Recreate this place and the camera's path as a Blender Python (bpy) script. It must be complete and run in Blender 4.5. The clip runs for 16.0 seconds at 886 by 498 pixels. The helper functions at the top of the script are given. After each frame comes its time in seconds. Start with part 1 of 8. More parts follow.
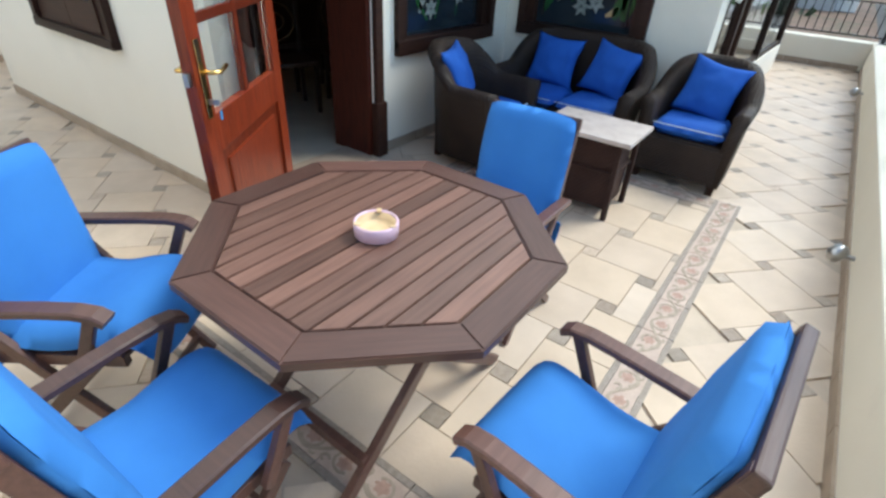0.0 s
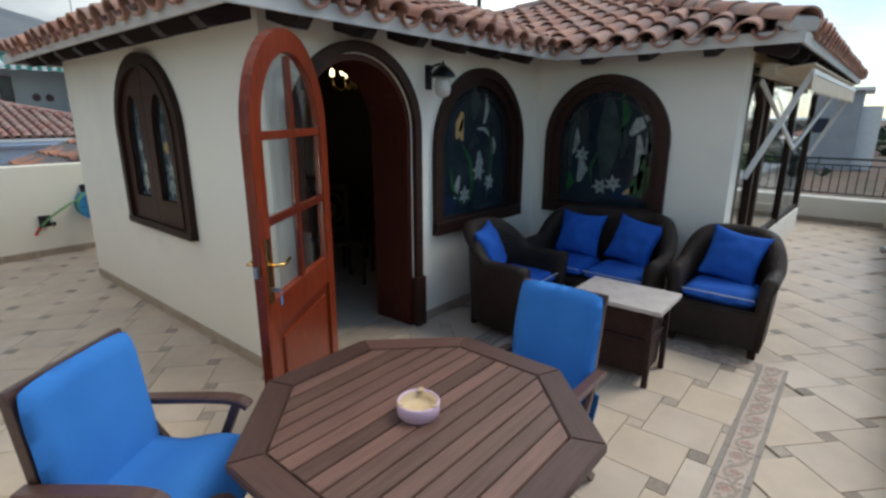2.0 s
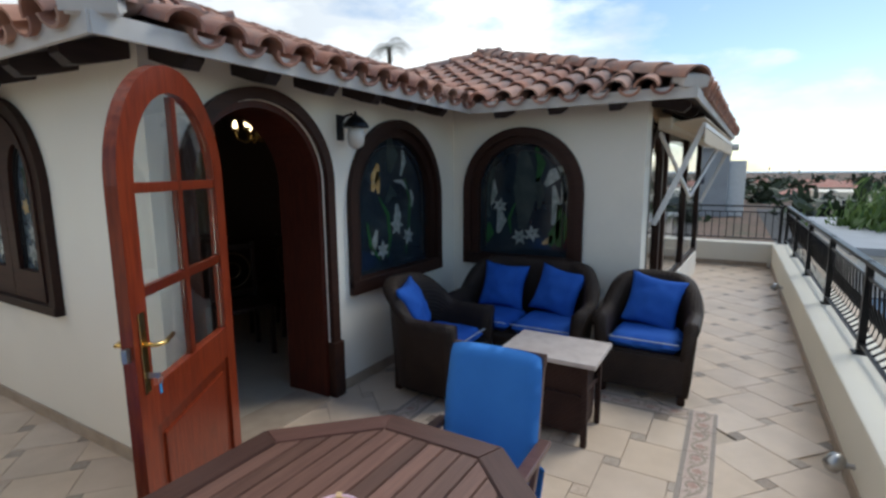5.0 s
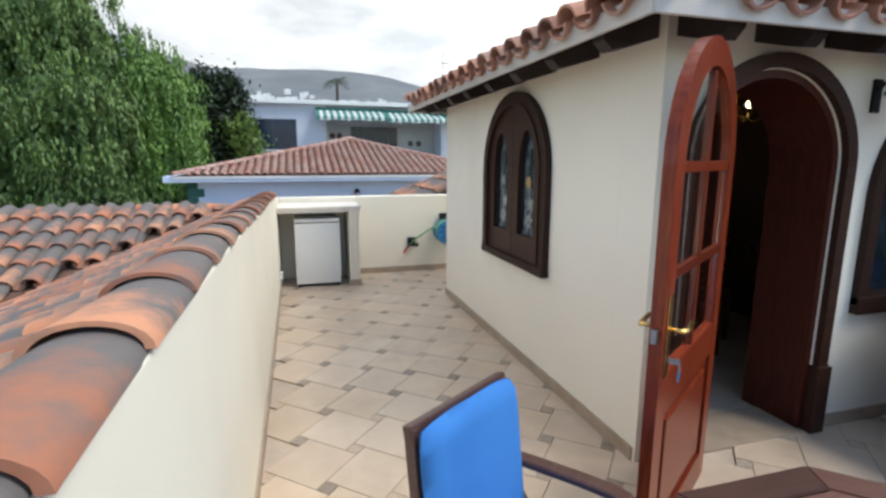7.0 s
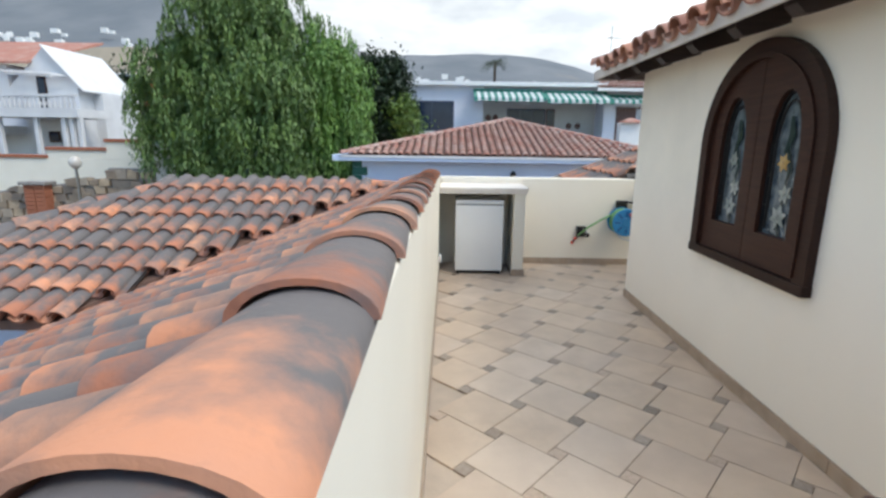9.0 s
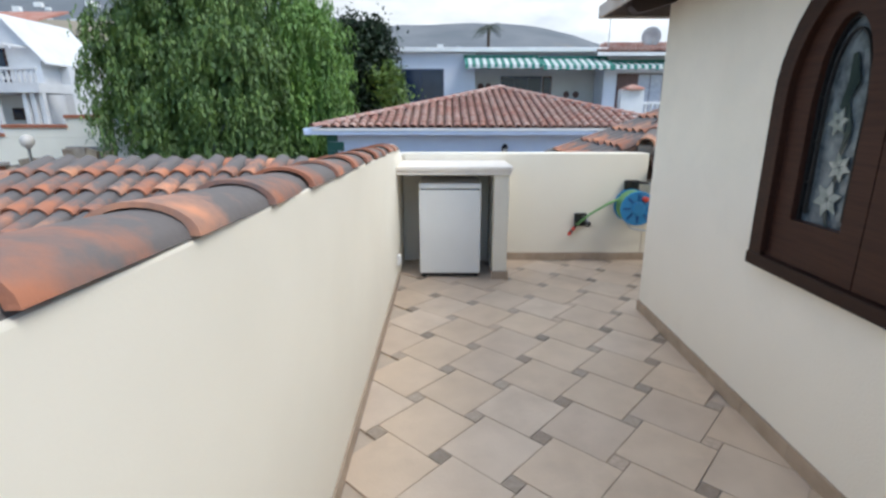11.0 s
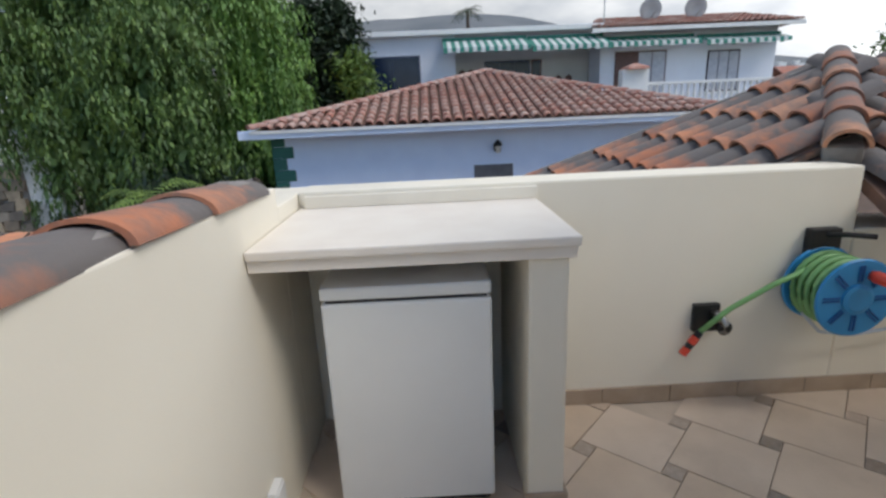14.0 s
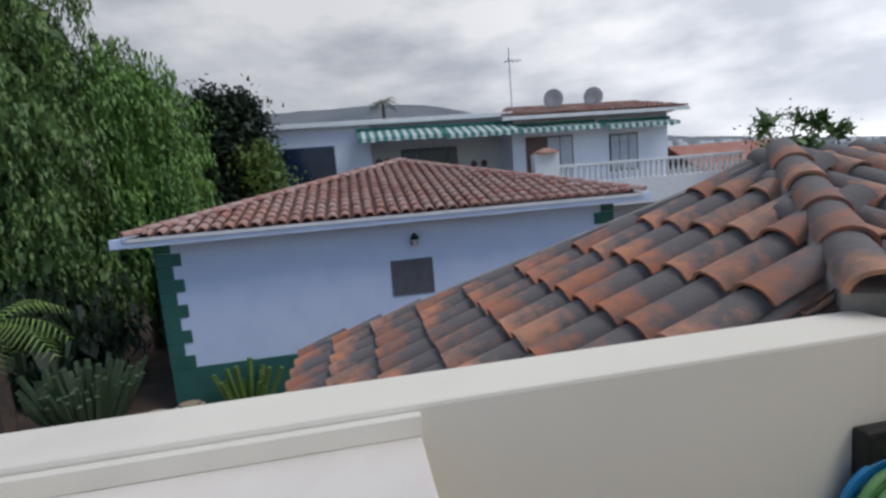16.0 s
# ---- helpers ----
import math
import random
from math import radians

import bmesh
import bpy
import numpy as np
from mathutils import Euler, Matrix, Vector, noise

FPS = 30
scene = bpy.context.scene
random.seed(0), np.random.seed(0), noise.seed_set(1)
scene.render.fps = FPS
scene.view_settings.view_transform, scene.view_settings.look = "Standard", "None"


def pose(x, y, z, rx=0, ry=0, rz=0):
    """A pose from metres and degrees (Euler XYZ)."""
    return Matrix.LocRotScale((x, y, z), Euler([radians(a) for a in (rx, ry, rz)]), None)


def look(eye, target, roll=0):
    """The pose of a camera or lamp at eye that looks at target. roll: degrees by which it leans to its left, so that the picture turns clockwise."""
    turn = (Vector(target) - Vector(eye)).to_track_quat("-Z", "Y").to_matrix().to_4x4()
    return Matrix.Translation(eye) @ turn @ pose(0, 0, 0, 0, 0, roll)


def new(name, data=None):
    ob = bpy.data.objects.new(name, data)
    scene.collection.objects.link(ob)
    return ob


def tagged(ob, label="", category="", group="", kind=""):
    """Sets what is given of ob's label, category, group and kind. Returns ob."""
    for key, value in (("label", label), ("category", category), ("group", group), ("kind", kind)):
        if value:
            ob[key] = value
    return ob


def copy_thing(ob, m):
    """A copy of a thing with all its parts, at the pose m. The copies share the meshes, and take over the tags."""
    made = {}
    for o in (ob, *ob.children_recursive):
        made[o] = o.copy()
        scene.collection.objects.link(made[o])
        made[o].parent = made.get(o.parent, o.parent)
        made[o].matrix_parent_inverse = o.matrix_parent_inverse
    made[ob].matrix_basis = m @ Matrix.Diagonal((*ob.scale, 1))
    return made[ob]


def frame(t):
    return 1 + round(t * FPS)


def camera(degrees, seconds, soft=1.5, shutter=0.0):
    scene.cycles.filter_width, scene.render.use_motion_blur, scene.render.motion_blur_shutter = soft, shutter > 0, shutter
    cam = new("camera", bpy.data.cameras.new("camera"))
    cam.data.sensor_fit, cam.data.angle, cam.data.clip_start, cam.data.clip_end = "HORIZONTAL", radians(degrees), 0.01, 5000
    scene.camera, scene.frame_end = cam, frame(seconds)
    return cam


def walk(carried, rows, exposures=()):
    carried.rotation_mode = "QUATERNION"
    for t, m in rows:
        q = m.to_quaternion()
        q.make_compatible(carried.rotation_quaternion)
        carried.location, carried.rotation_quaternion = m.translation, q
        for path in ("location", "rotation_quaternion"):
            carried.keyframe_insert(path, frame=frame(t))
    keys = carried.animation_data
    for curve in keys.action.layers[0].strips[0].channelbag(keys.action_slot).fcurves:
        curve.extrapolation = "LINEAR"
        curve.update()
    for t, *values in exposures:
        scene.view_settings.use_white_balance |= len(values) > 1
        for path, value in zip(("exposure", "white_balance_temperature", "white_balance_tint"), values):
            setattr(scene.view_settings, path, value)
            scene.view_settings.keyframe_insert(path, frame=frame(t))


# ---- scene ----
EXPO = [(0.0, 1.05, 6300, 1), (0.5, 0.92, 6350, 1), (1.0, 0.62, 6350, 2), (1.5, 0.32, 6350, 2), (2.0, 0.18, 6350, 3), (3.0, 0.12, 6300, 4), (6.0, 0.14, 6400, 6), (6.5, 0.48, 6500, 6), (7.0, 0.66, 6550, 6), (7.5, 0.84, 6500, 6), (8.0, 0.80, 6500, 6), (8.5, 0.68, 6450, 6), (11.0, 0.64, 6200, 7), (12.0, 0.82, 6300, 6), (12.5, 0.74, 6300, 7), (13.5, 0.34, 6400, 8), (14.5, -0.02, 6500, 10), (15.0, -0.13, 6350, 11), (16.0, -0.28, 6250, 11)]
cam = camera(83.5, 16.0, soft=2.7)

PATH = [
    (0, (-1.506, -2.582, 1.556), (-0.126, -1.629, 0.466), 3.4),
    (0.5, (-1.557, -2.603, 1.609), (-0.117, -1.541, 0.715), 2.8),
    (1, (-1.594, -2.612, 1.653), (-0.11, -1.47, 0.95), 2.3),
    (1.5, (-1.612, -2.624, 1.673), (-0.124, -1.417, 1.099), 1.2),
    (2, (-1.594, -2.64, 1.683), (-0.109, -1.404, 1.167), 0.1),
    (2.5, (-1.572, -2.648, 1.705), (-0.083, -1.399, 1.232), -0.9),
    (3, (-1.511, -2.631, 1.711), (0.043, -1.443, 1.293), -1.0),
    (5.5, (-1.396, -2.382, 1.639), (0.315, -1.392, 1.339), -0.4),
    (6, (-1.46, -2.247, 1.642), (0.042, -0.968, 1.313), -0.6),
    (6.5, (-1.546, -2.139, 1.658), (-0.481, -0.482, 1.308), -0.9),
    (7, (-1.688, -2.066, 1.627), (-1.138, -0.176, 1.269), 0.1),
    (7.5, (-1.736, -1.956, 1.66), (-1.474, -0.011, 1.272), -1.0),
    (8, (-1.845, -1.754, 1.566), (-1.68, 0.199, 1.165), 0.9),
    (8.5, (-1.882, -1.578, 1.543), (-1.889, 0.38, 1.135), 1.1),
    (11, (-1.521, -0.087, 1.478), (-1.53, 1.843, 0.955), -0.0),
    (11.5, (-1.497, 0.434, 1.447), (-1.421, 2.361, 0.915), 2.0),
    (12, (-1.486, 0.982, 1.402), (-1.397, 2.908, 0.868), 2.8),
    (12.5, (-1.48, 1.496, 1.406), (-1.425, 3.42, 0.862), 2.6),
    (13, (-1.454, 1.995, 1.425), (-1.41, 3.917, 0.876), 1.2),
    (13.5, (-1.404, 2.448, 1.442), (-1.377, 4.371, 0.894), -1.4),
    (14, (-1.377, 2.827, 1.426), (-1.343, 4.75, 0.879), -2.6),
    (14.5, (-1.313, 3.159, 1.428), (-1.186, 5.077, 0.876), -3.3),
    (15, (-1.191, 3.451, 1.487), (-0.947, 5.375, 1.0), -3.8),
    (15.5, (-1.113, 3.737, 1.511), (-0.806, 5.678, 1.139), -4.1),
    (16, (-1.028, 3.836, 1.609), (-0.694, 5.791, 1.355), -4.7),
]
walk(cam, [(t, look(e, g, r)) for t, e, g, r in PATH], EXPO)
# ---- world and light ----
world = bpy.data.worlds.new("sky")
scene.world = world
world.use_nodes = True
wt = world.node_tree
wt.nodes.clear()
SUN_EL, SUN_AZ = radians(52), radians(125)


def sky_nodes():
    n, l = wt.nodes, wt.links
    out = n.new("ShaderNodeOutputWorld")
    sky = n.new("ShaderNodeTexSky")
    sky.sky_type, sky.sun_disc = "NISHITA", False
    sky.sun_elevation, sky.sun_rotation = SUN_EL, SUN_AZ
    sky.air_density, sky.dust_density = 1.0, 0.3
    a = n.new("ShaderNodeBackground")
    a.inputs[1].default_value = 0.15
    l.new(sky.outputs[0], a.inputs[0])
    tc = n.new("ShaderNodeTexCoord")
    mp = n.new("ShaderNodeMapping")
    mp.inputs["Scale"].default_value = (1.0, 1.0, 2.6)
    mp.inputs["Location"].default_value = (0.35, 0.1, 0.0)
    l.new(tc.outputs["Generated"], mp.inputs[0])
    big = n.new("ShaderNodeTexNoise")
    big.inputs["Scale"].default_value, big.inputs["Detail"].default_value = 2.1, 9.0
    big.inputs["Roughness"].default_value = 0.55
    l.new(mp.outputs[0], big.inputs["Vector"])
    # cloud cover is thicker over the hills (+y) and broken over the sea (+x, -y)
    sep = n.new("ShaderNodeSeparateXYZ")
    l.new(tc.outputs["Generated"], sep.inputs[0])
    side = n.new("ShaderNodeMath")
    side.operation = "MULTIPLY_ADD"
    l.new(sep.outputs["Y"], side.inputs[0])
    side.inputs[1].default_value = 0.3
    l.new(big.outputs[0], side.inputs[2])
    cov = n.new("ShaderNodeMapRange")
    cov.inputs[1].default_value, cov.inputs[2].default_value = 0.47, 0.60
    l.new(side.outputs[0], cov.inputs[0])
    fine = n.new("ShaderNodeTexNoise")
    fine.inputs["Scale"].default_value, fine.inputs["Detail"].default_value = 3.3, 7.0
    l.new(mp.outputs[0], fine.inputs["Vector"])
    dens = n.new("ShaderNodeMapRange")
    dens.inputs[1].default_value, dens.inputs[2].default_value = 0.38, 0.68
    l.new(fine.outputs[0], dens.inputs[0])
    thick = n.new("ShaderNodeMath")
    thick.operation = "MULTIPLY_ADD"
    l.new(sep.outputs["Y"], thick.inputs[0])
    thick.inputs[1].default_value = 0.3
    l.new(dens.outputs[0], thick.inputs[2])
    tone = n.new("ShaderNodeValToRGB")
    tone.color_ramp.elements[0].position, tone.color_ramp.elements[0].color = 0.2, (1.0, 1.0, 1.0, 1)
    tone.color_ramp.elements[1].position, tone.color_ramp.elements[1].color = 0.95, (0.56, 0.59, 0.64, 1)
    l.new(thick.outputs[0], tone.inputs[0])
    b = n.new("ShaderNodeBackground")
    # the overcast is heavier and darker over the hills
    hills = n.new("ShaderNodeMapRange")
    lean = n.new("ShaderNodeMath")
    lean.operation = "MULTIPLY_ADD"
    l.new(sep.outputs["X"], lean.inputs[0])
    lean.inputs[1].default_value = -0.7
    l.new(sep.outputs["Y"], lean.inputs[2])
    hills.inputs[1].default_value, hills.inputs[2].default_value = 0.1, 0.95
    hills.inputs[3].default_value, hills.inputs[4].default_value = 1.45, 0.88
    l.new(lean.outputs[0], hills.inputs[0])
    l.new(hills.outputs[0], b.inputs[1])
    l.new(tone.outputs[0], b.inputs[0])
    mix = n.new("ShaderNodeMixShader")
    l.new(cov.outputs[0], mix.inputs[0])
    l.new(a.outputs[0], mix.inputs[1])
    l.new(b.outputs[0], mix.inputs[2])
    l.new(mix.outputs[0], out.inputs[0])


sky_nodes()
sun = new("sun", bpy.data.lights.new("sun", "SUN"))
sun.data.energy, sun.data.angle, sun.data.color = 1.7, radians(25), (1.0, 0.95, 0.87)
sun.matrix_world = look((math.sin(SUN_AZ) * math.cos(SUN_EL), math.cos(SUN_AZ) * math.cos(SUN_EL), math.sin(SUN_EL)), (0, 0, 0))


# ---- materials ----
def mat(name, col, col2=None, rough=0.6, scale=6.0, fine=60.0, bump=0.15, metal=0.0, spec=0.5, stain=None, stain_at=(0.55, 0.75), pick="", picks=(), uvwear=None):
    """A procedural surface: two tones by coarse noise, fine grain in bump, optional stains with a shape of their own, optional random tones by piece."""
    m = bpy.data.materials.new(name)
    m.use_nodes = True
    n, l = m.node_tree.nodes, m.node_tree.links
    p = n["Principled BSDF"]
    p.inputs["Roughness"].default_value, p.inputs["Metallic"].default_value = rough, metal
    p.inputs["Specular IOR Level"].default_value = spec
    geo = n.new("ShaderNodeNewGeometry")
    col2 = col2 or tuple(c * 0.8 for c in col)
    a = n.new("ShaderNodeTexNoise")
    a.inputs["Scale"].default_value, a.inputs["Detail"].default_value = scale, 6
    l.new(geo.outputs["Position"], a.inputs["Vector"])
    r = n.new("ShaderNodeValToRGB")
    r.color_ramp.elements[0].position, r.color_ramp.elements[0].color = 0.35, (*col, 1)
    r.color_ramp.elements[1].position, r.color_ramp.elements[1].color = 0.68, (*col2, 1)
    l.new(a.outputs[0], r.inputs[0])
    colour = r.outputs[0]
    if pick:
        src = n.new("ShaderNodeObjectInfo").outputs["Random"] if pick == "object" else geo.outputs["Random Per Island"]
        rr = n.new("ShaderNodeValToRGB")
        rr.color_ramp.interpolation = "CONSTANT"
        while len(rr.color_ramp.elements) < len(picks):
            rr.color_ramp.elements.new(0.5)
        for i, c in enumerate(picks):
            rr.color_ramp.elements[i].position = i / len(picks)
            rr.color_ramp.elements[i].color = (*c, 1)
        l.new(src, rr.inputs[0])
        mx = n.new("ShaderNodeMix")
        mx.data_type, mx.blend_type = "RGBA", "MULTIPLY"
        mx.inputs[0].default_value = 1.0
        l.new(colour, mx.inputs[6])
        l.new(rr.outputs[0], mx.inputs[7])
        colour = mx.outputs[2]
    if stain:
        s = n.new("ShaderNodeTexNoise")
        s.inputs["Scale"].default_value, s.inputs["Detail"].default_value = scale * 0.35, 8
        s.inputs["Roughness"].default_value = 0.65
        l.new(geo.outputs["Position"], s.inputs["Vector"])
        level = s.outputs[0]
        if uvwear:
            uv = n.new("ShaderNodeUVMap")
            sx = n.new("ShaderNodeSeparateXYZ")
            l.new(uv.outputs[0], sx.inputs[0])
            k = n.new("ShaderNodeMath")
            k.operation = "MULTIPLY_ADD"
            l.new(sx.outputs["Y"], k.inputs[0])
            k.inputs[1].default_value = uvwear
            l.new(level, k.inputs[2])
            f2 = n.new("ShaderNodeTexNoise")
            f2.inputs["Scale"].default_value, f2.inputs["Detail"].default_value = 14.0, 4
            l.new(geo.outputs["Position"], f2.inputs["Vector"])
            k2 = n.new("ShaderNodeMath")
            k2.operation = "MULTIPLY_ADD"
            l.new(f2.outputs[0], k2.inputs[0])
            k2.inputs[1].default_value = 0.45
            l.new(k.outputs[0], k2.inputs[2])
            level = k2.outputs[0]
        mr = n.new("ShaderNodeMapRange")
        mr.inputs[1].default_value, mr.inputs[2].default_value = stain_at
        l.new(level, mr.inputs[0])
        mx = n.new("ShaderNodeMix")
        mx.data_type = "RGBA"
        l.new(mr.outputs[0], mx.inputs[0])
        l.new(colour, mx.inputs[6])
        mx.inputs[7].default_value = (*stain, 1)
        colour = mx.outputs[2]
    l.new(colour, p.inputs["Base Color"])
    if bump:
        g = n.new("ShaderNodeTexNoise")
        g.inputs["Scale"].default_value, g.inputs["Detail"].default_value = fine, 5
        l.new(geo.outputs["Position"], g.inputs["Vector"])
        bp = n.new("ShaderNodeBump")
        bp.inputs["Strength"].default_value, bp.inputs["Distance"].default_value = bump, 0.01
        l.new(g.outputs[0], bp.inputs["Height"])
        l.new(bp.outputs[0], p.inputs["Normal"])
    return m


def wood(name, col, col2, rough=0.45, stretch=(3, 40, 40), coat=0.0, spec=0.5):
    """Timber with grain along the object's own x, toned piece by piece."""
    m = mat(name, col, col2, rough, bump=0.1, spec=spec)
    n, l = m.node_tree.nodes, m.node_tree.links
    tc, mp = n.new("ShaderNodeTexCoord"), n.new("ShaderNodeMapping")
    mp.inputs["Scale"].default_value = stretch
    l.new(tc.outputs["Object"], mp.inputs[0])
    for nd in list(n):
        if nd.bl_idname == "ShaderNodeTexNoise":
            for k in list(nd.inputs["Vector"].links):
                l.remove(k)
            l.new(mp.outputs[0], nd.inputs["Vector"])
            nd.inputs["Scale"].default_value = 1.6 if nd.inputs["Scale"].default_value < 20 else 4.0
    p = n["Principled BSDF"]
    src = p.inputs["Base Color"].links[0].from_socket
    hs = n.new("ShaderNodeHueSaturation")
    mr = n.new("ShaderNodeMapRange")
    mr.inputs[3].default_value, mr.inputs[4].default_value = 0.72, 1.38
    l.new(n.new("ShaderNodeObjectInfo").outputs["Random"], mr.inputs[0])
    l.new(mr.outputs[0], hs.inputs["Value"])
    l.new(src, hs.inputs["Color"])
    l.new(hs.outputs[0], p.inputs["Base Color"])
    p.inputs["Coat Weight"].default_value = coat
    return m


def weave(name, col, col2):
    m = mat(name, col, col2, 0.55, bump=0, spec=0.28)
    n, l = m.node_tree.nodes, m.node_tree.links
    p = n["Principled BSDF"]
    tc = n.new("ShaderNodeTexCoord")
    w1, w2 = n.new("ShaderNodeTexWave"), n.new("ShaderNodeTexWave")
    w1.bands_direction, w2.bands_direction = "Z", "DIAGONAL"
    w1.inputs["Scale"].default_value, w2.inputs["Scale"].default_value = 28, 20
    for w in (w1, w2):
        w.inputs["Distortion"].default_value = 0.6
        l.new(tc.outputs["Object"], w.inputs["Vector"])
    ad = n.new("ShaderNodeMath")
    ad.operation = "MULTIPLY"
    l.new(w1.outputs["Fac"], ad.inputs[0])
    l.new(w2.outputs["Fac"], ad.inputs[1])
    bp = n.new("ShaderNodeBump")
    bp.inputs["Strength"].default_value, bp.inputs["Distance"].default_value = 0.7, 0.008
    l.new(ad.outputs[0], bp.inputs["Height"])
    l.new(bp.outputs[0], p.inputs["Normal"])
    return m


def glass(name, col=(0.9, 0.95, 0.95), rough=0.02):
    m = bpy.data.materials.new(name)
    m.use_nodes = True
    p = m.node_tree.nodes["Principled BSDF"]
    p.inputs["Base Color"].default_value = (*col, 1)
    p.inputs["Roughness"].default_value, p.inputs["Transmission Weight"].default_value = rough, 1.0
    p.inputs["IOR"].default_value = 1.45
    return m


def glow(name, col, strength):
    m = bpy.data.materials.new(name)
    m.use_nodes = True
    p = m.node_tree.nodes["Principled BSDF"]
    p.inputs["Emission Color"].default_value, p.inputs["Emission Strength"].default_value = (*col, 1), strength
    return m


WALL = mat("wall_plaster", (0.85, 0.79, 0.69), (0.82, 0.76, 0.66), 0.85, 1.2, 90, 0.12, stain=(0.70, 0.66, 0.58), stain_at=(0.56, 0.8))
PARAPET = mat("parapet_plaster", (0.82, 0.77, 0.66), (0.78, 0.73, 0.62), 0.85, 1.5, 120, 0.05, stain=(0.62, 0.58, 0.50), stain_at=(0.60, 0.85))
WHITE = mat("white_paint", (0.80, 0.79, 0.77), (0.74, 0.73, 0.71), 0.6, 3, 50, 0.05)
BLUEWHITE = mat("bluish_white_render", (0.66, 0.74, 0.90), (0.61, 0.69, 0.86), 0.8, 2, 40, 0.1)
GREENPAINT = mat("green_paint", (0.03, 0.13, 0.10), (0.025, 0.11, 0.085), 0.7, 3, 40, 0.1)
DARKWOOD = wood("dark_brown_wood", (0.040, 0.017, 0.011), (0.026, 0.011, 0.008), 0.5, spec=0.22)
EAVEWOOD = wood("black_brown_eave_wood", (0.035, 0.022, 0.020), (0.022, 0.015, 0.014), 0.6)
REDWOOD = wood("varnished_red_wood", (0.185, 0.028, 0.008), (0.105, 0.014, 0.005), 0.34, (40, 40, 4), 0.15, 0.3)
REVEAL = wood("dark_red_reveal_wood", (0.060, 0.013, 0.007), (0.036, 0.008, 0.005), 0.4, (40, 40, 4), 0.0, 0.22)
TEAK = wood("weathered_teak", (0.165, 0.085, 0.062), (0.115, 0.057, 0.042), 0.36)
TEAKDARK = wood("oiled_teak", (0.105, 0.050, 0.038), (0.075, 0.035, 0.027), 0.38)
BLUE = mat("blue_fabric", (0.055, 0.215, 0.57), (0.045, 0.185, 0.51), 0.85, 5, 300, 0.12, spec=0.2)
BLUEDEEP = mat("deep_blue_fabric", (0.028, 0.118, 0.47), (0.022, 0.095, 0.41), 0.85, 7, 300, 0.2, spec=0.2)
PIPING = mat("pale_piping", (0.55, 0.62, 0.72), None, 0.8)
WICKER = weave("dark_wicker", (0.040, 0.025, 0.018), (0.024, 0.015, 0.011))
WICKERBASE = weave("red_brown_wicker", (0.050, 0.022, 0.016), (0.032, 0.014, 0.011))
STONETOP = mat("stone_top", (0.60, 0.52, 0.47), (0.50, 0.42, 0.38), 0.4, 14, 80, 0.05)
SKIRT = mat("beige_skirting_tile", (0.42, 0.33, 0.25), (0.34, 0.26, 0.19), 0.5, 8, 80, 0.1)
GROUT = mat("floor_grout", (0.60, 0.49, 0.385), (0.50, 0.41, 0.32), 0.9, 5, 60, 0.2)
FTONES = ((1, 1, 1), (0.96, 0.95, 0.93), (0.92, 0.90, 0.88), (1.0, 0.97, 0.92), (0.95, 0.92, 0.87))
TILE = mat("beige_floor_tile", (0.69, 0.56, 0.44), (0.61, 0.49, 0.38), 0.42, 4.5, 70, 0.1, stain=(0.48, 0.37, 0.27), stain_at=(0.53, 0.82), pick="object", picks=FTONES)
TILEI = mat("beige_floor_tile_far", (0.69, 0.56, 0.44), (0.61, 0.49, 0.38), 0.42, 4.5, 70, 0.1, stain=(0.48, 0.37, 0.27), stain_at=(0.53, 0.82), pick="island", picks=FTONES)
ITONES = ((0.65, 0.65, 0.65), (0.85, 0.85, 0.85), (1, 1, 1), (1.25, 1.2, 1.15), (0.75, 0.72, 0.7))
INSET = mat("brown_stone_inset", (0.39, 0.31, 0.24), (0.49, 0.40, 0.32), 0.5, 40, 90, 0.2, pick="object", picks=ITONES)
INSETI = mat("brown_stone_inset_far", (0.39, 0.31, 0.24), (0.49, 0.40, 0.32), 0.5, 40, 90, 0.2, pick="island", picks=ITONES)
RTONES = ((1, 1, 1), (0.85, 0.8, 0.8), (1.15, 1.15, 1.1), (0.95, 0.85, 0.8), (1.05, 1.2, 1.25), (0.75, 0.7, 0.72), (1.2, 1.3, 1.35))
ROOF = mat("terracotta_tile", (0.52, 0.215, 0.115), (0.46, 0.21, 0.13), 0.85, 7, 45, 0.35, stain=(0.15, 0.135, 0.13), stain_at=(0.68, 0.96), pick="object", picks=RTONES, uvwear=0.42)
ROOFI = mat("terracotta_tile_far", (0.52, 0.215, 0.115), (0.46, 0.21, 0.13), 0.85, 7, 45, 0.35, stain=(0.15, 0.135, 0.13), stain_at=(0.68, 0.96), pick="island", picks=RTONES, uvwear=0.42)
ROOFM = mat("pale_terracotta_tile", (0.44, 0.22, 0.15), (0.38, 0.21, 0.16), 0.85, 5, 45, 0.3, stain=(0.24, 0.18, 0.165), stain_at=(0.72, 1.05), pick="object", picks=RTONES, uvwear=0.3)
ROOFMI = mat("pale_terracotta_tile_far", (0.44, 0.22, 0.15), (0.38, 0.21, 0.16), 0.85, 5, 45, 0.3, stain=(0.24, 0.18, 0.165), stain_at=(0.72, 1.05), pick="island", picks=RTONES, uvwear=0.3)
ROOFBASE = mat("roof_mortar", (0.20, 0.11, 0.08), (0.12, 0.08, 0.065), 0.95, 6, 40, 0.4)
MORTAR = mat("grey_mortar", (0.30, 0.28, 0.26), (0.20, 0.18, 0.17), 0.95, 8, 40, 0.4)
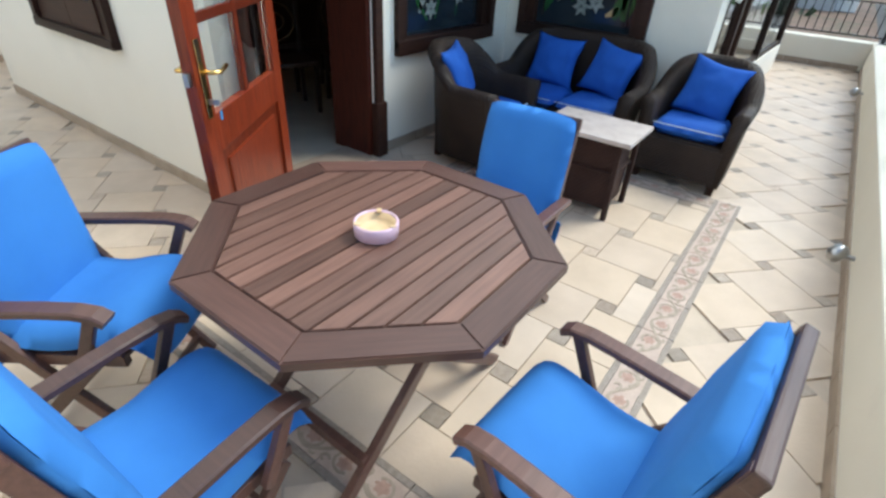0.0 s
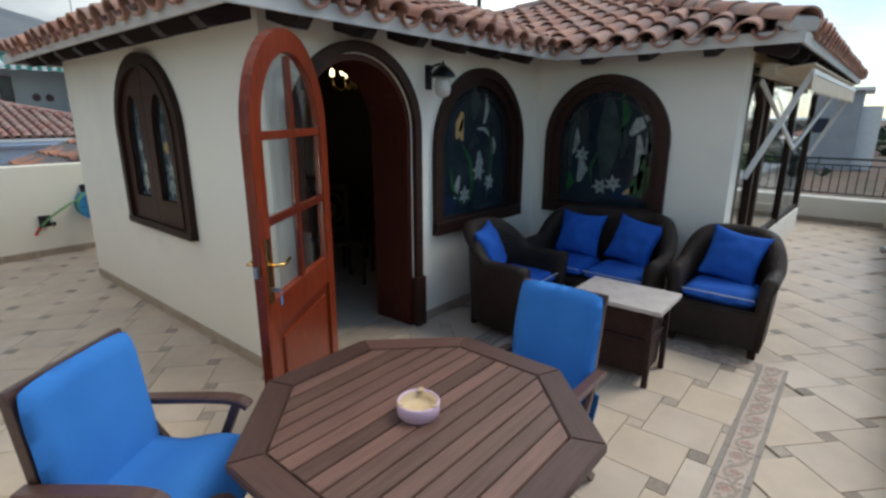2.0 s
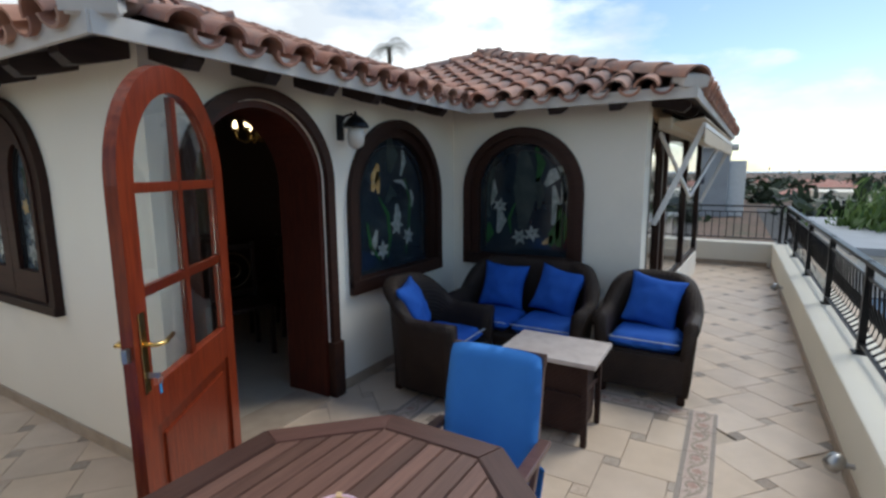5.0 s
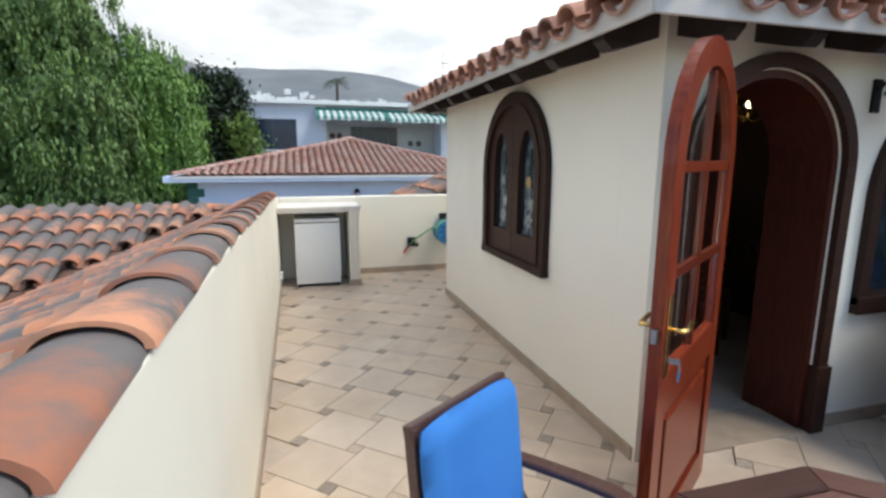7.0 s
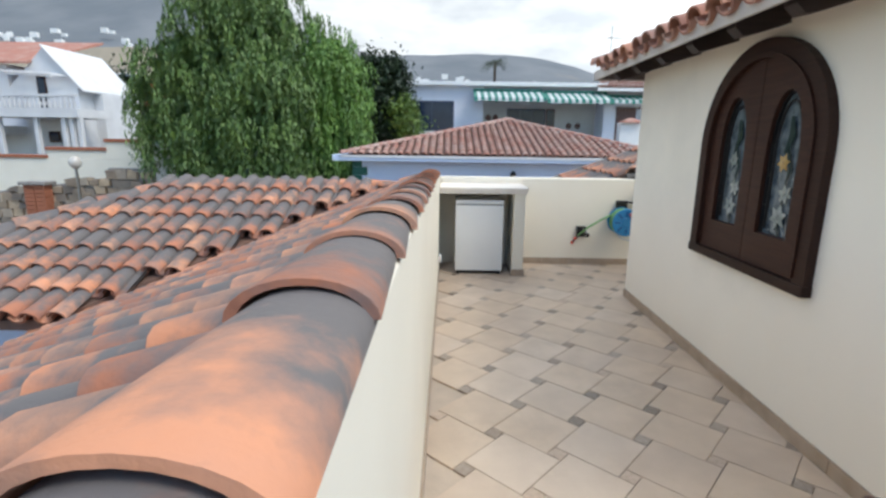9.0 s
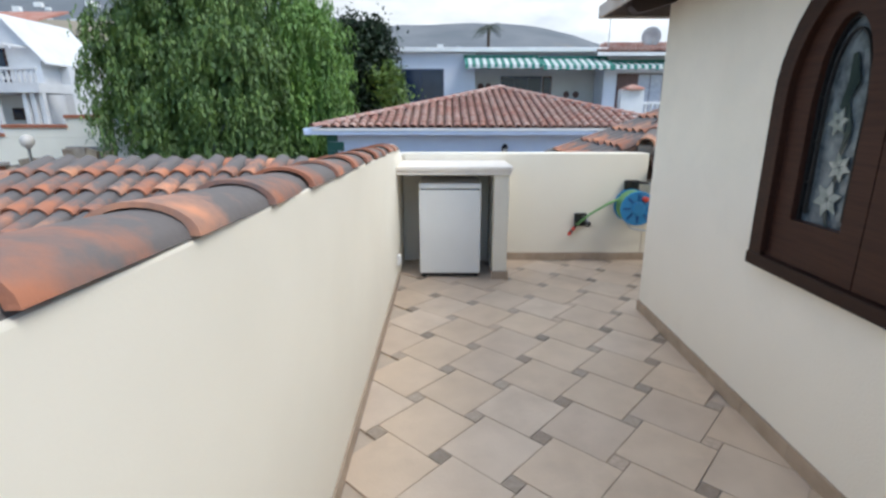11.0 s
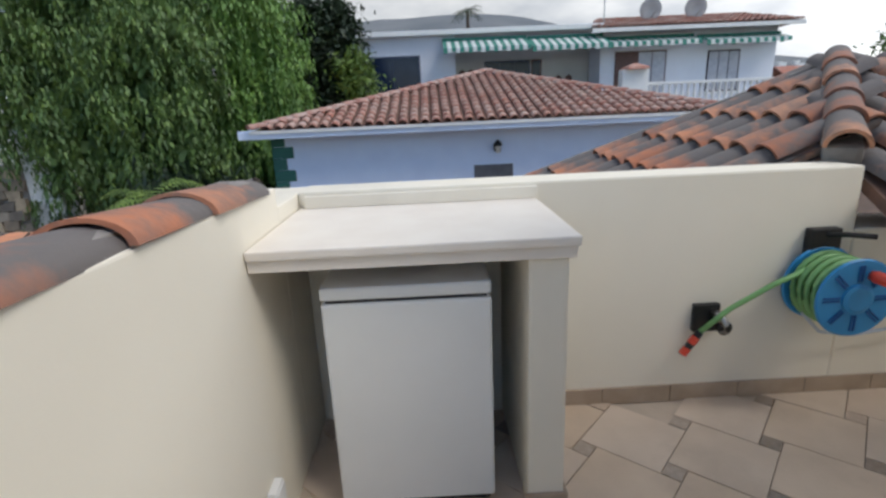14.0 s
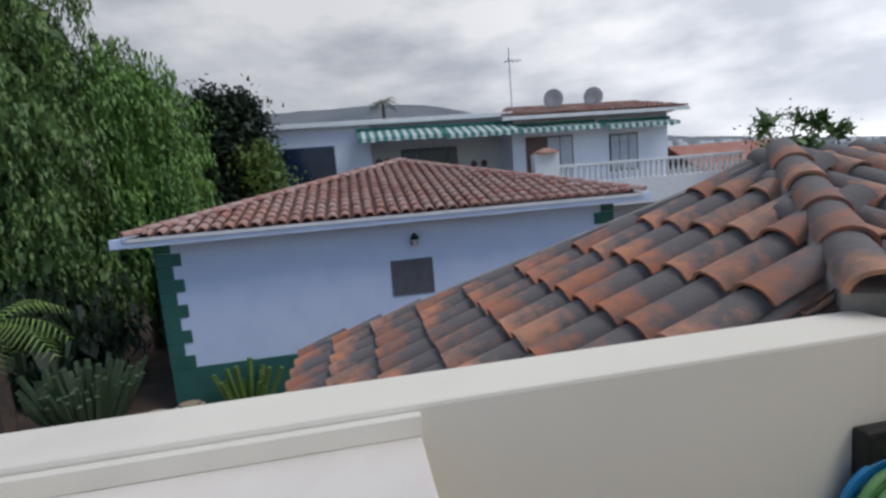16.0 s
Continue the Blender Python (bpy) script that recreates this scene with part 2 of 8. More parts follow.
IRON = mat("black_iron", (0.012, 0.012, 0.014), (0.02, 0.018, 0.018), 0.4, 10, 60, 0.1, metal=0.6)
BRASS = mat("brass", (0.75, 0.50, 0.18), (0.65, 0.42, 0.14), 0.25, 20, 60, 0.03, metal=1.0)
STEEL = mat("dull_steel", (0.42, 0.42, 0.42), (0.34, 0.34, 0.34), 0.35, 20, 60, 0.05, metal=1.0)
FRIDGE = mat("white_enamel", (0.76, 0.77, 0.76), (0.72, 0.73, 0.72), 0.3, 3, 80, 0.02)
DARK = mat("dark_plastic", (0.012, 0.012, 0.013), None, 0.5)
ASH = mat("pink_ceramic", (0.72, 0.50, 0.58), (0.66, 0.44, 0.52), 0.3, 10, 50, 0.02)
ASHIN = mat("ash_cream", (0.72, 0.52, 0.30), (0.62, 0.42, 0.22), 0.6, 20, 50, 0.1)
REELBLUE = mat("blue_plastic", (0.03, 0.26, 0.55), (0.03, 0.23, 0.48), 0.4, 5, 50, 0.02)
HOSE = mat("green_hose", (0.20, 0.42, 0.16), (0.17, 0.36, 0.13), 0.45, 10, 50, 0.05)
REDPL = mat("red_plastic", (0.65, 0.06, 0.03), None, 0.4)
PANE = glass("clear_pane")
DARKPANE = mat("dark_reflecting_pane", (0.010, 0.018, 0.042), (0.016, 0.026, 0.055), 0.12, 2, 20, 0.0, spec=0.3)
LEAD = mat("dark_lead", (0.03, 0.03, 0.032), None, 0.4, metal=0.5)
FROST = mat("textured_pale_glass", (0.16, 0.19, 0.21), (0.05, 0.065, 0.08), 0.12, 18, 30, 0.5, spec=0.8)
DARKGLASS = mat("dark_blue_stained_glass", (0.010, 0.017, 0.026), (0.022, 0.032, 0.040), 0.05, 3, 30, 0.1, spec=0.7)
PETAL = mat("milky_white_glass", (0.34, 0.36, 0.34), (0.16, 0.19, 0.18), 0.15, 20, 40, 0.05)
PETALY = mat("amber_glass", (0.45, 0.26, 0.08), (0.50, 0.38, 0.2), 0.15, 20, 40, 0.05)
LEAFGL = mat("green_glass", (0.020, 0.065, 0.025), (0.03, 0.11, 0.035), 0.15, 8, 40, 0.05)
PALEGL = mat("grey_blue_glass", (0.022, 0.034, 0.036), (0.045, 0.06, 0.058), 0.12, 6, 40, 0.1)
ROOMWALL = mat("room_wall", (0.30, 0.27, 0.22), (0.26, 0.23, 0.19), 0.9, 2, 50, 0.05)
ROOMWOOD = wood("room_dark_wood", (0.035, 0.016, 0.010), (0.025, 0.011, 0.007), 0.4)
SOIL = mat("dry_red_soil", (0.16, 0.10, 0.075), (0.10, 0.07, 0.05), 0.95, 1.5, 20, 0.5, stain=(0.06, 0.07, 0.035), stain_at=(0.52, 0.7))
BARK = mat("bark", (0.10, 0.07, 0.05), (0.06, 0.045, 0.035), 0.9, 10, 40, 0.6)
LEAF = mat("pepper_tree_leaves", (0.135, 0.215, 0.058), (0.062, 0.118, 0.030), 0.6, 1.0, 20, 0.0, pick="island", picks=((1, 1, 1), (0.7, 0.75, 0.7), (1.3, 1.25, 1.0), (0.85, 0.9, 0.8)))
# brighter copy of the pepper tree leaves, sunlight painted into the green
LEAFSUNLIT = mat("sunlit_leaves", (0.15, 0.27, 0.055), (0.09, 0.18, 0.038), 0.6, 1.3, 20, 0.0, pick="island", picks=((1, 1, 1), (0.7, 0.75, 0.7), (1.3, 1.25, 1.0), (0.85, 0.9, 0.8)))
LEAFDARK = mat("dark_conifer_leaves", (0.018, 0.038, 0.014), (0.012, 0.026, 0.012), 0.6, 1.5, 20, 0.0, pick="island", picks=((1, 1, 1), (0.7, 0.75, 0.7), (1.4, 1.3, 1.0)))
LEAFLIGHT = mat("light_green_leaves", (0.17, 0.25, 0.05), (0.10, 0.17, 0.04), 0.55, 3, 20, 0.0, pick="island", picks=((1, 1, 1), (0.7, 0.75, 0.7), (1.25, 1.2, 1.0)))
CACTUS = mat("cactus_skin", (0.055, 0.095, 0.045), (0.085, 0.12, 0.06), 0.6, 9, 40, 0.3)
RUBBLE = mat("rubble_stone", (0.40, 0.335, 0.26), (0.27, 0.225, 0.18), 0.9, 3, 30, 0.4, pick="island", picks=((1, 1, 1), (0.6, 0.6, 0.62), (1.3, 1.2, 1.05), (0.8, 0.75, 0.7)))
# bluish grey because the haze of distance is mixed into the hillside's colour
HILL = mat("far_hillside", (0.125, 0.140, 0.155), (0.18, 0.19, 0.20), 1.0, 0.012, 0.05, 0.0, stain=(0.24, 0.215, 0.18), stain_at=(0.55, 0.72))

# ---- builders ----
def add_box(bm, a, b, m=None):
    """A box between corners a and b (optionally moved by m) in bm."""
    vs = [bm.verts.new(((a, b)[i & 1][0], (a, b)[i >> 1 & 1][1], (a, b)[i >> 2 & 1][2])) for i in range(8)]
    fs = [bm.faces.new([vs[i] for i in q]) for q in ((0, 2, 3, 1), (4, 5, 7, 6), (0, 1, 5, 4), (2, 6, 7, 3), (0, 4, 6, 2), (1, 3, 7, 5))]
    if m is not None:
        bmesh.ops.transform(bm, matrix=m, verts=vs)
    return vs


def box(a, b, bevel=0.0, m=None):
    bm = bmesh.new()
    add_box(bm, a, b, m)
    if bevel:
        bmesh.ops.bevel(bm, geom=bm.edges[:], offset=bevel, segments=2, affect="EDGES", profile=0.6)
    return bm


def bar(p, q, w, h, bevel=0.004, up=(0, 0, 1)):
    """A straight bar of section w x h from p to q."""
    p, q = Vector(p), Vector(q)
    d = q - p
    x = d.normalized()
    y = Vector(up).cross(x)
    y = y.normalized() if y.length > 1e-4 else Vector((1, 0, 0))
    z = x.cross(y)
    m = Matrix.Translation(p) @ Matrix((x, y, z)).transposed().to_4x4()
    bm = box((0, -w / 2, -h / 2), (d.length, w / 2, h / 2), bevel)
    bmesh.ops.transform(bm, matrix=m, verts=bm.verts)
    return bm


def sweep(points, section, closed=False):
    """A closed section (list of 2D points) carried along a 3D line, with its second axis kept up."""
    bm = bmesh.new()
    pts = [Vector(p) for p in points]
    rings = []
    for i, p in enumerate(pts):
        a, b = pts[max(i - 1, 0)], pts[min(i + 1, len(pts) - 1)]
        if closed:
            a, b = pts[i - 1], pts[(i + 1) % len(pts)]
        d = (b - a).normalized()
        s = d.cross(Vector((0, 0, 1)))
        s = s.normalized() if s.length > 1e-3 else Vector((1, 0, 0))
        u = s.cross(d)
        rings.append([bm.verts.new(p + s * x + u * y) for x, y in section])
    n = len(section)
    last = len(rings) if closed else len(rings) - 1
    for i in range(last):
        r, t = rings[i], rings[(i + 1) % len(rings)]
        for k in range(n):
            bm.faces.new((r[k], r[(k + 1) % n], t[(k + 1) % n], t[k]))
    if not closed:
        bm.faces.new(rings[0][::-1])
        bm.faces.new(rings[-1])
    bmesh.ops.recalc_face_normals(bm, faces=bm.faces)
    return bm


def ring(r, n=10, sx=1.0):
    return [(r * sx * math.cos(i * math.tau / n), r * math.sin(i * math.tau / n)) for i in range(n)]


def slab_xy(points, z0, z1, bevel=0.0):
    """A flat plate with the outline points (x, y)."""
    bm = bmesh.new()
    lo, hi = [bm.verts.new((x, y, z0)) for x, y in points], [bm.verts.new((x, y, z1)) for x, y in points]
    bm.faces.new(lo[::-1])
    bm.faces.new(hi)
    for i in range(len(points)):
        j = (i + 1) % len(points)
        bm.faces.new((lo[i], lo[j], hi[j], hi[i]))
    bmesh.ops.recalc_face_normals(bm, faces=bm.faces)
    if bevel:
        bmesh.ops.bevel(bm, geom=[e for e in bm.edges if abs(e.verts[0].co.z - e.verts[1].co.z) < 1e-6], offset=bevel, segments=2, affect="EDGES")
    return bm


def slab_xz(points, y0, y1):
    """A solid between y0 and y1 over the outline points (x, z)."""
    bm = bmesh.new()
    a = [bm.verts.new((x, y0, z)) for x, z in points]
    b = [bm.verts.new((x, y1, z)) for x, z in points]
    bm.faces.new(a)
    bm.faces.new(b[::-1])
    for i in range(len(a)):
        j = (i + 1) % len(a)
        bm.faces.new((a[j], a[i], b[i], b[j]))
    bmesh.ops.recalc_face_normals(bm, faces=bm.faces)
    return bm


def lathe(profile, n=20):
    """A turned body from (radius, z) pairs."""
    bm = bmesh.new()
    rows = [[bm.verts.new((r * math.cos(i * math.tau / n), r * math.sin(i * math.tau / n), z)) for i in range(n)] for r, z in profile]
    for a, b in zip(rows, rows[1:]):
        for i in range(n):
            bm.faces.new((a[i], a[(i + 1) % n], b[(i + 1) % n], b[i]))
    bm.faces.new(rows[0][::-1])
    bm.faces.new(rows[-1])
    bmesh.ops.recalc_face_normals(bm, faces=bm.faces)
    return bm


def mesh_of(name, bm, material, smooth=False):
    me = bpy.data.meshes.new(name)
    bm.to_mesh(me)
    bm.free()
    me.materials.append(material)
    if smooth:
        for p in me.polygons:
            p.use_smooth = True
    return me


def part(name, bm, material, parent=None, label="", smooth=False, m=None):
    ob = new(name, mesh_of(name, bm, material, smooth))
    if parent is not None:
        ob.parent = parent
    if m is not None:
        ob.matrix_basis = m
    if label:
        ob["label"] = label
    return ob


def thing(name, label, category, m=None, group="", kind=""):
    ob = new(name)
    ob.empty_display_size = 0.1
    if m is not None:
        ob.matrix_basis = m
    return tagged(ob, label, category, group, kind)


def structure(name, bm, material, label="", category=""):
    return tagged(part(name, bm, material), label, category, "", "structure")


def arch(uc, half, z0, zs, n=24, rise=None):
    """The outline of a round-headed opening: up the left side, over, and down; (u, z)."""
    rise = half if rise is None else rise
    return [(uc - half, z0)] + [(uc - half * math.cos(math.pi * i / n), zs + rise * math.sin(math.pi * i / n)) for i in range(n + 1)] + [(uc + half, z0)]


def wall_bm(length, top, thick, holes):
    """A wall in u (0..length), depth 0..thick and z (0..top) with round-headed holes (uc, half, z0, zs)."""
    bm = bmesh.new()

    def prism(poly):
        f = [bm.verts.new((u, 0, z)) for u, z in poly]
        b = [bm.verts.new((u, thick, z)) for u, z in poly]
        bm.faces.new(f)
        bm.faces.new(b[::-1])
        for i in range(len(poly)):
            j = (i + 1) % len(poly)
            bm.faces.new((f[j], f[i], b[i], b[j]))

    u = 0.0
    for uc, half, z0, zs in sorted(holes):
        prism([(u, 0), (uc - half, 0), (uc - half, top), (u, top)])
        if z0 > 0:
            prism([(uc - half, 0), (uc + half, 0), (uc + half, z0), (uc - half, z0)])
        curve = arch(uc, half, z0, zs)[1:-1]
        for (u0, z_0), (u1, z_1) in zip(curve, curve[1:]):
            prism([(u0, z_0), (u1, z_1), (u1, top), (u0, top)])
        u = uc + half
    prism([(u, 0), (length, 0), (length, top), (u, top)])
    bmesh.ops.remove_doubles(bm, verts=bm.verts, dist=1e-5)
    bmesh.ops.recalc_face_normals(bm, faces=bm.faces)
    return bm


def arch_frame(uc, half, width, z0, zs, d0, d1, closed_bottom=True, inner=0.0, rise=None):
    """A frame that follows a round-headed opening, width wide inwards from half, between depths d0 and d1."""
    bm = bmesh.new()
    o, i = arch(uc, half, z0, zs, rise=rise), arch(uc, half - width, z0 + inner, zs, rise=None if rise is None else rise - width)
    rows = [[bm.verts.new((u, d, z)) for u, z in line] for line, d in ((o, d0), (i, d0), (i, d1), (o, d1))]
    k = len(o)
    for r in range(4):
        a, b = rows[r], rows[(r + 1) % 4]
        for j in range(k - 1):
            bm.faces.new((a[j], a[j + 1], b[j + 1], b[j]))
        if not closed_bottom and r == 0:
            bm.faces.new([rows[q][0] for q in range(4)])
            bm.faces.new([rows[q][-1] for q in range(3, -1, -1)])
    if closed_bottom:
        bm.faces.new([rows[q][0] for q in range(4)])
        bm.faces.new([rows[q][-1] for q in range(3, -1, -1)])
    bmesh.ops.recalc_face_normals(bm, faces=bm.faces)
    return bm


def arch_plate(uc, half, z0, zs, d0, d1, rise=None):
    bm = bmesh.new()
    o = arch(uc, half, z0, zs, rise=rise)
    f, b = [bm.verts.new((u, d0, z)) for u, z in o], [bm.verts.new((u, d1, z)) for u, z in o]
    bm.faces.new(f)
    bm.faces.new(b[::-1])
    for i in range(len(o)):
        j = (i + 1) % len(o)
        bm.faces.new((f[j], f[i], b[i], b[j]))
    bmesh.ops.recalc_face_normals(bm, faces=bm.faces)
    return bm


FACE_W = Matrix(((0, 1, 0, 0), (-1, 0, 0, 3.584), (0, 0, 1, 0), (0, 0, 0, 1)))     # u runs -y from the far end, depth +x
FACE_A = Matrix.Identity(4)                                                       # u runs +x, depth +y
XB, YC, XC = 3.08, -1.83, 7.6
FACE_B = Matrix(((0, 1, 0, XB), (-1, 0, 0, 0), (0, 0, 1, 0), (0, 0, 0, 1)))        # u runs -y from the inner corner
TOPZ = 2.35

# ---- barrel roof tiles ----
def tile_mesh(w0, w1, length, sink, thick=0.016, n=7, hollow=True, lift=0.028, flat=0.82):
    """Vertices, faces and v-coordinates of one barrel tile: eave end at y=0, lying along +y."""
    v, f, uv = [], [], []
    ends = ((0.0, w0, lift), (length, w1, sink))
    k = n + 1
    # outer skin, inner skin, then the rim with corners of its own so that it stays crisp
    for row, (j, r) in enumerate(((0, 0.0), (1, 0.0), (0, thick), (1, thick), (0, 0.0), (0, thick))):
        y, w, z = ends[j]
        for i in range(k):
            a = math.pi * i / n
            v.append((-(w - r) * math.cos(a), y, z + (w - r) * flat * math.sin(a)))
            uv.append((i / n, j))
    for i in range(n):
        f.append((i, i + 1, k + i + 1, k + i))
        f.append((4 * k + i, 5 * k + i, 5 * k + i + 1, 4 * k + i + 1))
        if hollow:
            f.append((2 * k + i, 3 * k + i, 3 * k + i + 1, 2 * k + i + 1))
    return v, f, uv


def mesh_data(name, v, f, uv, material):
    me = bpy.data.meshes.new(name)
    me.from_pydata(v, [], f)
    lay = me.uv_layers.new(name="UVMap")
    idx = np.zeros(len(me.loops), dtype=np.int32)
    me.loops.foreach_get("vertex_index", idx)
    lay.data.foreach_set("uv", np.asarray(uv, dtype=np.float32)[idx].ravel())
    me.polygons.foreach_set("use_smooth", [True] * len(me.polygons))
    me.materials.append(material)
    return me


def inside(poly, u, v):
    hit = False
    for (a, b), (c, d) in zip(poly, poly[1:] + poly[:1]):
        if (b > v) != (d > v) and u < (c - a) * (v - b) / (d - b) + a:
            hit = not hit
    return hit


def roof_plane(parent, origin, along, up, poly, mat_piece, mat_rest, near=None, limit=300, w=0.24, row=0.34, hollow=True, seed=1):
    """Barrel tiles over the polygon poly, given in metres along the eave and up the slope. Those in near (a test on the world place) are pieces."""
    rng = random.Random(seed)
    o, x, y = Vector(origin), Vector(along).normalized(), Vector(up).normalized()
    z = x.cross(y)
    base = Matrix((x, y, z)).transposed().to_4x4()
    tv, tf, tuv = tile_mesh(w * 0.40, w * 0.33, row * 1.22, 0.004, hollow=hollow)
    pan_v = [(-px * 1.0, py, -pz + 0.062) for px, py, pz in tile_mesh(w * 0.36, w * 0.30, row * 1.22, 0.03)[0]]
    shared = mesh_data("roof_tile", tv, tf, tuv, mat_piece)
    av, af, auv, made = [], [], [], 0
    us, vs = [p[0] for p in poly], [p[1] for p in poly]
    for i in range(int(math.floor(min(us) / w)), int(max(us) / w) + 1):
        for j in range(int(math.floor(min(vs) / row)), int(max(vs) / row) + 1):
            u, v = (i + 0.5) * w, j * row
            if not inside(poly, u, v + row * 0.4):
                continue
            m = Matrix.Translation(o + x * (u + rng.uniform(-0.006, 0.006)) + y * (v + rng.uniform(-0.012, 0.012)) + z * rng.uniform(0, 0.006)) @ base @ pose(0, 0, 0, 0, 0, rng.uniform(-1.3, 1.3))
            place = m.translation
            if near and made < limit and near(place):
                t = new("roof_tile", shared)
                t.parent = parent
                t.matrix_basis = m
                made += 1
            else:
                k = len(av)
                av += [tuple(m @ Vector(q)) for q in tv]
                af += [tuple(k + q for q in face) for face in tf]
                auv += tuv
            if hollow and inside(poly, u + w * 0.5, v + row * 0.4):
                mp = Matrix.Translation(o + x * (u + w * 0.5) + y * v) @ base
                k = len(av)
                av += [tuple(mp @ Vector(q)) for q in pan_v]
                af += [tuple(k + q for q in face) for face in tf]
                auv += tuv
    if av:
        rest = new("roof_tiles", mesh_data("roof_tiles", av, af, auv, mat_rest))
        rest.parent = parent
        rest["kind"] = "stuff"


def cap_row(parent, p, q, material, r=0.115, step=0.36, name="ridge_tile", seed=3, flat=0.82):
    """A row of half-round cap tiles from p (low end) to q."""
    rng = random.Random(seed)
    p, q = Vector(p), Vector(q)
    d = (q - p).normalized()
    x = d.cross(Vector((0, 0, 1))).normalized()
    base = Matrix((x, d, x.cross(d))).transposed().to_4x4()
    v, f, uv = tile_mesh(r, r * 0.84, step * 1.2, 0.006, 0.018, 12, lift=0.016, flat=flat)
    me = mesh_data(name, v, f, uv, material)
    for i in range(round((q - p).length / step)):
        t = new(name, me)
        t.parent = parent
        t.matrix_basis = Matrix.Translation(p + d * (i * step + rng.uniform(-0.01, 0.01)) + Vector((0, 0, rng.uniform(-0.004, 0.004)))) @ base @ pose(0, 0, 0, 0, rng.uniform(-2, 2), rng.uniform(-1.5, 1.5))


def roof_slab(points, thick=0.05):
    bm = bmesh.new()
    a = [bm.verts.new(p) for p in points]
    b = [bm.verts.new((p[0], p[1], p[2] - thick)) for p in points]
    bm.faces.new(a)
    bm.faces.new(b[::-1])
    for i in range(len(a)):
        j = (i + 1) % len(a)
        bm.faces.new((a[i], b[i], b[j], a[j]))
    bmesh.ops.recalc_face_normals(bm, faces=bm.faces)
    return bm

# ---- the terrace: floor bed, walls, parapets ----
structure("floor", box((-1.95, -3.9, -0.25), (11.5, 5.15, -0.012)), GROUT, "beige tiled roof terrace floor with brown stone insets", "floor")
walls_w = structure("wall_west", wall_bm(3.303, TOPZ, 0.28, [(1.938, 0.53, 0.86, 1.53)]), WALL, "cream plastered house wall with an arched window", "wall")
walls_w.matrix_basis = FACE_W
wall_a = structure("wall_south", wall_bm(XB, TOPZ, 0.28, [(0.705, 0.5, 0.0, 1.58), (2.105, 0.59, 0.82, 1.44)]), WALL, "white plastered house wall with an arched doorway", "wall")

wall_b = structure("wall_wing", wall_bm(-YC, TOPZ, 0.28, [(0.735, 0.53, 0.84, 1.47)]), WALL, "white plastered wing wall with an arched stained glass window", "wall")
wall_b.matrix_basis = FACE_B
structure("wall_back", box((0, 3.304, 0), (XC, 3.584, TOPZ), m=pose(0.28, 0, 0)), WALL)
structure("wall_gallery_back", box((XB + 0.281, 0.0, 0), (XC + 0.28, 0.28, TOPZ)), WALL)
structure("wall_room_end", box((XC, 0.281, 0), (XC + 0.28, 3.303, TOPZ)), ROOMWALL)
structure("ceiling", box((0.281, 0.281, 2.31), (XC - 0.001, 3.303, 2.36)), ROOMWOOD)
structure("ceiling_gallery", box((XB + 0.29, YC + 0.13, 2.31), (XC - 0.01, -0.001, 2.36)), EAVEWOOD)
structure("floor_room", box((0.281, 0.0, -0.01), (XC - 0.001, 3.303, 0.004)), mat("room_floor", (0.50, 0.43, 0.34), (0.42, 0.36, 0.28), 0.35, 3, 60, 0.05))
# low walls round the terrace
PX, PY, EY = -1.95, -3.12, 4.95


def cap_z(y):
    """The height of the sloping parapet top."""
    return 1.303 - 0.026 * max(y, 0.0)


bm = box((PX - 0.17, -3.9, -0.2), (PX, 4.66, 0.988), 0.008)
bmesh.ops.bisect_plane(bm, geom=bm.verts[:] + bm.edges[:] + bm.faces[:], plane_co=(0, 0, 0), plane_no=(0, 1, 0))
for v in bm.verts:
    if v.co.z > 0.5:
        v.co.z += cap_z(v.co.y) - 1.0
structure("parapet_west", bm, PARAPET, "cream rendered parapet capped with terracotta ridge tiles", "parapet")
structure("parapet_corner", box((PX - 0.2, 4.661, -0.2), (PX - 0.001, EY + 0.2, 1.10), 0.008), PARAPET)
structure("parapet_north", box((PX, EY, -0.2), (0.52, EY + 0.2, 1.105), 0.012), PARAPET, "cream rendered low wall closing the terrace", "parapet")
structure("parapet_north_low", box((0.521, EY, -0.2), (6.0, EY + 0.2, 0.82), 0.01), PARAPET)
structure("parapet_south", box((-1.949, PY - 0.34, -0.2), (8.95, PY, 0.40), 0.015), PARAPET, "cream rendered low parapet under an iron railing", "parapet")
structure("parapet_east", box((8.65, PY + 0.001, -0.2), (8.95, 5.0, 0.40), 0.015), PARAPET, "cream rendered low parapet under an iron railing", "parapet")
structure("parapet_near", box((-1.949, -3.9, -0.2), (-1.75, PY - 0.341, 0.40), 0.01), PARAPET)


def skirting(name, p, q, d):
    """A row of skirting tiles at the foot of a wall from p to q, standing d off it."""
    p, q, d = Vector((*p, 0)), Vector((*q, 0)), Vector((*d, 0))
    row = thing(name, "beige ceramic skirting tiles along the wall foot", "skirting", kind="structure")
    n = max(1, round((q - p).length / 0.34))
    for i in range(n):
        a, b = p.lerp(q, (i + 0.006) / n), p.lerp(q, (i + 0.994) / n)
        bm = bmesh.new()
        lo, hi = a, b + d
        add_box(bm, (min(lo.x, hi.x), min(lo.y, hi.y), -0.005), (max(lo.x, hi.x), max(lo.y, hi.y), 0.078))
        part("skirting_tile", bm, SKIRT, row)


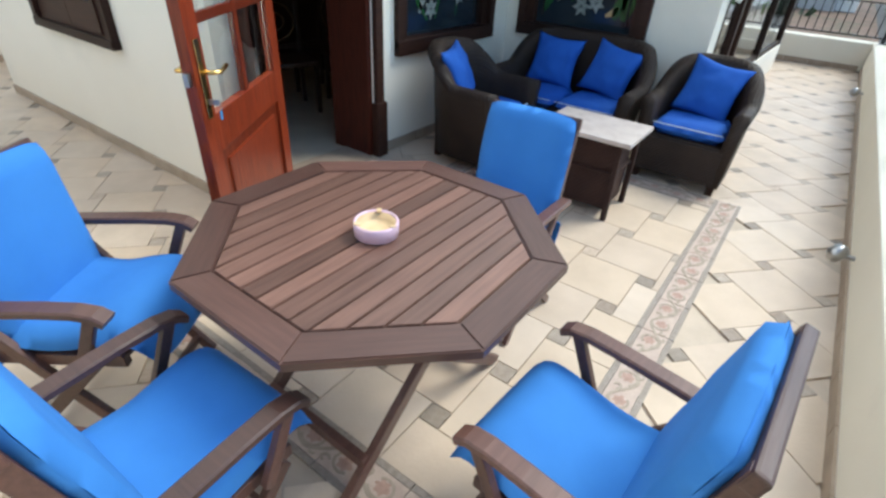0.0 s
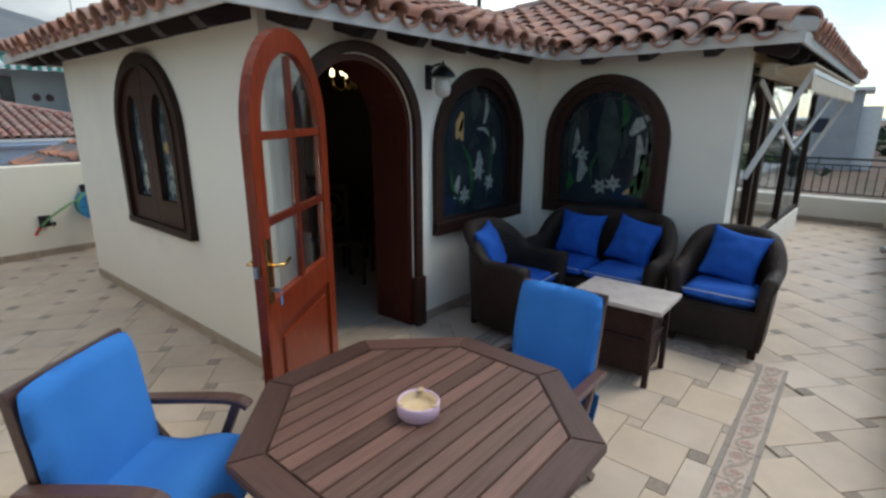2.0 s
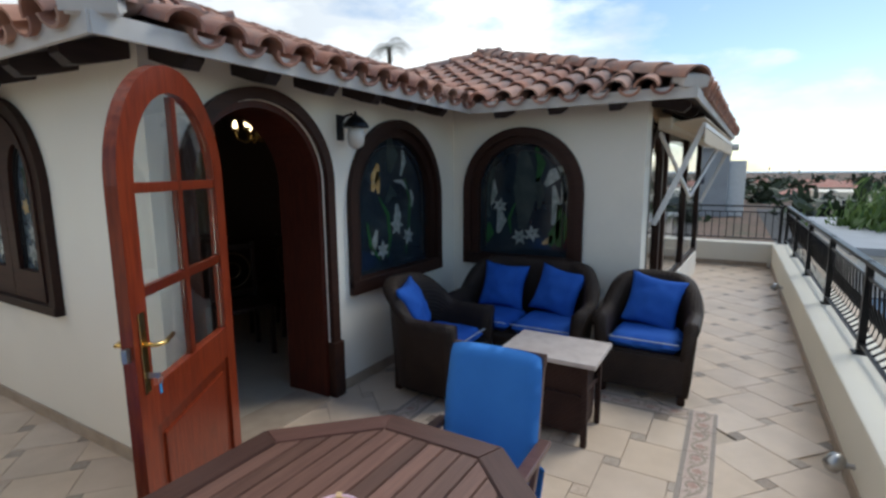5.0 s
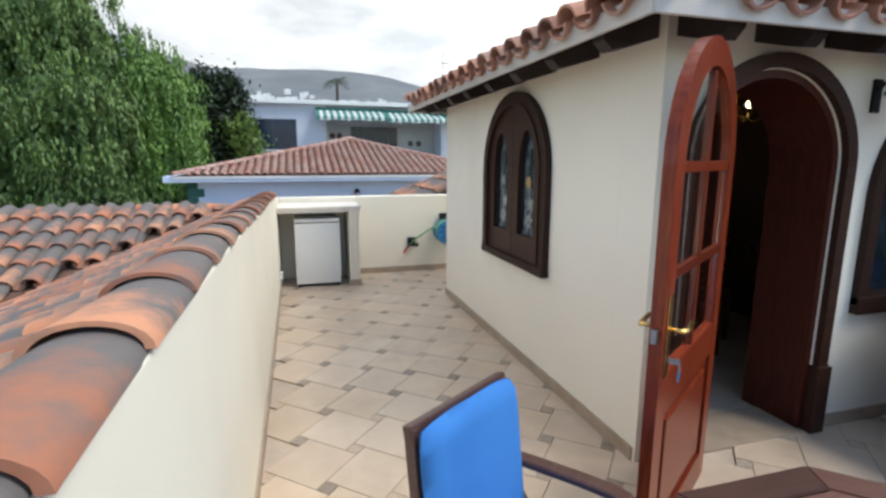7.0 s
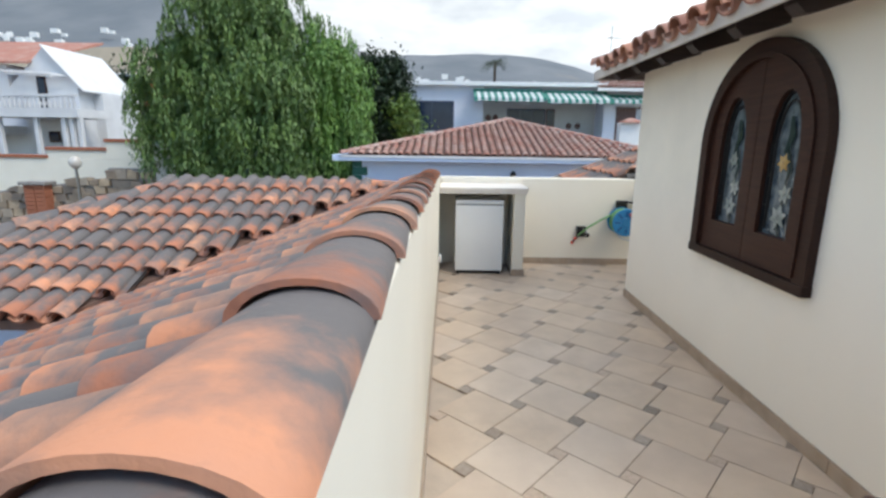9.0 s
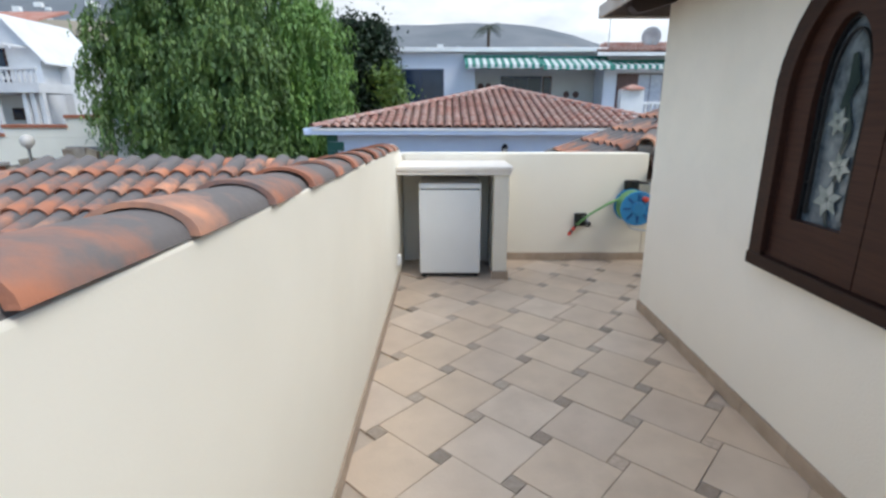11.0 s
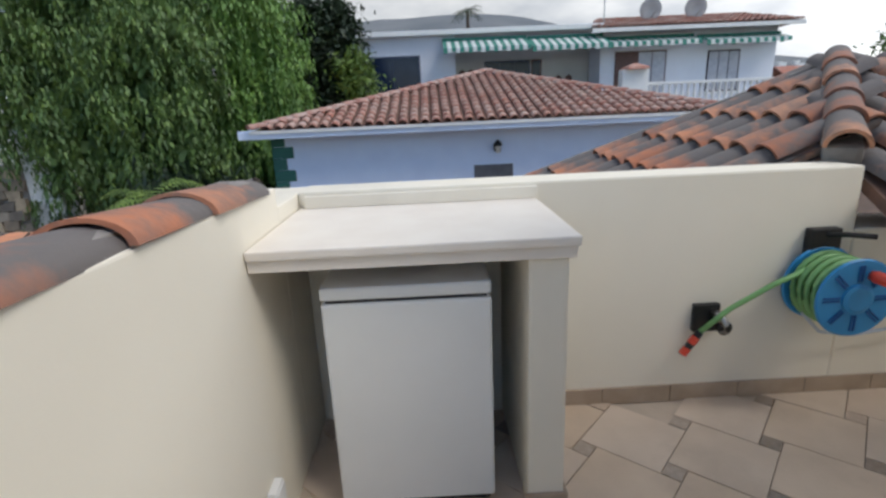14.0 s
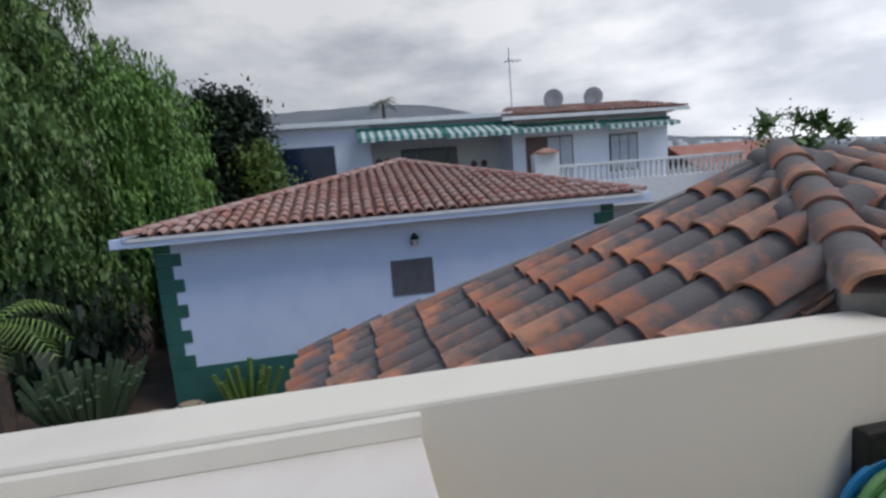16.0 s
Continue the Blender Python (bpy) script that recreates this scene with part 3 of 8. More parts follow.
skirting("baseboard_west", (0, 0.02), (0, 3.58), (-0.014, 0))
skirting("baseboard_south_1", (1.35, 0), (XB - 0.01, 0), (0, -0.014))
skirting("baseboard_wing", (XB, -0.02), (XB, YC), (-0.014, 0))
skirting("baseboard_parapet_west", (PX, -2.6), (PX, 4.28), (0.012, 0))
skirting("baseboard_north", (-0.93, EY), (2.4, EY), (0, -0.014))
skirting("baseboard_parapet_south", (-1.7, PY), (8.6, PY), (0, 0.012))
skirting("baseboard_east", (8.65, PY + 0.05), (8.65, -0.4), (-0.012, 0))

# ---- main roof: slabs, soffit, fascia, rafters ----
K, EO, EZ = 0.36, 0.37, 2.24


def zr(d):
    return EZ + K * d


N2 = 3.95
apex_l, ridge_r = (1.79, 1.79, zr(2.16)), (4.87, 1.79, zr(2.16))
apex_b = (5.7, 0.875, zr(3.075))
main_roof = thing("house_roof", "hipped roof of weathered pale terracotta barrel tiles", "roof", kind="structure")
for pts in (
    [(-EO, -EO, EZ), (apex_l[0], apex_l[1], apex_l[2]), (-EO, N2, EZ)],
    [(-EO, -EO, EZ), (2.71, -EO, EZ), ridge_r, apex_l],
    [(2.71, -EO, EZ), (2.71, -2.2, EZ), apex_b, ridge_r],
    [(2.71, -2.2, EZ), (8.7, -2.42, EZ), apex_b],
    [(8.7, -2.42, EZ), (8.7, N2, EZ), apex_b],
    [(-EO, N2, EZ), apex_l, ridge_r, (5.4, N2, EZ)],
    [(5.4, N2, EZ), ridge_r, apex_b, (8.7, N2, EZ)],
):
    part("roof_deck", roof_slab(pts, 0.06), EAVEWOOD, main_roof)
FASCIA = mat("pale_fascia", (0.62, 0.585, 0.55), (0.52, 0.485, 0.45), 0.7, 5, 60, 0.1)
for p, q in (((-EO, -EO), (-EO, N2)), ((-EO, -EO), (2.71, -EO)), ((2.71, -EO), (2.71, -2.2)), ((2.71, -2.2), (8.7, -2.42)), ((8.7, -2.42), (8.7, N2)), ((-EO, N2), (8.7, N2))):
    part("fascia", bar((*p, EZ - 0.028), (*q, EZ - 0.028), 0.022, 0.085, 0.003), FASCIA, main_roof)


def rafter(x, y, dx, dy):
    """A rafter tail with a shaped nose, from the wall face outwards."""
    bm = bmesh.new()
    prof = [(-0.05, 0.0), (0.30, -0.13), (0.30, -0.17), (0.25, -0.215), (0.18, -0.20), (-0.05, -0.13)]
    s = Vector((-dy, dx, 0)) * 0.045
    sides = [[bm.verts.new(Vector((x, y, 2.342)) + Vector((dx, dy, 0)) * a + Vector((0, 0, b)) + s * k) for a, b in prof] for k in (-1, 1)]
    bm.faces.new(sides[0])
    bm.faces.new(sides[1][::-1])
    for i in range(len(prof)):
        j = (i + 1) % len(prof)
        bm.faces.new((sides[0][j], sides[0][i], sides[1][i], sides[1][j]))
    bmesh.ops.recalc_face_normals(bm, faces=bm.faces)
    part("rafter", bm, EAVEWOOD, main_roof)


for i in range(8):
    rafter(0, 0.10 + i * 0.49, -1, 0)
for i in range(6):
    rafter(0.10 + i * 0.46, 0, 0, -1)
for i in range(3):
    rafter(XB, -0.62 - i * 0.5, -1, 0)
for i in range(10):
    rafter(3.3 + i * 0.55, YC - 0.024 * i, 0, -1)

# ---- lower roof beside the terrace ----
west_roof = thing("lower_roof", "lower terracotta barrel tile roof, orange with grey-black lichen", "roof", kind="structure")
S1, W1 = 0.40, 1.165
WD = S1 * 2.77
part("roof_deck", roof_slab([(-2.15, -4.2, W1 + 0.058), (-2.15, 5.0, W1 - 0.075), (-4.87, 5.0, W1 - 0.075 - S1 * 2.72), (-4.87, -4.2, W1 + 0.058 - S1 * 2.72)], 0.08), ROOFBASE, west_roof)
part("roof_deck", roof_slab([(-4.9, 4.4, 1.05), (-2.45, 4.4, 1.05), (-4.80, 2.05, 0.204), (-7.25, 2.05, 0.204)], 0.08), ROOFBASE, west_roof)
part("roof_deck", roof_slab([(-4.9, 4.4, 1.05), (-2.2, 4.4, 1.05), (-2.2, 6.75, 0.204), (-7.25, 6.75, 0.204)], 0.08), ROOFBASE, west_roof)
part("roof_deck", roof_slab([(-4.9, 4.4, 1.05), (-7.25, 2.05, 0.204), (-7.25, 6.75, 0.204)], 0.08), ROOFBASE, west_roof)
structure("wall_lower_house", box((-6.9, 2.4, -2.6), (-2.151, 6.4, 0.25)), BLUEWHITE)
structure("wall_lower_house_2", box((-4.6, -4.2, -2.6), (-2.152, 2.399, -0.12)), BLUEWHITE)
structure("wall_house_base", box((-2.15, -3.9, -2.6), (11.5, 5.14, -0.251)), WALL)

# ---- neighbour's roof behind the end wall ----
nb_roof = thing("adjoining_roof", "adjoining hipped roof of orange and sooty grey barrel tiles", "roof", kind="structure")
NE, NS = -1.55, 0.455


def znb(x):
    return 0.195 + NS * (x - NE)


NA = (1.45, 6.40, znb(1.45))
NB = (NE, 8.3, znb(NE))
part("roof_deck", roof_slab([(NE, 5.16, znb(NE)), (0.60, 5.16, znb(0.60)), NA, NB], 0.06), ROOFBASE, nb_roof)
part("roof_deck", roof_slab([(0.60, 5.16, 1.10), (0.52, 4.75, 0.93), (6.0, 4.75, 0.93), (6.0, 6.40, NA[2]), NA], 0.06), ROOFBASE, nb_roof)
part("roof_deck", roof_slab([NA, (6.0, 6.40, NA[2]), (6.0, 8.3, 0.5), NB], 0.06), ROOFBASE, nb_roof)
structure("wall_adjoining", box((NE + 0.3, 5.16, -2.6), (5.9, 8.0, 0.12)), WALL)

# ---- ground and distance ----
GZ = -2.3
structure("ground", box((-3000, -3000, GZ - 0.5), (3000, 3000, GZ)), SOIL, "dry reddish garden soil", "ground")
SEA = mat("hazy_sea", (0.20, 0.30, 0.40), (0.24, 0.34, 0.43), 0.25, 0.01, 0.2, 0.2)
structure("water", box((900, -3000, GZ), (3000, 700, GZ + 0.6)), SEA, "hazy grey-blue sea on the horizon", "sea")


def hills():
    bm = bmesh.new()
    rnd = random.Random(5)

    def height(x):
        k = min(max((x - 40) / 420, 0), 1)
        k = k * k * (3 - 2 * k)
        h = (160 + 0.018 * min(abs(x - 100), 900)) * (1 - k) + k * (112 - (x - 250) * 0.10)
        left = min(max((-120 - x) / 420, 0), 1)
        return max(h + 105 * left * left * (3 - 2 * left), 4)

    cols = []
    for i in range(141):
        x = -1900 + i * 26
        top = height(x) + 9 * noise.noise(Vector((x * 0.004, 0, 0))) + 3 * noise.noise(Vector((x * 0.02, 3, 0)))
        col = []
        for j in range(9):
            f = j / 8
            y = 420 + 560 * f
            z = GZ - 1 + (top + 2) * f ** 1.25 + (8 * noise.noise(Vector((x * 0.008, f * 4, 7))) * f * (1 - f) * 4)
            col.append(bm.verts.new((x, y, z)))
        cols.append(col)
    for a, b in zip(cols, cols[1:]):
        for j in range(8):
            bm.faces.new((a[j], b[j], b[j + 1], a[j + 1]))
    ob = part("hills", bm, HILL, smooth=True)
    tagged(ob, "hazy grey-green hillside under low cloud", "hill", "", "structure")
    # a nearer tan shoulder of dry fields
    bm = bmesh.new()
    cols = []
    for i in range(90):
        x = -1250 + i * 13
        k = min(max((-110 - x) / 160, 0), 1)
        top = k * (74 + 0.05 * min(-x - 110, 700)) + 5 * noise.noise(Vector((x * 0.012, 9, 0)))
        cols.append([bm.verts.new((x, 330 + 150 * f, GZ - 1 + (top + 1) * f ** 1.1 + 2.5 * noise.noise(Vector((x * 0.02, f * 6, 2))) * f)) for f in (0, 0.15, 0.3, 0.45, 0.6, 0.75, 0.9, 1.0)])
    for a, b in zip(cols, cols[1:]):
        for j in range(7):
            bm.faces.new((a[j], b[j], b[j + 1], a[j + 1]))
    tan = mat("dry_tan_slope", (0.30, 0.255, 0.19), (0.22, 0.19, 0.15), 1.0, 0.02, 0.3, 0.0, stain=(0.12, 0.125, 0.105), stain_at=(0.52, 0.66))
    tagged(part("hill_shoulder", bm, tan, smooth=True), "dry tan hillside with scattered dark scrub", "hill", "", "structure")
    # white villages on the slope, too far off to count
    bm = bmesh.new()
    for cx, f0, n in ((-60, 0.5, 120), (-330, 0.52, 80), (130, 0.47, 130), (300, 0.42, 90), (500, 0.3, 90), (-600, 0.5, 60)):
        for i in range(n):
            x, f = cx + rnd.gauss(0, 70), f0 + rnd.gauss(0, 0.05)
            y = 420 + 560 * f
            z = GZ + (height(x) + 2) * max(f, 0.02) ** 1.25 + 3
            s = rnd.uniform(3.0, 6.5)
            add_box(bm, (x, y - 14, z), (x + s * 1.6, y - 14 + s, z + s * rnd.uniform(0.8, 1.3)))
    tagged(part("far_village", bm, WHITE), "white far-off villages scattered over the hillside", "village", "", "stuff")


hills()

# ---- windows and the door ----
def petal_flower(bm, u, z, r, d, n=6, ang=0.0):
    for i in range(n):
        a = ang + i * math.tau / n
        pts = [(0.06, 0.0), (0.45, 0.26), (1.0, 0.0), (0.45, -0.26)]
        vs = [bm.verts.new((u + r * (x * math.cos(a) - y * math.sin(a)), d, z + r * (x * math.sin(a) + y * math.cos(a)))) for x, y in pts]
        bm.faces.new(vs)


def blade(bm, pts, w, d):
    """A leaf-like strip through the points (u, z), w wide in the middle."""
    n = len(pts)
    left, right = [], []
    for i, (u, z) in enumerate(pts):
        a, b = pts[max(i - 1, 0)], pts[min(i + 1, n - 1)]
        du, dz = b[0] - a[0], b[1] - a[1]
        k = math.hypot(du, dz) or 1
        h = w * math.sin(math.pi * (i + 0.25) / (n - 0.5)) / 2 + 0.002
        left.append(bm.verts.new((u - dz / k * h, d, z + du / k * h)))
        right.append(bm.verts.new((u + dz / k * h, d, z - du / k * h)))
    for i in range(n - 1):
        bm.faces.new((left[i], left[i + 1], right[i + 1], right[i]))


def extrude_flat(bm, t=0.004):
    r = bmesh.ops.extrude_face_region(bm, geom=bm.faces[:])
    bmesh.ops.translate(bm, vec=(0, -t, 0), verts=[v for v in r["geom"] if isinstance(v, bmesh.types.BMVert)])
    bmesh.ops.recalc_face_normals(bm, faces=bm.faces)
    return bm


def stained_window(name, m, uc, half, z0, zs, flowers, lilies, stems, greens, pales, label):
    """An arched fixed window with a dark timber frame and flowers leaded into dark glass; u along the wall, depth inwards."""
    w = thing(name, label, "window", m, kind="structure")
    part("window_frame", arch_frame(uc, half + 0.05, 0.075, z0 - 0.02, zs, -0.045, 0.10), DARKWOOD, w)
    part("inner_frame", arch_frame(uc, half - 0.02, 0.075, z0 + 0.0, zs, 0.0, 0.12), DARKWOOD, w)
    part("bottom_rail", box((uc - half - 0.05, -0.05, z0 - 0.08), (uc + half + 0.05, 0.10, z0 + 0.03), 0.008), DARKWOOD, w)
    part("pane", arch_plate(uc, half - 0.09, z0 + 0.03, zs, 0.06, 0.068), DARKGLASS, w, "dark blue stained glass pane")
    part("lead_line", arch_frame(uc, half - 0.15, 0.012, z0 + 0.09, zs, 0.045, 0.06), LEAD, w)
    for u, z, r, ang in flowers:
        bm = bmesh.new()
        petal_flower(bm, uc + u, z, r, 0.058, 6, ang)
        part("glass_flower", extrude_flat(bm), PETAL, w, "milky white star-shaped glass flower")
    for mt, rows, lab in ((PETALY, lilies, "amber glass lily"), (PETAL, stems, "milky white glass petal"), (LEAFGL, greens, "green glass leaf"), (PALEGL, pales, "grey-blue glass piece")):
        for pts, wd in rows:
            bm = bmesh.new()
            blade(bm, [(uc + u, z) for u, z in pts], wd, 0.0585)
            part("glass_leaf", extrude_flat(bm, 0.003), mt, w, lab)
    return w


stained_window("window_1", FACE_A, 2.105, 0.615, 0.80, 1.42,
               [(0.22, 1.08, 0.085, 0.2), (-0.16, 1.0, 0.085, 0.5), (0.05, 1.20, 0.10, 0.9)],
               [([(-0.28, 1.50), (-0.24, 1.62), (-0.20, 1.72)], 0.10), ([(-0.20, 1.48), (-0.22, 1.58), (-0.20, 1.66)], 0.07)],
               [([(-0.30, 0.98), (-0.27, 1.08), (-0.24, 1.18)], 0.07), ([(0.12, 1.62), (0.17, 1.75), (0.15, 1.88)], 0.06), ([(0.02, 1.58), (0.14, 1.57), (0.22, 1.50)], 0.035), ([(0.06, 1.14), (0.07, 1.28), (0.05, 1.38)], 0.09), ([(0.28, 1.34), (0.30, 1.42), (0.27, 1.50)], 0.04)],
               [([(-0.1, 0.92), (-0.05, 1.1), (-0.08, 1.3), (-0.2, 1.45)], 0.04), ([(0.18, 0.92), (0.24, 1.2), (0.26, 1.4), (0.18, 1.6)], 0.03), ([(-0.2, 0.92), (-0.32, 1.05), (-0.36, 1.25)], 0.04)],
               [([(-0.05, 1.65), (0.0, 1.8), (-0.04, 1.95)], 0.16), ([(-0.1, 1.4), (-0.02, 1.5), (0.05, 1.45)], 0.10)],
               "arched dark timber window of leaded glass with white flowers")
stained_window("window_2", FACE_B, 0.735, 0.55, 0.82, 1.46,
               [(-0.03, 1.02, 0.085, 0.1), (0.10, 1.06, 0.085, 0.7), (-0.24, 1.32, 0.08, 0.4)],
               [([(0.20, 0.97), (0.27, 1.0), (0.30, 1.05)], 0.06)],
               [([(-0.26, 1.05), (-0.22, 1.18), (-0.25, 1.30)], 0.10), ([(-0.34, 1.32), (-0.30, 1.45), (-0.31, 1.58)], 0.06), ([(0.22, 1.52), (0.30, 1.62), (0.42, 1.70)], 0.12), ([(0.30, 1.15), (0.33, 1.35), (0.30, 1.52)], 0.08), ([(0.38, 1.30), (0.40, 1.42), (0.38, 1.55)], 0.05)],
               [([(0.36, 0.95), (0.40, 1.12), (0.36, 1.35)], 0.15), ([(0.28, 0.95), (0.31, 1.05), (0.36, 1.2)], 0.10), ([(-0.38, 0.95), (-0.34, 1.05), (-0.36, 1.15)], 0.08), ([(0.14, 1.55), (0.18, 1.72), (0.12, 1.88)], 0.08), ([(-0.12, 1.05), (-0.14, 1.2), (-0.08, 1.35)], 0.03)],
               [([(0.0, 1.1), (0.03, 1.5), (0.0, 1.85)], 0.26), ([(0.16, 1.3), (0.18, 1.45), (0.15, 1.6)], 0.07), ([(-0.36, 1.2), (-0.38, 1.45), (-0.30, 1.7)], 0.10), ([(0.42, 1.25), (0.44, 1.45), (0.38, 1.65)], 0.09)],
               "arched dark timber window of leaded glass with lilies and leaves")


def shutter_window():
    """The arched casement with two leaves, each with a tall lancet of leaded glass."""
    w = thing("window_3", "arched dark brown casement window with two leaded lancets", "window", FACE_W, kind="structure")
    uc, half, z0, zs = 1.938, 0.55, 0.85, 1.54
    part("window_frame", arch_frame(uc, half + 0.05, 0.09, z0 - 0.03, zs, -0.05, 0.12), DARKWOOD, w)
    part("frame_bead", arch_frame(uc, half - 0.03, 0.025, z0 + 0.02, zs, -0.062, 0.0), DARKWOOD, w)
    part("window_sill", box((uc - half - 0.055, -0.058, z0 - 0.065), (uc + half + 0.055, 0.10, z0 - 0.005), 0.008), DARKWOOD, w)
    for s in (-1, 1):
        leaf = part("leaf", wall_leaf(uc, half - 0.04, z0, zs, s), DARKWOOD, w)
        c, h2 = uc + s * 0.245, 0.140
        part("pane", arch_plate(c, h2, z0 + 0.19, zs - 0.02, 0.018, 0.024, 0.32), FROST, leaf, "textured pale leaded glass")
        part("lead_line", arch_frame(c, h2, 0.012, z0 + 0.19, zs - 0.02, -0.002, 0.012, rise=0.32), LEAD, leaf)
        part("lead_line", arch_frame(c, h2 - 0.035, 0.008, z0 + 0.225, zs - 0.03, -0.002, 0.010, rise=0.28), LEAD, leaf)
        for k in range(4):
            part("lead_bar", box((c - h2, -0.001, z0 + 0.35 + k * 0.17), (c - h2 + 0.035, 0.008, z0 + 0.357 + k * 0.17)), LEAD, leaf)
            part("lead_bar", box((c + h2 - 0.035, -0.001, z0 + 0.35 + k * 0.17), (c + h2, 0.008, z0 + 0.357 + k * 0.17)), LEAD, leaf)
        for (u, z, r, a), mt in (((0.0, 1.15, 0.075, 0.3), PETAL), ((0.03, 1.28, 0.06, 0.8), PETAL), ((-0.02, 1.45, 0.055, 0.2), PETALY if s > 0 else PETAL)):
            bm = bmesh.new()
            petal_flower(bm, c + u, z, r, 0.008, 6, a)
            part("glass_flower", extrude_flat(bm, 0.003), mt, leaf, "pale glass flower")
        for pts, wd in (([(-0.02, 1.5), (0.02, 1.6), (0.0, 1.7)], 0.05), ([(0.03, 1.02), (-0.01, 1.12), (0.02, 1.25)], 0.02), ([(0.01, 1.3), (0.04, 1.42), (0.0, 1.55)], 0.02)):
            bm = bmesh.new()
            blade(bm, [(c + u, z) for u, z in pts], wd, 0.0085)
            part("glass_leaf", extrude_flat(bm, 0.003), PALEGL, leaf, "grey-blue glass piece")


def wall_leaf(uc, half, z0, zs, s):
    """One timber leaf of the casement, filling half of the arch, with a lancet hole."""
    bm = bmesh.new()
    c, h2, zb, zt = uc + s * 0.245, 0.140, z0 + 0.19, zs - 0.02
    d0, d1 = -0.028, 0.03
    n = 14
    lo, hi = (uc + 0.003, uc + half) if s > 0 else (uc - half, uc - 0.003)

    def top(u):
        return zs + math.sqrt(max(half ** 2 - (u - uc) ** 2, 0))

    def hole(u):
        return zt + 0.32 * math.sqrt(max(1 - ((u - c) / h2) ** 2, 0))

    def prism(poly):
        f, b = [bm.verts.new((u, d0, z)) for u, z in poly], [bm.verts.new((u, d1, z)) for u, z in poly]
        bm.faces.new(f)
        bm.faces.new(b[::-1])
        for i in range(len(poly)):
            j = (i + 1) % len(poly)
            bm.faces.new((f[j], f[i], b[i], b[j]))

    cuts = [lo + (c - h2 - lo) * i / 5 for i in range(5)] + [c - h2 + 2 * h2 * i / n for i in range(n)] + [c + h2 + (hi - c - h2) * i / 5 for i in range(6)]
    for a, b in zip(cuts, cuts[1:]):
        if a >= c - h2 - 1e-6 and b <= c + h2 + 1e-6:
            prism([(a, z0), (b, z0), (b, zb), (a, zb)])
            if top(a) > hole(a) or top(b) > hole(b):
                prism([(a, hole(a)), (b, hole(b)), (b, max(top(b), hole(b) + 0.01)), (a, max(top(a), hole(a) + 0.01))])
        else:
            prism([(a, z0), (b, z0), (b, top(b)), (a, top(a))])
    bmesh.ops.remove_doubles(bm, verts=bm.verts, dist=1e-5)
    bmesh.ops.recalc_face_normals(bm, faces=bm.faces)
    return bm


shutter_window()

# the doorway: deep timber lining and the open glazed leaf
door = thing("door_1", "open arched red-varnished door with six glass panes", "door", kind="structure")
DC, DH, DS = 0.705, 0.52, 1.58
part("door_frame", arch_frame(DC, DH + 0.055, 0.07, 0.0, DS, -0.04, 0.012), DARKWOOD, door)
part("door_lining", arch_frame(DC, DH - 0.0, 0.06, 0.0, DS, 0.012, 0.40), REVEAL, door, "dark red timber lining")
part("plinth_block", box((DC + DH - 0.03, -0.055, 0.0), (DC + DH + 0.075, 0.01, 0.42), 0.006), DARKWOOD, door)
part("plinth_block", box((DC - DH - 0.075, -0.055, 0.0), (DC - DH + 0.03, 0.01, 0.42), 0.006), DARKWOOD, door)
part("threshold", box((DC - DH + 0.06, -0.03, -0.01), (DC + DH - 0.06, 0.30, 0.012), 0.004), SKIRT, door)


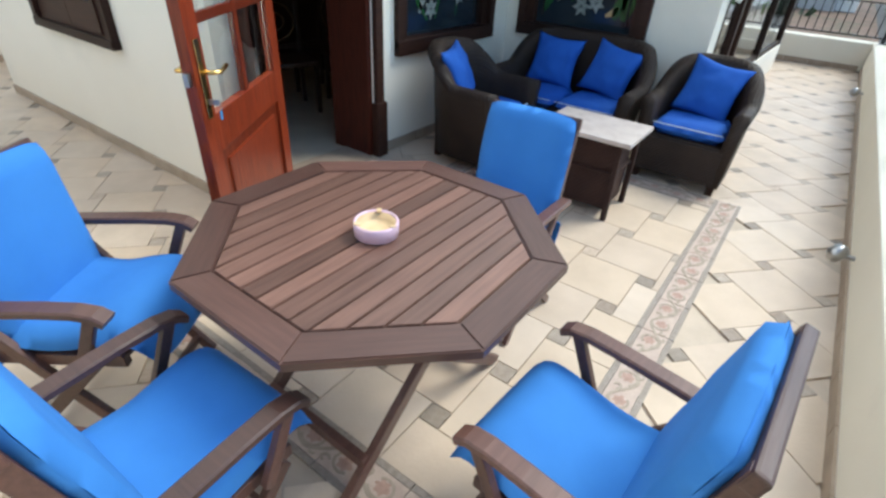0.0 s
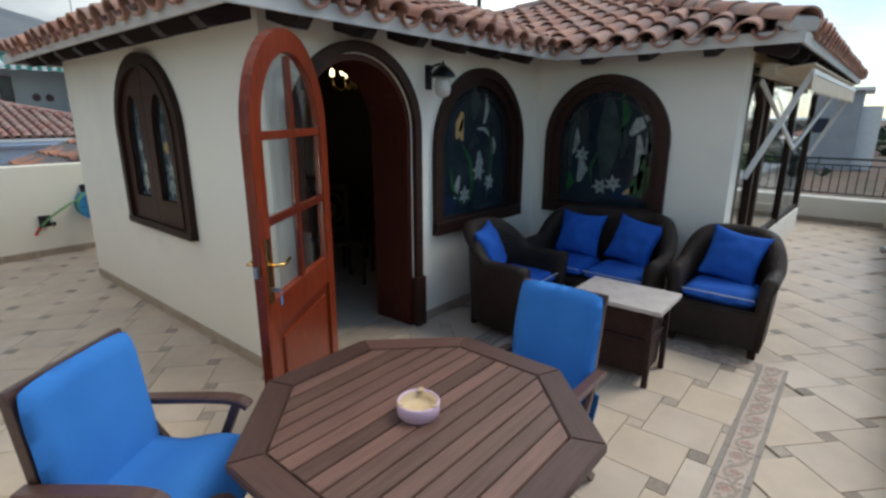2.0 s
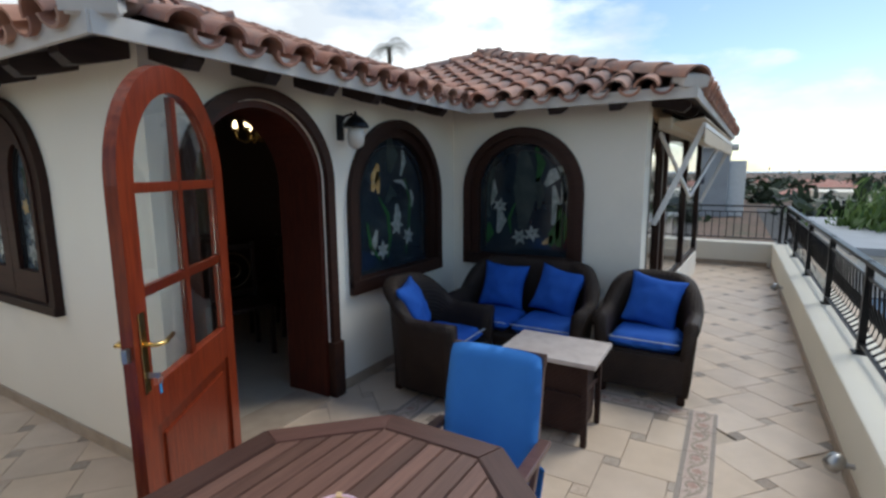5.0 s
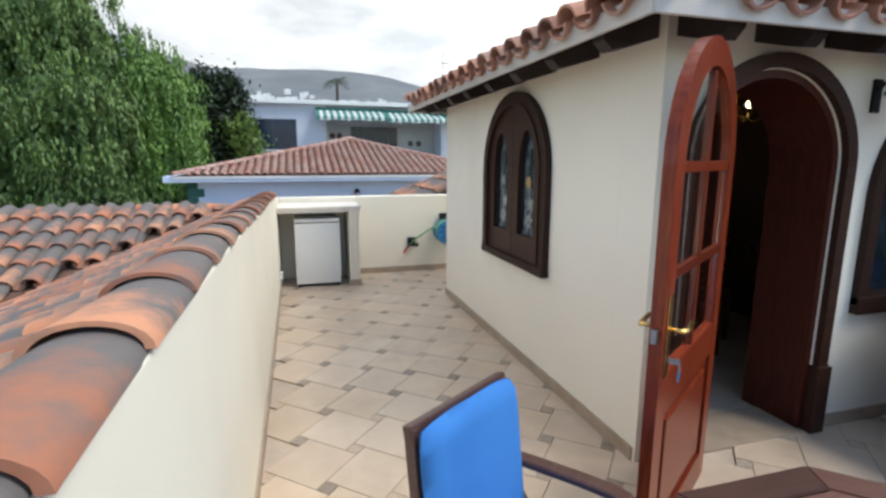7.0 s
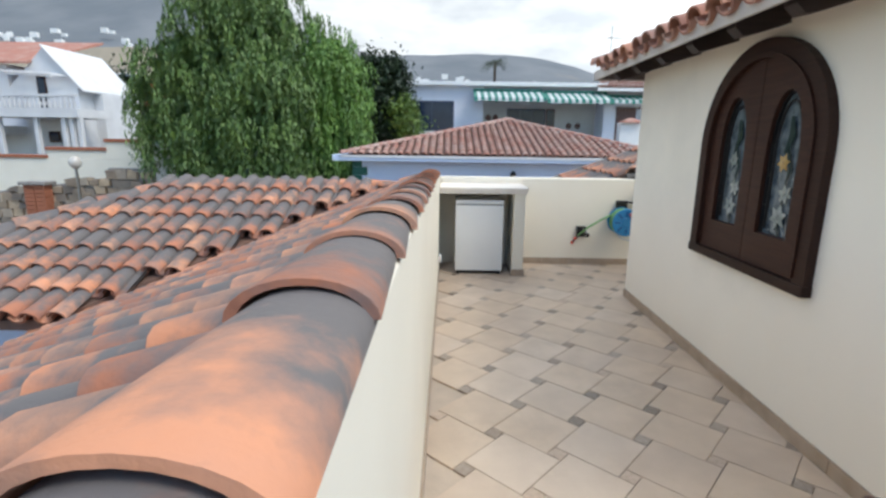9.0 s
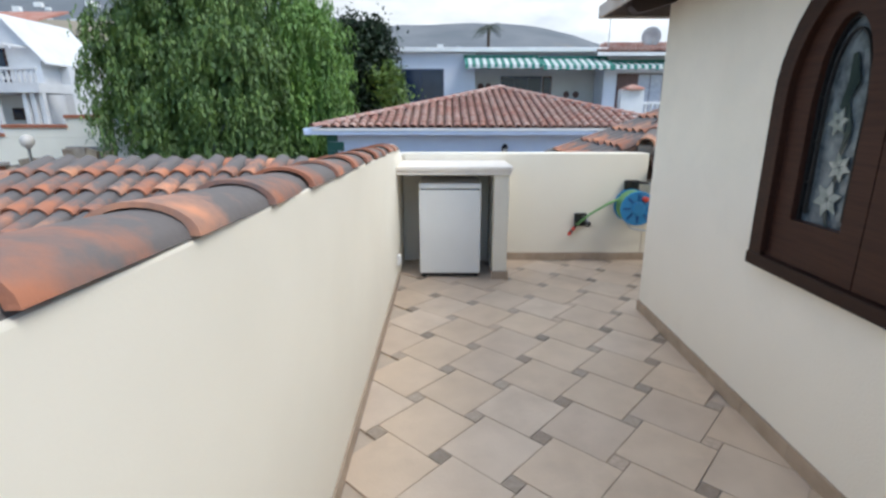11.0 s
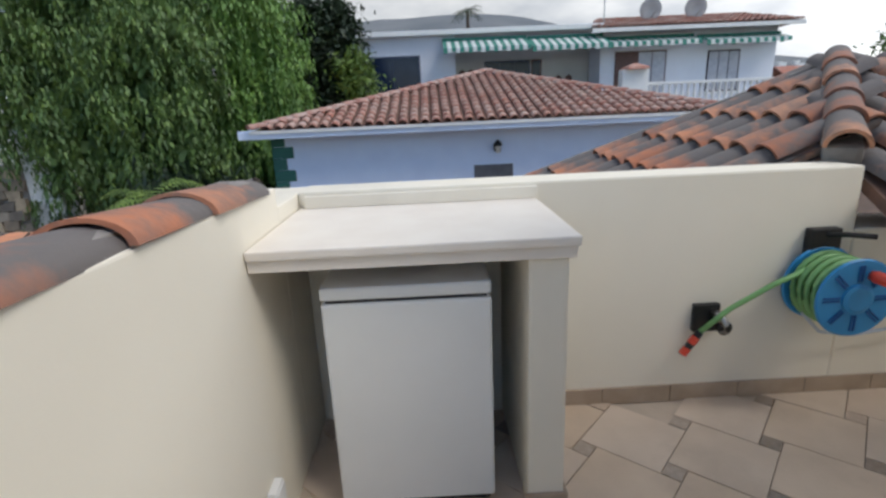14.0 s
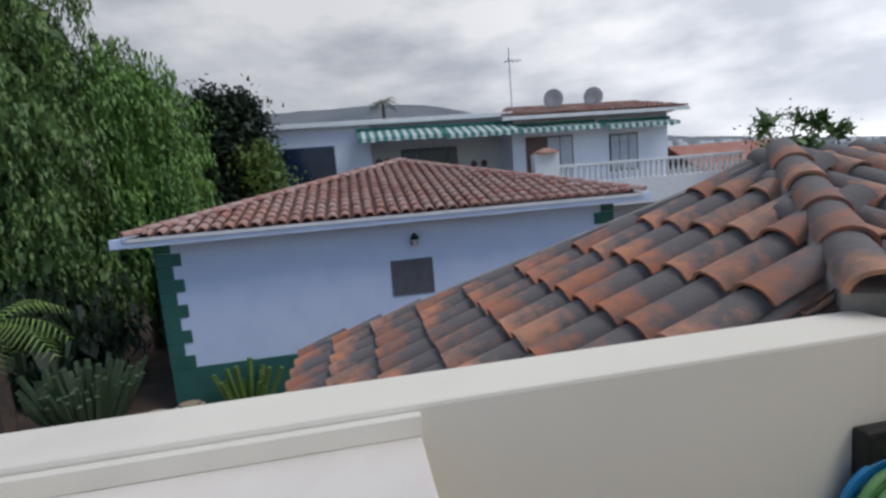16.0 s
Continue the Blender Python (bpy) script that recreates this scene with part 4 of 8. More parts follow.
def door_leaf():
    """The leaf in its own frame: u from the hinge, z up, thickness along y."""
    W, S = 0.942, 1.61
    ang = math.degrees(math.atan2(-0.70 + 0.17, -0.525 - 0.26))
    hold = thing("leaf", "", "", pose(0.26, -0.17, 0.0, 0, 0, ang))
    hold.parent = door
    hold["label"] = "open red-varnished door leaf with glazing bars"
    t0, t1, c, h = -0.022, 0.022, W / 2, W / 2
    part("stile_frame", arch_frame(c, h, 0.105, 0.015, S, t0, t1, inner=0.0), REDWOOD, hold, smooth=False)
    part("lock_rail", box((0.105, t0, 0.70), (W - 0.105, t1, 0.86), 0.003), REDWOOD, hold)
    part("bottom_rail", box((0.105, t0, 0.015), (W - 0.105, t1, 0.17), 0.003), REDWOOD, hold)
    bm = box((0.105, -0.008, 0.17), (W - 0.105, 0.008, 0.70))
    part("panel", bm, REDWOOD, hold)
    part("raised_panel", box((0.165, -0.018, 0.225), (W - 0.165, 0.018, 0.645), 0.009), REDWOOD, hold)
    part("glazing_bar", box((c - 0.02, -0.016, 0.86), (c + 0.02, 0.016, S + h - 0.12), 0.004), REDWOOD, hold)
    for z in (1.22, 1.60):
        part("glazing_bar", box((0.105, -0.0155, z - 0.02), (W - 0.105, 0.0155, z + 0.02), 0.004), REDWOOD, hold)
    for z0, z1 in ((0.86, 1.20), (1.24, 1.58)):
        for u0, u1 in ((0.105, c - 0.02), (c + 0.02, W - 0.105)):
            g = part("pane", box((u0, -0.003, z0), (u1, 0.003, z1)), PANE, hold, "clear glass pane")
            g.visible_shadow = False
    g = part("pane", arch_plate(c, h - 0.105, 1.62, S, -0.003, 0.003), PANE, hold, "clear arched glass pane")
    g.visible_shadow = False
    for y, k in ((t0 - 0.004, -1), (t1 + 0.004, 1)):
        part("handle_plate", box((W - 0.075, y - 0.003, 0.86), (W - 0.035, y + 0.003, 1.16), 0.002), BRASS, hold, "brass plate")
        pts = [(W - 0.055, y, 1.04), (W - 0.055, y + k * 0.045, 1.04), (W - 0.10, y + k * 0.055, 1.035), (W - 0.17, y + k * 0.05, 1.045)]
        part("door_handle", sweep(pts, ring(0.009, 8)), BRASS, hold, "brass lever handle", True)
    part("key", bar((W - 0.055, t1 + 0.008, 0.925), (W - 0.055, t1 + 0.05, 0.925), 0.006, 0.022, 0.001), STEEL, hold, "small steel key")
    part("key_ring", sweep([(W - 0.055 + 0.014 * math.cos(i * math.tau / 14), t1 + 0.05, 0.908 + 0.014 * math.sin(i * math.tau / 14)) for i in range(14)], ring(0.0015, 5), True), STEEL, hold)
    part("key_tag", box((W - 0.063, t1 + 0.047, 0.856), (W - 0.047, t1 + 0.051, 0.893), 0.002), REELBLUE, hold, "blue plastic key tag")
    part("latch", box((W, -0.01, 1.0), (W + 0.028, 0.01, 1.05), 0.003), STEEL, hold)
    for z in (0.3, 1.1, 1.75):
        part("hinge", lathe([(0.011, -0.05), (0.011, 0.05)], 8), STEEL, hold, m=pose(-0.006, -0.024, z))


door_leaf()

# ---- inside the room, seen through the doorway ----
lamp = thing("chandelier", "brass chandelier with small lit bulbs hanging in the room", "chandelier", pose(1.90, 1.42, 0.08))
part("rod", bar((0, 0, 2.28), (0, 0, 1.98), 0.018, 0.018), BRASS, lamp)
part("hub", lathe([(0.01, 1.86), (0.05, 1.90), (0.06, 1.95), (0.02, 2.0)], 12), BRASS, lamp)
BULB = glow("warm_bulb", (1.0, 0.78, 0.45), 5.0)
for i in range(6):
    a = i * math.tau / 6 + 0.3
    ca, sa = math.cos(a), math.sin(a)
    part("arm", sweep([(0.04 * ca, 0.04 * sa, 1.92), (0.14 * ca, 0.14 * sa, 1.86), (0.22 * ca, 0.22 * sa, 1.90), (0.23 * ca, 0.23 * sa, 1.96)], ring(0.008, 6)), BRASS, lamp)
    part("cup", lathe([(0.012, 1.955), (0.035, 1.975), (0.03, 1.985)], 10), BRASS, lamp, m=pose(0.23 * ca, 0.23 * sa, 0))
    part("bulb", lathe([(0.010, 1.985), (0.023, 2.012), (0.017, 2.042), (0.003, 2.065)], 8), BULB, lamp, "lit warm bulb", m=pose(0.23 * ca, 0.23 * sa, 0))


SCROLL = mat("bronze_iron", (0.16, 0.11, 0.06), (0.10, 0.07, 0.04), 0.4, 20, 60, 0.05, metal=0.7)


def room_chair(m):
    c = thing("dining_chair", "dark wooden chair standing in the unlit room", "chair", m, "chairs in the room")
    part("seat", box((-0.22, -0.22, 0.43), (0.22, 0.22, 0.47), 0.01), ROOMWOOD, c)
    for x in (-0.2, 0.2):
        part("leg", bar((x, 0.2, 0), (x, 0.2, 0.44), 0.035, 0.035), ROOMWOOD, c)
        part("leg", bar((x, -0.2, 0), (x, -0.24, 1.0), 0.035, 0.035), ROOMWOOD, c)
    for z in (0.52, 0.96):
        part("back_rail", bar((-0.2, -0.225, z), (0.2, -0.225, z), 0.02, 0.05), ROOMWOOD, c)
    for x, z, r in ((0.0, 0.74, 0.165), (0.0, 0.74, 0.075)):
        part("scroll", sweep([(x + r * math.cos(i * math.tau / 24), -0.225, z + r * math.sin(i * math.tau / 24)) for i in range(24)], ring(0.009, 6), True), SCROLL, c, "bronze iron scroll")


room_chair(pose(1.5, 1.35, 0.004, 0, 0, 160))
room_chair(pose(2.15, 1.6, 0.004, 0, 0, 100))
sideboard = thing("sideboard", "dark wooden sideboard against the back wall of the room", "sideboard", pose(1.7, 2.98, 0.004))
part("body", box((-0.75, -0.2, 0.08), (0.75, 0.3, 0.86), 0.01), ROOMWOOD, sideboard)
part("top", box((-0.79, -0.24, 0.861), (0.79, 0.31, 0.9), 0.008), ROOMWOOD, sideboard)
for i in range(3):
    d = part("door", box((-0.73 + i * 0.49, -0.222, 0.12), (-0.26 + i * 0.49, -0.201, 0.82), 0.006), ROOMWOOD, sideboard)
    part("knob", lathe([(0.01, 0), (0.014, 0.012), (0.004, 0.02)], 8), BRASS, d, m=pose(-0.30 + i * 0.49, -0.222, 0.5, 90))
for x in (-0.7, 0.7):
    part("foot", box((x - 0.03, -0.18, 0.0), (x + 0.03, 0.28, 0.08)), ROOMWOOD, sideboard)
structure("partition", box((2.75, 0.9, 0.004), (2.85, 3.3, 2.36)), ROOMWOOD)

# ---- wall lantern ----
lantern = thing("wall_lantern", "black iron wall lantern with a clear globe beside the window", "lantern", pose(1.395, 0, 1.97))
part("backplate", box((-0.035, -0.012, -0.09), (0.035, 0.0, 0.09), 0.006), IRON, lantern)
part("arm", sweep([(0, -0.01, 0.03), (0, -0.06, 0.08), (0, -0.12, 0.09), (0, -0.15, 0.06)], ring(0.009, 8)), IRON, lantern)
part("hood", lathe([(0.095, -0.005), (0.085, 0.02), (0.05, 0.06), (0.012, 0.085), (0.006, 0.11)], 14), IRON, lantern, m=pose(0, -0.15, 0))
GLOBE = mat("milky_globe", (0.62, 0.58, 0.52), (0.55, 0.50, 0.45), 0.2, 5, 40, 0.02)
part("globe", lathe([(0.02, -0.15), (0.05, -0.13), (0.062, -0.08), (0.055, -0.03), (0.045, -0.005)], 14), GLOBE, lantern, "milky glass globe", True, pose(0, -0.15, 0))

# ---- gallery: glazed bays, awning ----
SKEW = pose(XB + 0.281, YC, 0, 0, 0, -2.6) @ pose(-XB - 0.281, -YC, 0)
gallery = thing("window_4", "dark framed glazed gallery front on a white plinth", "window", SKEW, kind="structure")
part("window_sill", box((XB + 0.281, YC, 0.0), (XC, YC + 0.12, 0.36), 0.008), WALL, gallery)
part("lintel", box((XB + 0.281, YC + 0.002, 2.12), (XC, YC + 0.12, TOPZ), 0.004), mat("ochre_render", (0.62, 0.45, 0.27), (0.56, 0.40, 0.24), 0.85, 2, 60, 0.1), gallery)
for x in (3.42, 4.05, 4.35, 5.95, XC - 0.08):
    part("post", box((x, YC + 0.01, 0.361), (x + 0.075, YC + 0.10, 2.119), 0.004), DARKWOOD, gallery)
part("arch_head", arch_frame(3.78, 0.34, 0.07, 1.60, 1.70, YC + 0.015, YC + 0.095), DARKWOOD, gallery)
for x0, x1 in ((3.5, 4.05), (4.43, 5.95), (6.03, XC - 0.08)):
    part("bottom_rail", box((x0, YC + 0.02, 0.361), (x1, YC + 0.09, 0.42), 0.003), DARKWOOD, gallery)
    g = part("pane", box((x0, YC + 0.045, 0.42), (x1, YC + 0.051, 2.119)), PANE, gallery, "clear glass pane")
    g.visible_shadow = False
end = thing("window_5", "dark framed glazed end of the gallery", "window", SKEW, kind="structure")
part("window_sill", box((XC + 0.001, YC + 0.121, 0.0), (XC + 0.12, 0.21, 0.36), 0.006), WALL, end)
for y in (YC + 0.13, -0.85, 0.11):
    part("post", box((XC + 0.01, y, 0.361), (XC + 0.09, y + 0.08, 2.119), 0.004), DARKWOOD, end)
part("lintel", box((XC + 0.002, YC + 0.121, 2.12), (XC + 0.12, 0.21, TOPZ)), WALL, end)
awning = thing("awning", "rolled cream fabric awning with scalloped edge and white arms", "awning", SKEW)
CANVAS = mat("cream_canvas", (0.62, 0.52, 0.40), (0.55, 0.46, 0.35), 0.9, 8, 120, 0.1)
part("cassette", bar((3.45, YC - 0.09, 2.06), (7.4, YC - 0.09, 2.06), 0.12, 0.11, 0.02), CANVAS, awning)
bm = bmesh.new()
n = 88
tops = [bm.verts.new((3.45 + 3.95 * i / n, YC - 0.40, 2.02)) for i in range(n + 1)]
lows = [bm.verts.new((3.45 + 3.95 * i / n, YC - 0.405, 1.86 + 0.03 * abs(math.sin(i * math.pi / 4)))) for i in range(n + 1)]
for i in range(n):
    bm.faces.new((tops[i], tops[i + 1], lows[i + 1], lows[i]))
part("valance", extrude_flat(bm, 0.004), CANVAS, awning, "scalloped cream valance")
part("front_bar", bar((3.45, YC - 0.395, 2.03), (7.4, YC - 0.395, 2.03), 0.03, 0.04, 0.004), WHITE, awning)
part("fabric", bar((3.47, YC - 0.25, 2.075), (7.38, YC - 0.25, 2.075), 0.30, 0.012, 0.002, up=(0, 0.12, 1)), CANVAS, awning)
for x0, x1 in ((3.50, 3.50), (7.32, 7.32)):
    part("arm", bar((x0, YC - 0.03, 1.16), (x0, YC - 0.39, 2.02), 0.03, 0.045, 0.004), WHITE, awning)
part("arm", bar((3.55, YC - 0.04, 1.98), (5.2, YC - 0.12, 1.35), 0.025, 0.04, 0.004), WHITE, awning)
part("arm", bar((5.2, YC - 0.12, 1.35), (5.6, YC - 0.39, 2.0), 0.025, 0.04, 0.004), WHITE, awning)


# ---- dining set ----
def dining_table():
    t = thing("dining_table", "octagonal slatted teak folding table with wooden legs", "table", pose(-0.51, -1.635, 0, 0, 0, -0.5))
    R, bw, z0, z1 = 0.605, 0.10, 0.698, 0.73
    ap = R * math.cos(math.pi / 8)
    for k in range(8):
        a0, a1 = math.radians(22.5 + 45 * k), math.radians(67.5 + 45 * k)
        r2 = (ap - bw) / math.cos(math.pi / 8)
        pts = [(R * math.cos(a0), R * math.sin(a0)), (R * math.cos(a1), R * math.sin(a1)), (r2 * math.cos(a1), r2 * math.sin(a1)), (r2 * math.cos(a0), r2 * math.sin(a0))]
        pts = [(x * 0.9985, y * 0.9985) for x, y in pts]
        am = (a0 + a1) / 2
        m = pose(0, 0, 0, 0, 0, math.degrees(am) + 90)
        inv = m.inverted()
        loc = [(inv @ Vector((x, y, 0))).to_2d() for x, y in pts]
        part("rim_board", slab_xy([tuple(q) for q in loc], z0, z1, 0.004), TEAKDARK, t, m=m)
    ai = ap - bw - 0.006
    n = 14
    w = 2 * ai / n
    side = ai * math.tan(math.pi / 8)
    for i in range(n):
        y0, y1 = -ai + i * w + 0.003, -ai + (i + 1) * w - 0.003

        def ext(y):
            return ai if abs(y) <= side else ai - (abs(y) - side)
        pts = [(-ext(y0), y0), (ext(y0), y0)] + ([(ai, side)] if y0 < side < y1 else []) + ([(ai, -side)] if y0 < -side < y1 else []) + [(ext(y1), y1), (-ext(y1), y1)]
        if y0 < side < y1:
            pts = [(-ext(y0), y0), (ext(y0), y0), (ai, side), (ext(y1), y1), (-ext(y1), y1), (-ai, side)]
        elif y0 < -side < y1:
            pts = [(-ext(y0), y0), (ext(y0), y0), (ai, -side), (ext(y1), y1), (-ext(y1), y1), (-ai, -side)]
        part("slat", slab_xy(pts, z0 + 0.004, z1 - 0.001, 0.002), TEAK, t)
    for s in (-1, 1):
        part("under_rail", bar((-0.46, s * 0.22, 0.672), (0.46, s * 0.22, 0.672), 0.03, 0.05), TEAKDARK, t)
        for q in (-1, 1):
            part("leg", bar((q * 0.42, s * (0.27 if q > 0 else 0.235), 0.0), (-q * 0.36, s * (0.27 if q > 0 else 0.235), 0.67), 0.028, 0.05), TEAKDARK, t)
    for q in (-1, 1):
        part("stretcher", bar((q * 0.33, -0.24, 0.11), (q * 0.33, 0.24, 0.11), 0.03, 0.045), TEAKDARK, t)
    part("centre_pin", bar((0.03, -0.28, 0.335), (0.03, 0.28, 0.335), 0.016, 0.016), STEEL, t)


dining_table()
ash = thing("ashtray", "round pink ceramic ashtray with cream inside", "ashtray", pose(-0.53, -1.65, 0.7305) @ Matrix.Diagonal((1.12, 1.12, 1.05, 1)))
part("bowl", lathe([(0.052, 0.0), (0.062, 0.004), (0.064, 0.045), (0.060, 0.050), (0.056, 0.046), (0.054, 0.022), (0.001, 0.020)], 28), ASH, ash, smooth=True)
part("inner_lining", lathe([(0.0535, 0.0215), (0.0555, 0.044), (0.0545, 0.045), (0.052, 0.024), (0.001, 0.0235)], 28), ASHIN, ash, "cream coloured inside", True)
for i in range(3):
    a = i * math.tau / 3 + 0.6
    part("rest", bar((0.050 * math.cos(a), 0.050 * math.sin(a), 0.047), (0.064 * math.cos(a), 0.064 * math.sin(a), 0.051), 0.014, 0.006, 0.001), ASHIN, ash)


def cushion(w, l, h, puff=0.02, nx=10, ny=10):
    """A flat pad w x l, rounded at its edges and a little swollen, centred, lying on z=0."""
    bm = bmesh.new()
    for side in (0, 1):
        rows = []
        for j in range(ny + 1):
            row = []
            for i in range(nx + 1):
                u, v = i / nx * 2 - 1, j / ny * 2 - 1
                e = max(abs(u), abs(v))
                p = (1 - u ** 4) * (1 - v ** 4)
                edge = 0.5 * h * (1 - max(0, (e - 0.86) / 0.14) ** 2)
                z = h / 2 + (1 if side else -1) * (edge + puff * p * 0.5 * (1 if side else 0.2))
                c = 1 - 0.07 * (u * v) ** 4
                row.append(bm.verts.new((u * w / 2 * c, v * l / 2 * c, z + 0.004 * noise.noise(Vector((u * 2.5, v * 2.5, side))))))
            rows.append(row)
        for j in range(ny):
            for i in range(nx):
                q = (rows[j][i], rows[j][i + 1], rows[j + 1][i + 1], rows[j + 1][i])
                bm.faces.new(q if side else q[::-1])
    bmesh.ops.remove_doubles(bm, verts=bm.verts, dist=0.0012)
    bmesh.ops.recalc_face_normals(bm, faces=bm.faces)
    return bm


def arm_line(x):
    return [(x, -0.25, 0.612), (x, -0.12, 0.622), (x, 0.08, 0.636), (x, 0.2, 0.64), (x, 0.265, 0.632), (x, 0.30, 0.612)]


def seat_pad():
    """The seat cushion: swollen towards the front, where it bends down over the edge, and pressed in at the back."""
    bm = cushion(0.49, 0.60, 0.075, 0.03, 12, 18)
    for v in bm.verts:
        y = v.co.y
        v.co.z += 0.022 * math.exp(-((y - 0.16) / 0.12) ** 2) - 0.018 * math.exp(-((y + 0.12) / 0.12) ** 2)
        v.co.z -= 0.085 * max(0.0, (y - 0.20) / 0.10) ** 2
    return bm


def folding_chair(m, top=(-0.335, 0.955)):
    """A folding teak armchair facing +y with a blue pad over seat and back; top is the place of the back's upper rail, (y, z)."""
    c = thing("dining_chair", "folding teak armchair with a bright blue tied cushion", "chair", m, "chairs round the table")
    HW = 0.27
    foot = (-0.20, 0.40)
    ty, tz = top

    def on_back(f, off=0.0):
        """A place f of the way up the back, off in front of it."""
        n = Vector((tz - foot[1], foot[0] - ty)).normalized()
        return (foot[0] + (ty - foot[0]) * f + n.x * off, foot[1] + (tz - foot[1]) * f + n.y * off)

    for s in (-1, 1):
        part("armrest", sweep(arm_line(s * HW), [(-0.03, -0.011), (0.03, -0.011), (0.03, 0.007), (0.024, 0.012), (-0.024, 0.012), (-0.03, 0.007)]), TEAKDARK, c)
        part("back_post", bar((s * 0.225, *foot), (s * 0.225, *on_back(1.03)), 0.03, 0.045, up=(0, 1, 0.2)), TEAKDARK, c)
        part("leg", bar((s * 0.245, 0.25, 0.0), (s * 0.245, -0.26, 0.60), 0.026, 0.045, up=(0, 1, 0.2)), TEAKDARK, c)
        part("leg", bar((s * 0.268, -0.27, 0.0), (s * 0.268, 0.20, 0.44), 0.026, 0.045, up=(0, 1, 0.2)), TEAKDARK, c)
        part("arm_support", bar((s * 0.268, 0.13, 0.40), (s * 0.27, 0.245, 0.625), 0.026, 0.04, up=(0, 1, 0.2)), TEAKDARK, c)
        part("seat_rail", bar((s * 0.22, -0.22, 0.385), (s * 0.22, 0.26, 0.405), 0.03, 0.045), TEAKDARK, c)
        part("bolt", lathe([(0.008, -0.004), (0.011, 0.0), (0.008, 0.004)], 10), STEEL, c, m=pose(s * 0.283, -0.02, 0.28, 0, 90, 0))
        pts = [(s * 0.20, *on_back(0.22, 0.03)), (s * 0.245, *on_back(0.2, 0.0)), (s * 0.258, *on_back(0.16, -0.03)), (s * 0.25, *on_back(0.05, -0.035)), (s * 0.245, *on_back(-0.08, -0.02))]
        part("tie", sweep(pts, [(-0.018, -0.004), (0.018, -0.004), (0.018, 0.004), (-0.018, 0.004)]), BLUE, c, "blue fabric tie")
    part("top_rail", bar((-0.245, ty, tz), (0.245, ty, tz), 0.04, 0.055, 0.008, up=(0, -0.25, 1)), TEAKDARK, c)
    part("stretcher", bar((-0.255, -0.21, 0.06), (0.255, -0.21, 0.06), 0.025, 0.035), TEAKDARK, c)
    part("stretcher", bar((-0.24, 0.19, 0.07), (0.24, 0.19, 0.07), 0.025, 0.035), TEAKDARK, c)
    for i in range(6):
        y = -0.19 + i * 0.085
        part("seat_slat", bar((-0.205, y, 0.415), (0.205, y, 0.415), 0.055, 0.014, 0.003), TEAKDARK, c)
    for i in range(5):
        x = -0.17 + i * 0.085
        part("back_slat", bar((x, *on_back(0.06)), (x, *on_back(0.97)), 0.045, 0.012, 0.003, up=(0, 1, 0.25)), TEAKDARK, c)
    part("seat_cushion", seat_pad(), BLUE, c, "bright blue seat pad", True, pose(0, 0.085, 0.422))
    tilt = math.degrees(math.atan2(tz - foot[1], ty - foot[0]))
    l = math.hypot(tz - foot[1], ty - foot[0])
    part("back_cushion", cushion(0.495, l + 0.02, 0.08, 0.012, 14, 16), BLUE, c, "bright blue back pad", True, pose(0, *on_back(0.54, 0.010), tilt, 0, 0) @ pose(0, 0, 0, 0, 180, 0))
    return c


CS = Matrix.Diagonal((0.92, 0.80, 0.93, 1))
folding_chair(pose(-1.115, -0.90, 0, 0, 0, -146) @ Matrix.Diagonal((0.96, 0.84, 0.97, 1)), (-0.265, 0.91))
chair = folding_chair(pose(-1.27, -1.615, 0, 0, 0, -88) @ CS)
copy_thing(chair, pose(-0.632, -2.475, 0, 0, 0, -4))
copy_thing(chair, pose(0.20, -1.68, 0, 0, 0, 93) @ Matrix.Diagonal((0.92, 1, 1, 1)))


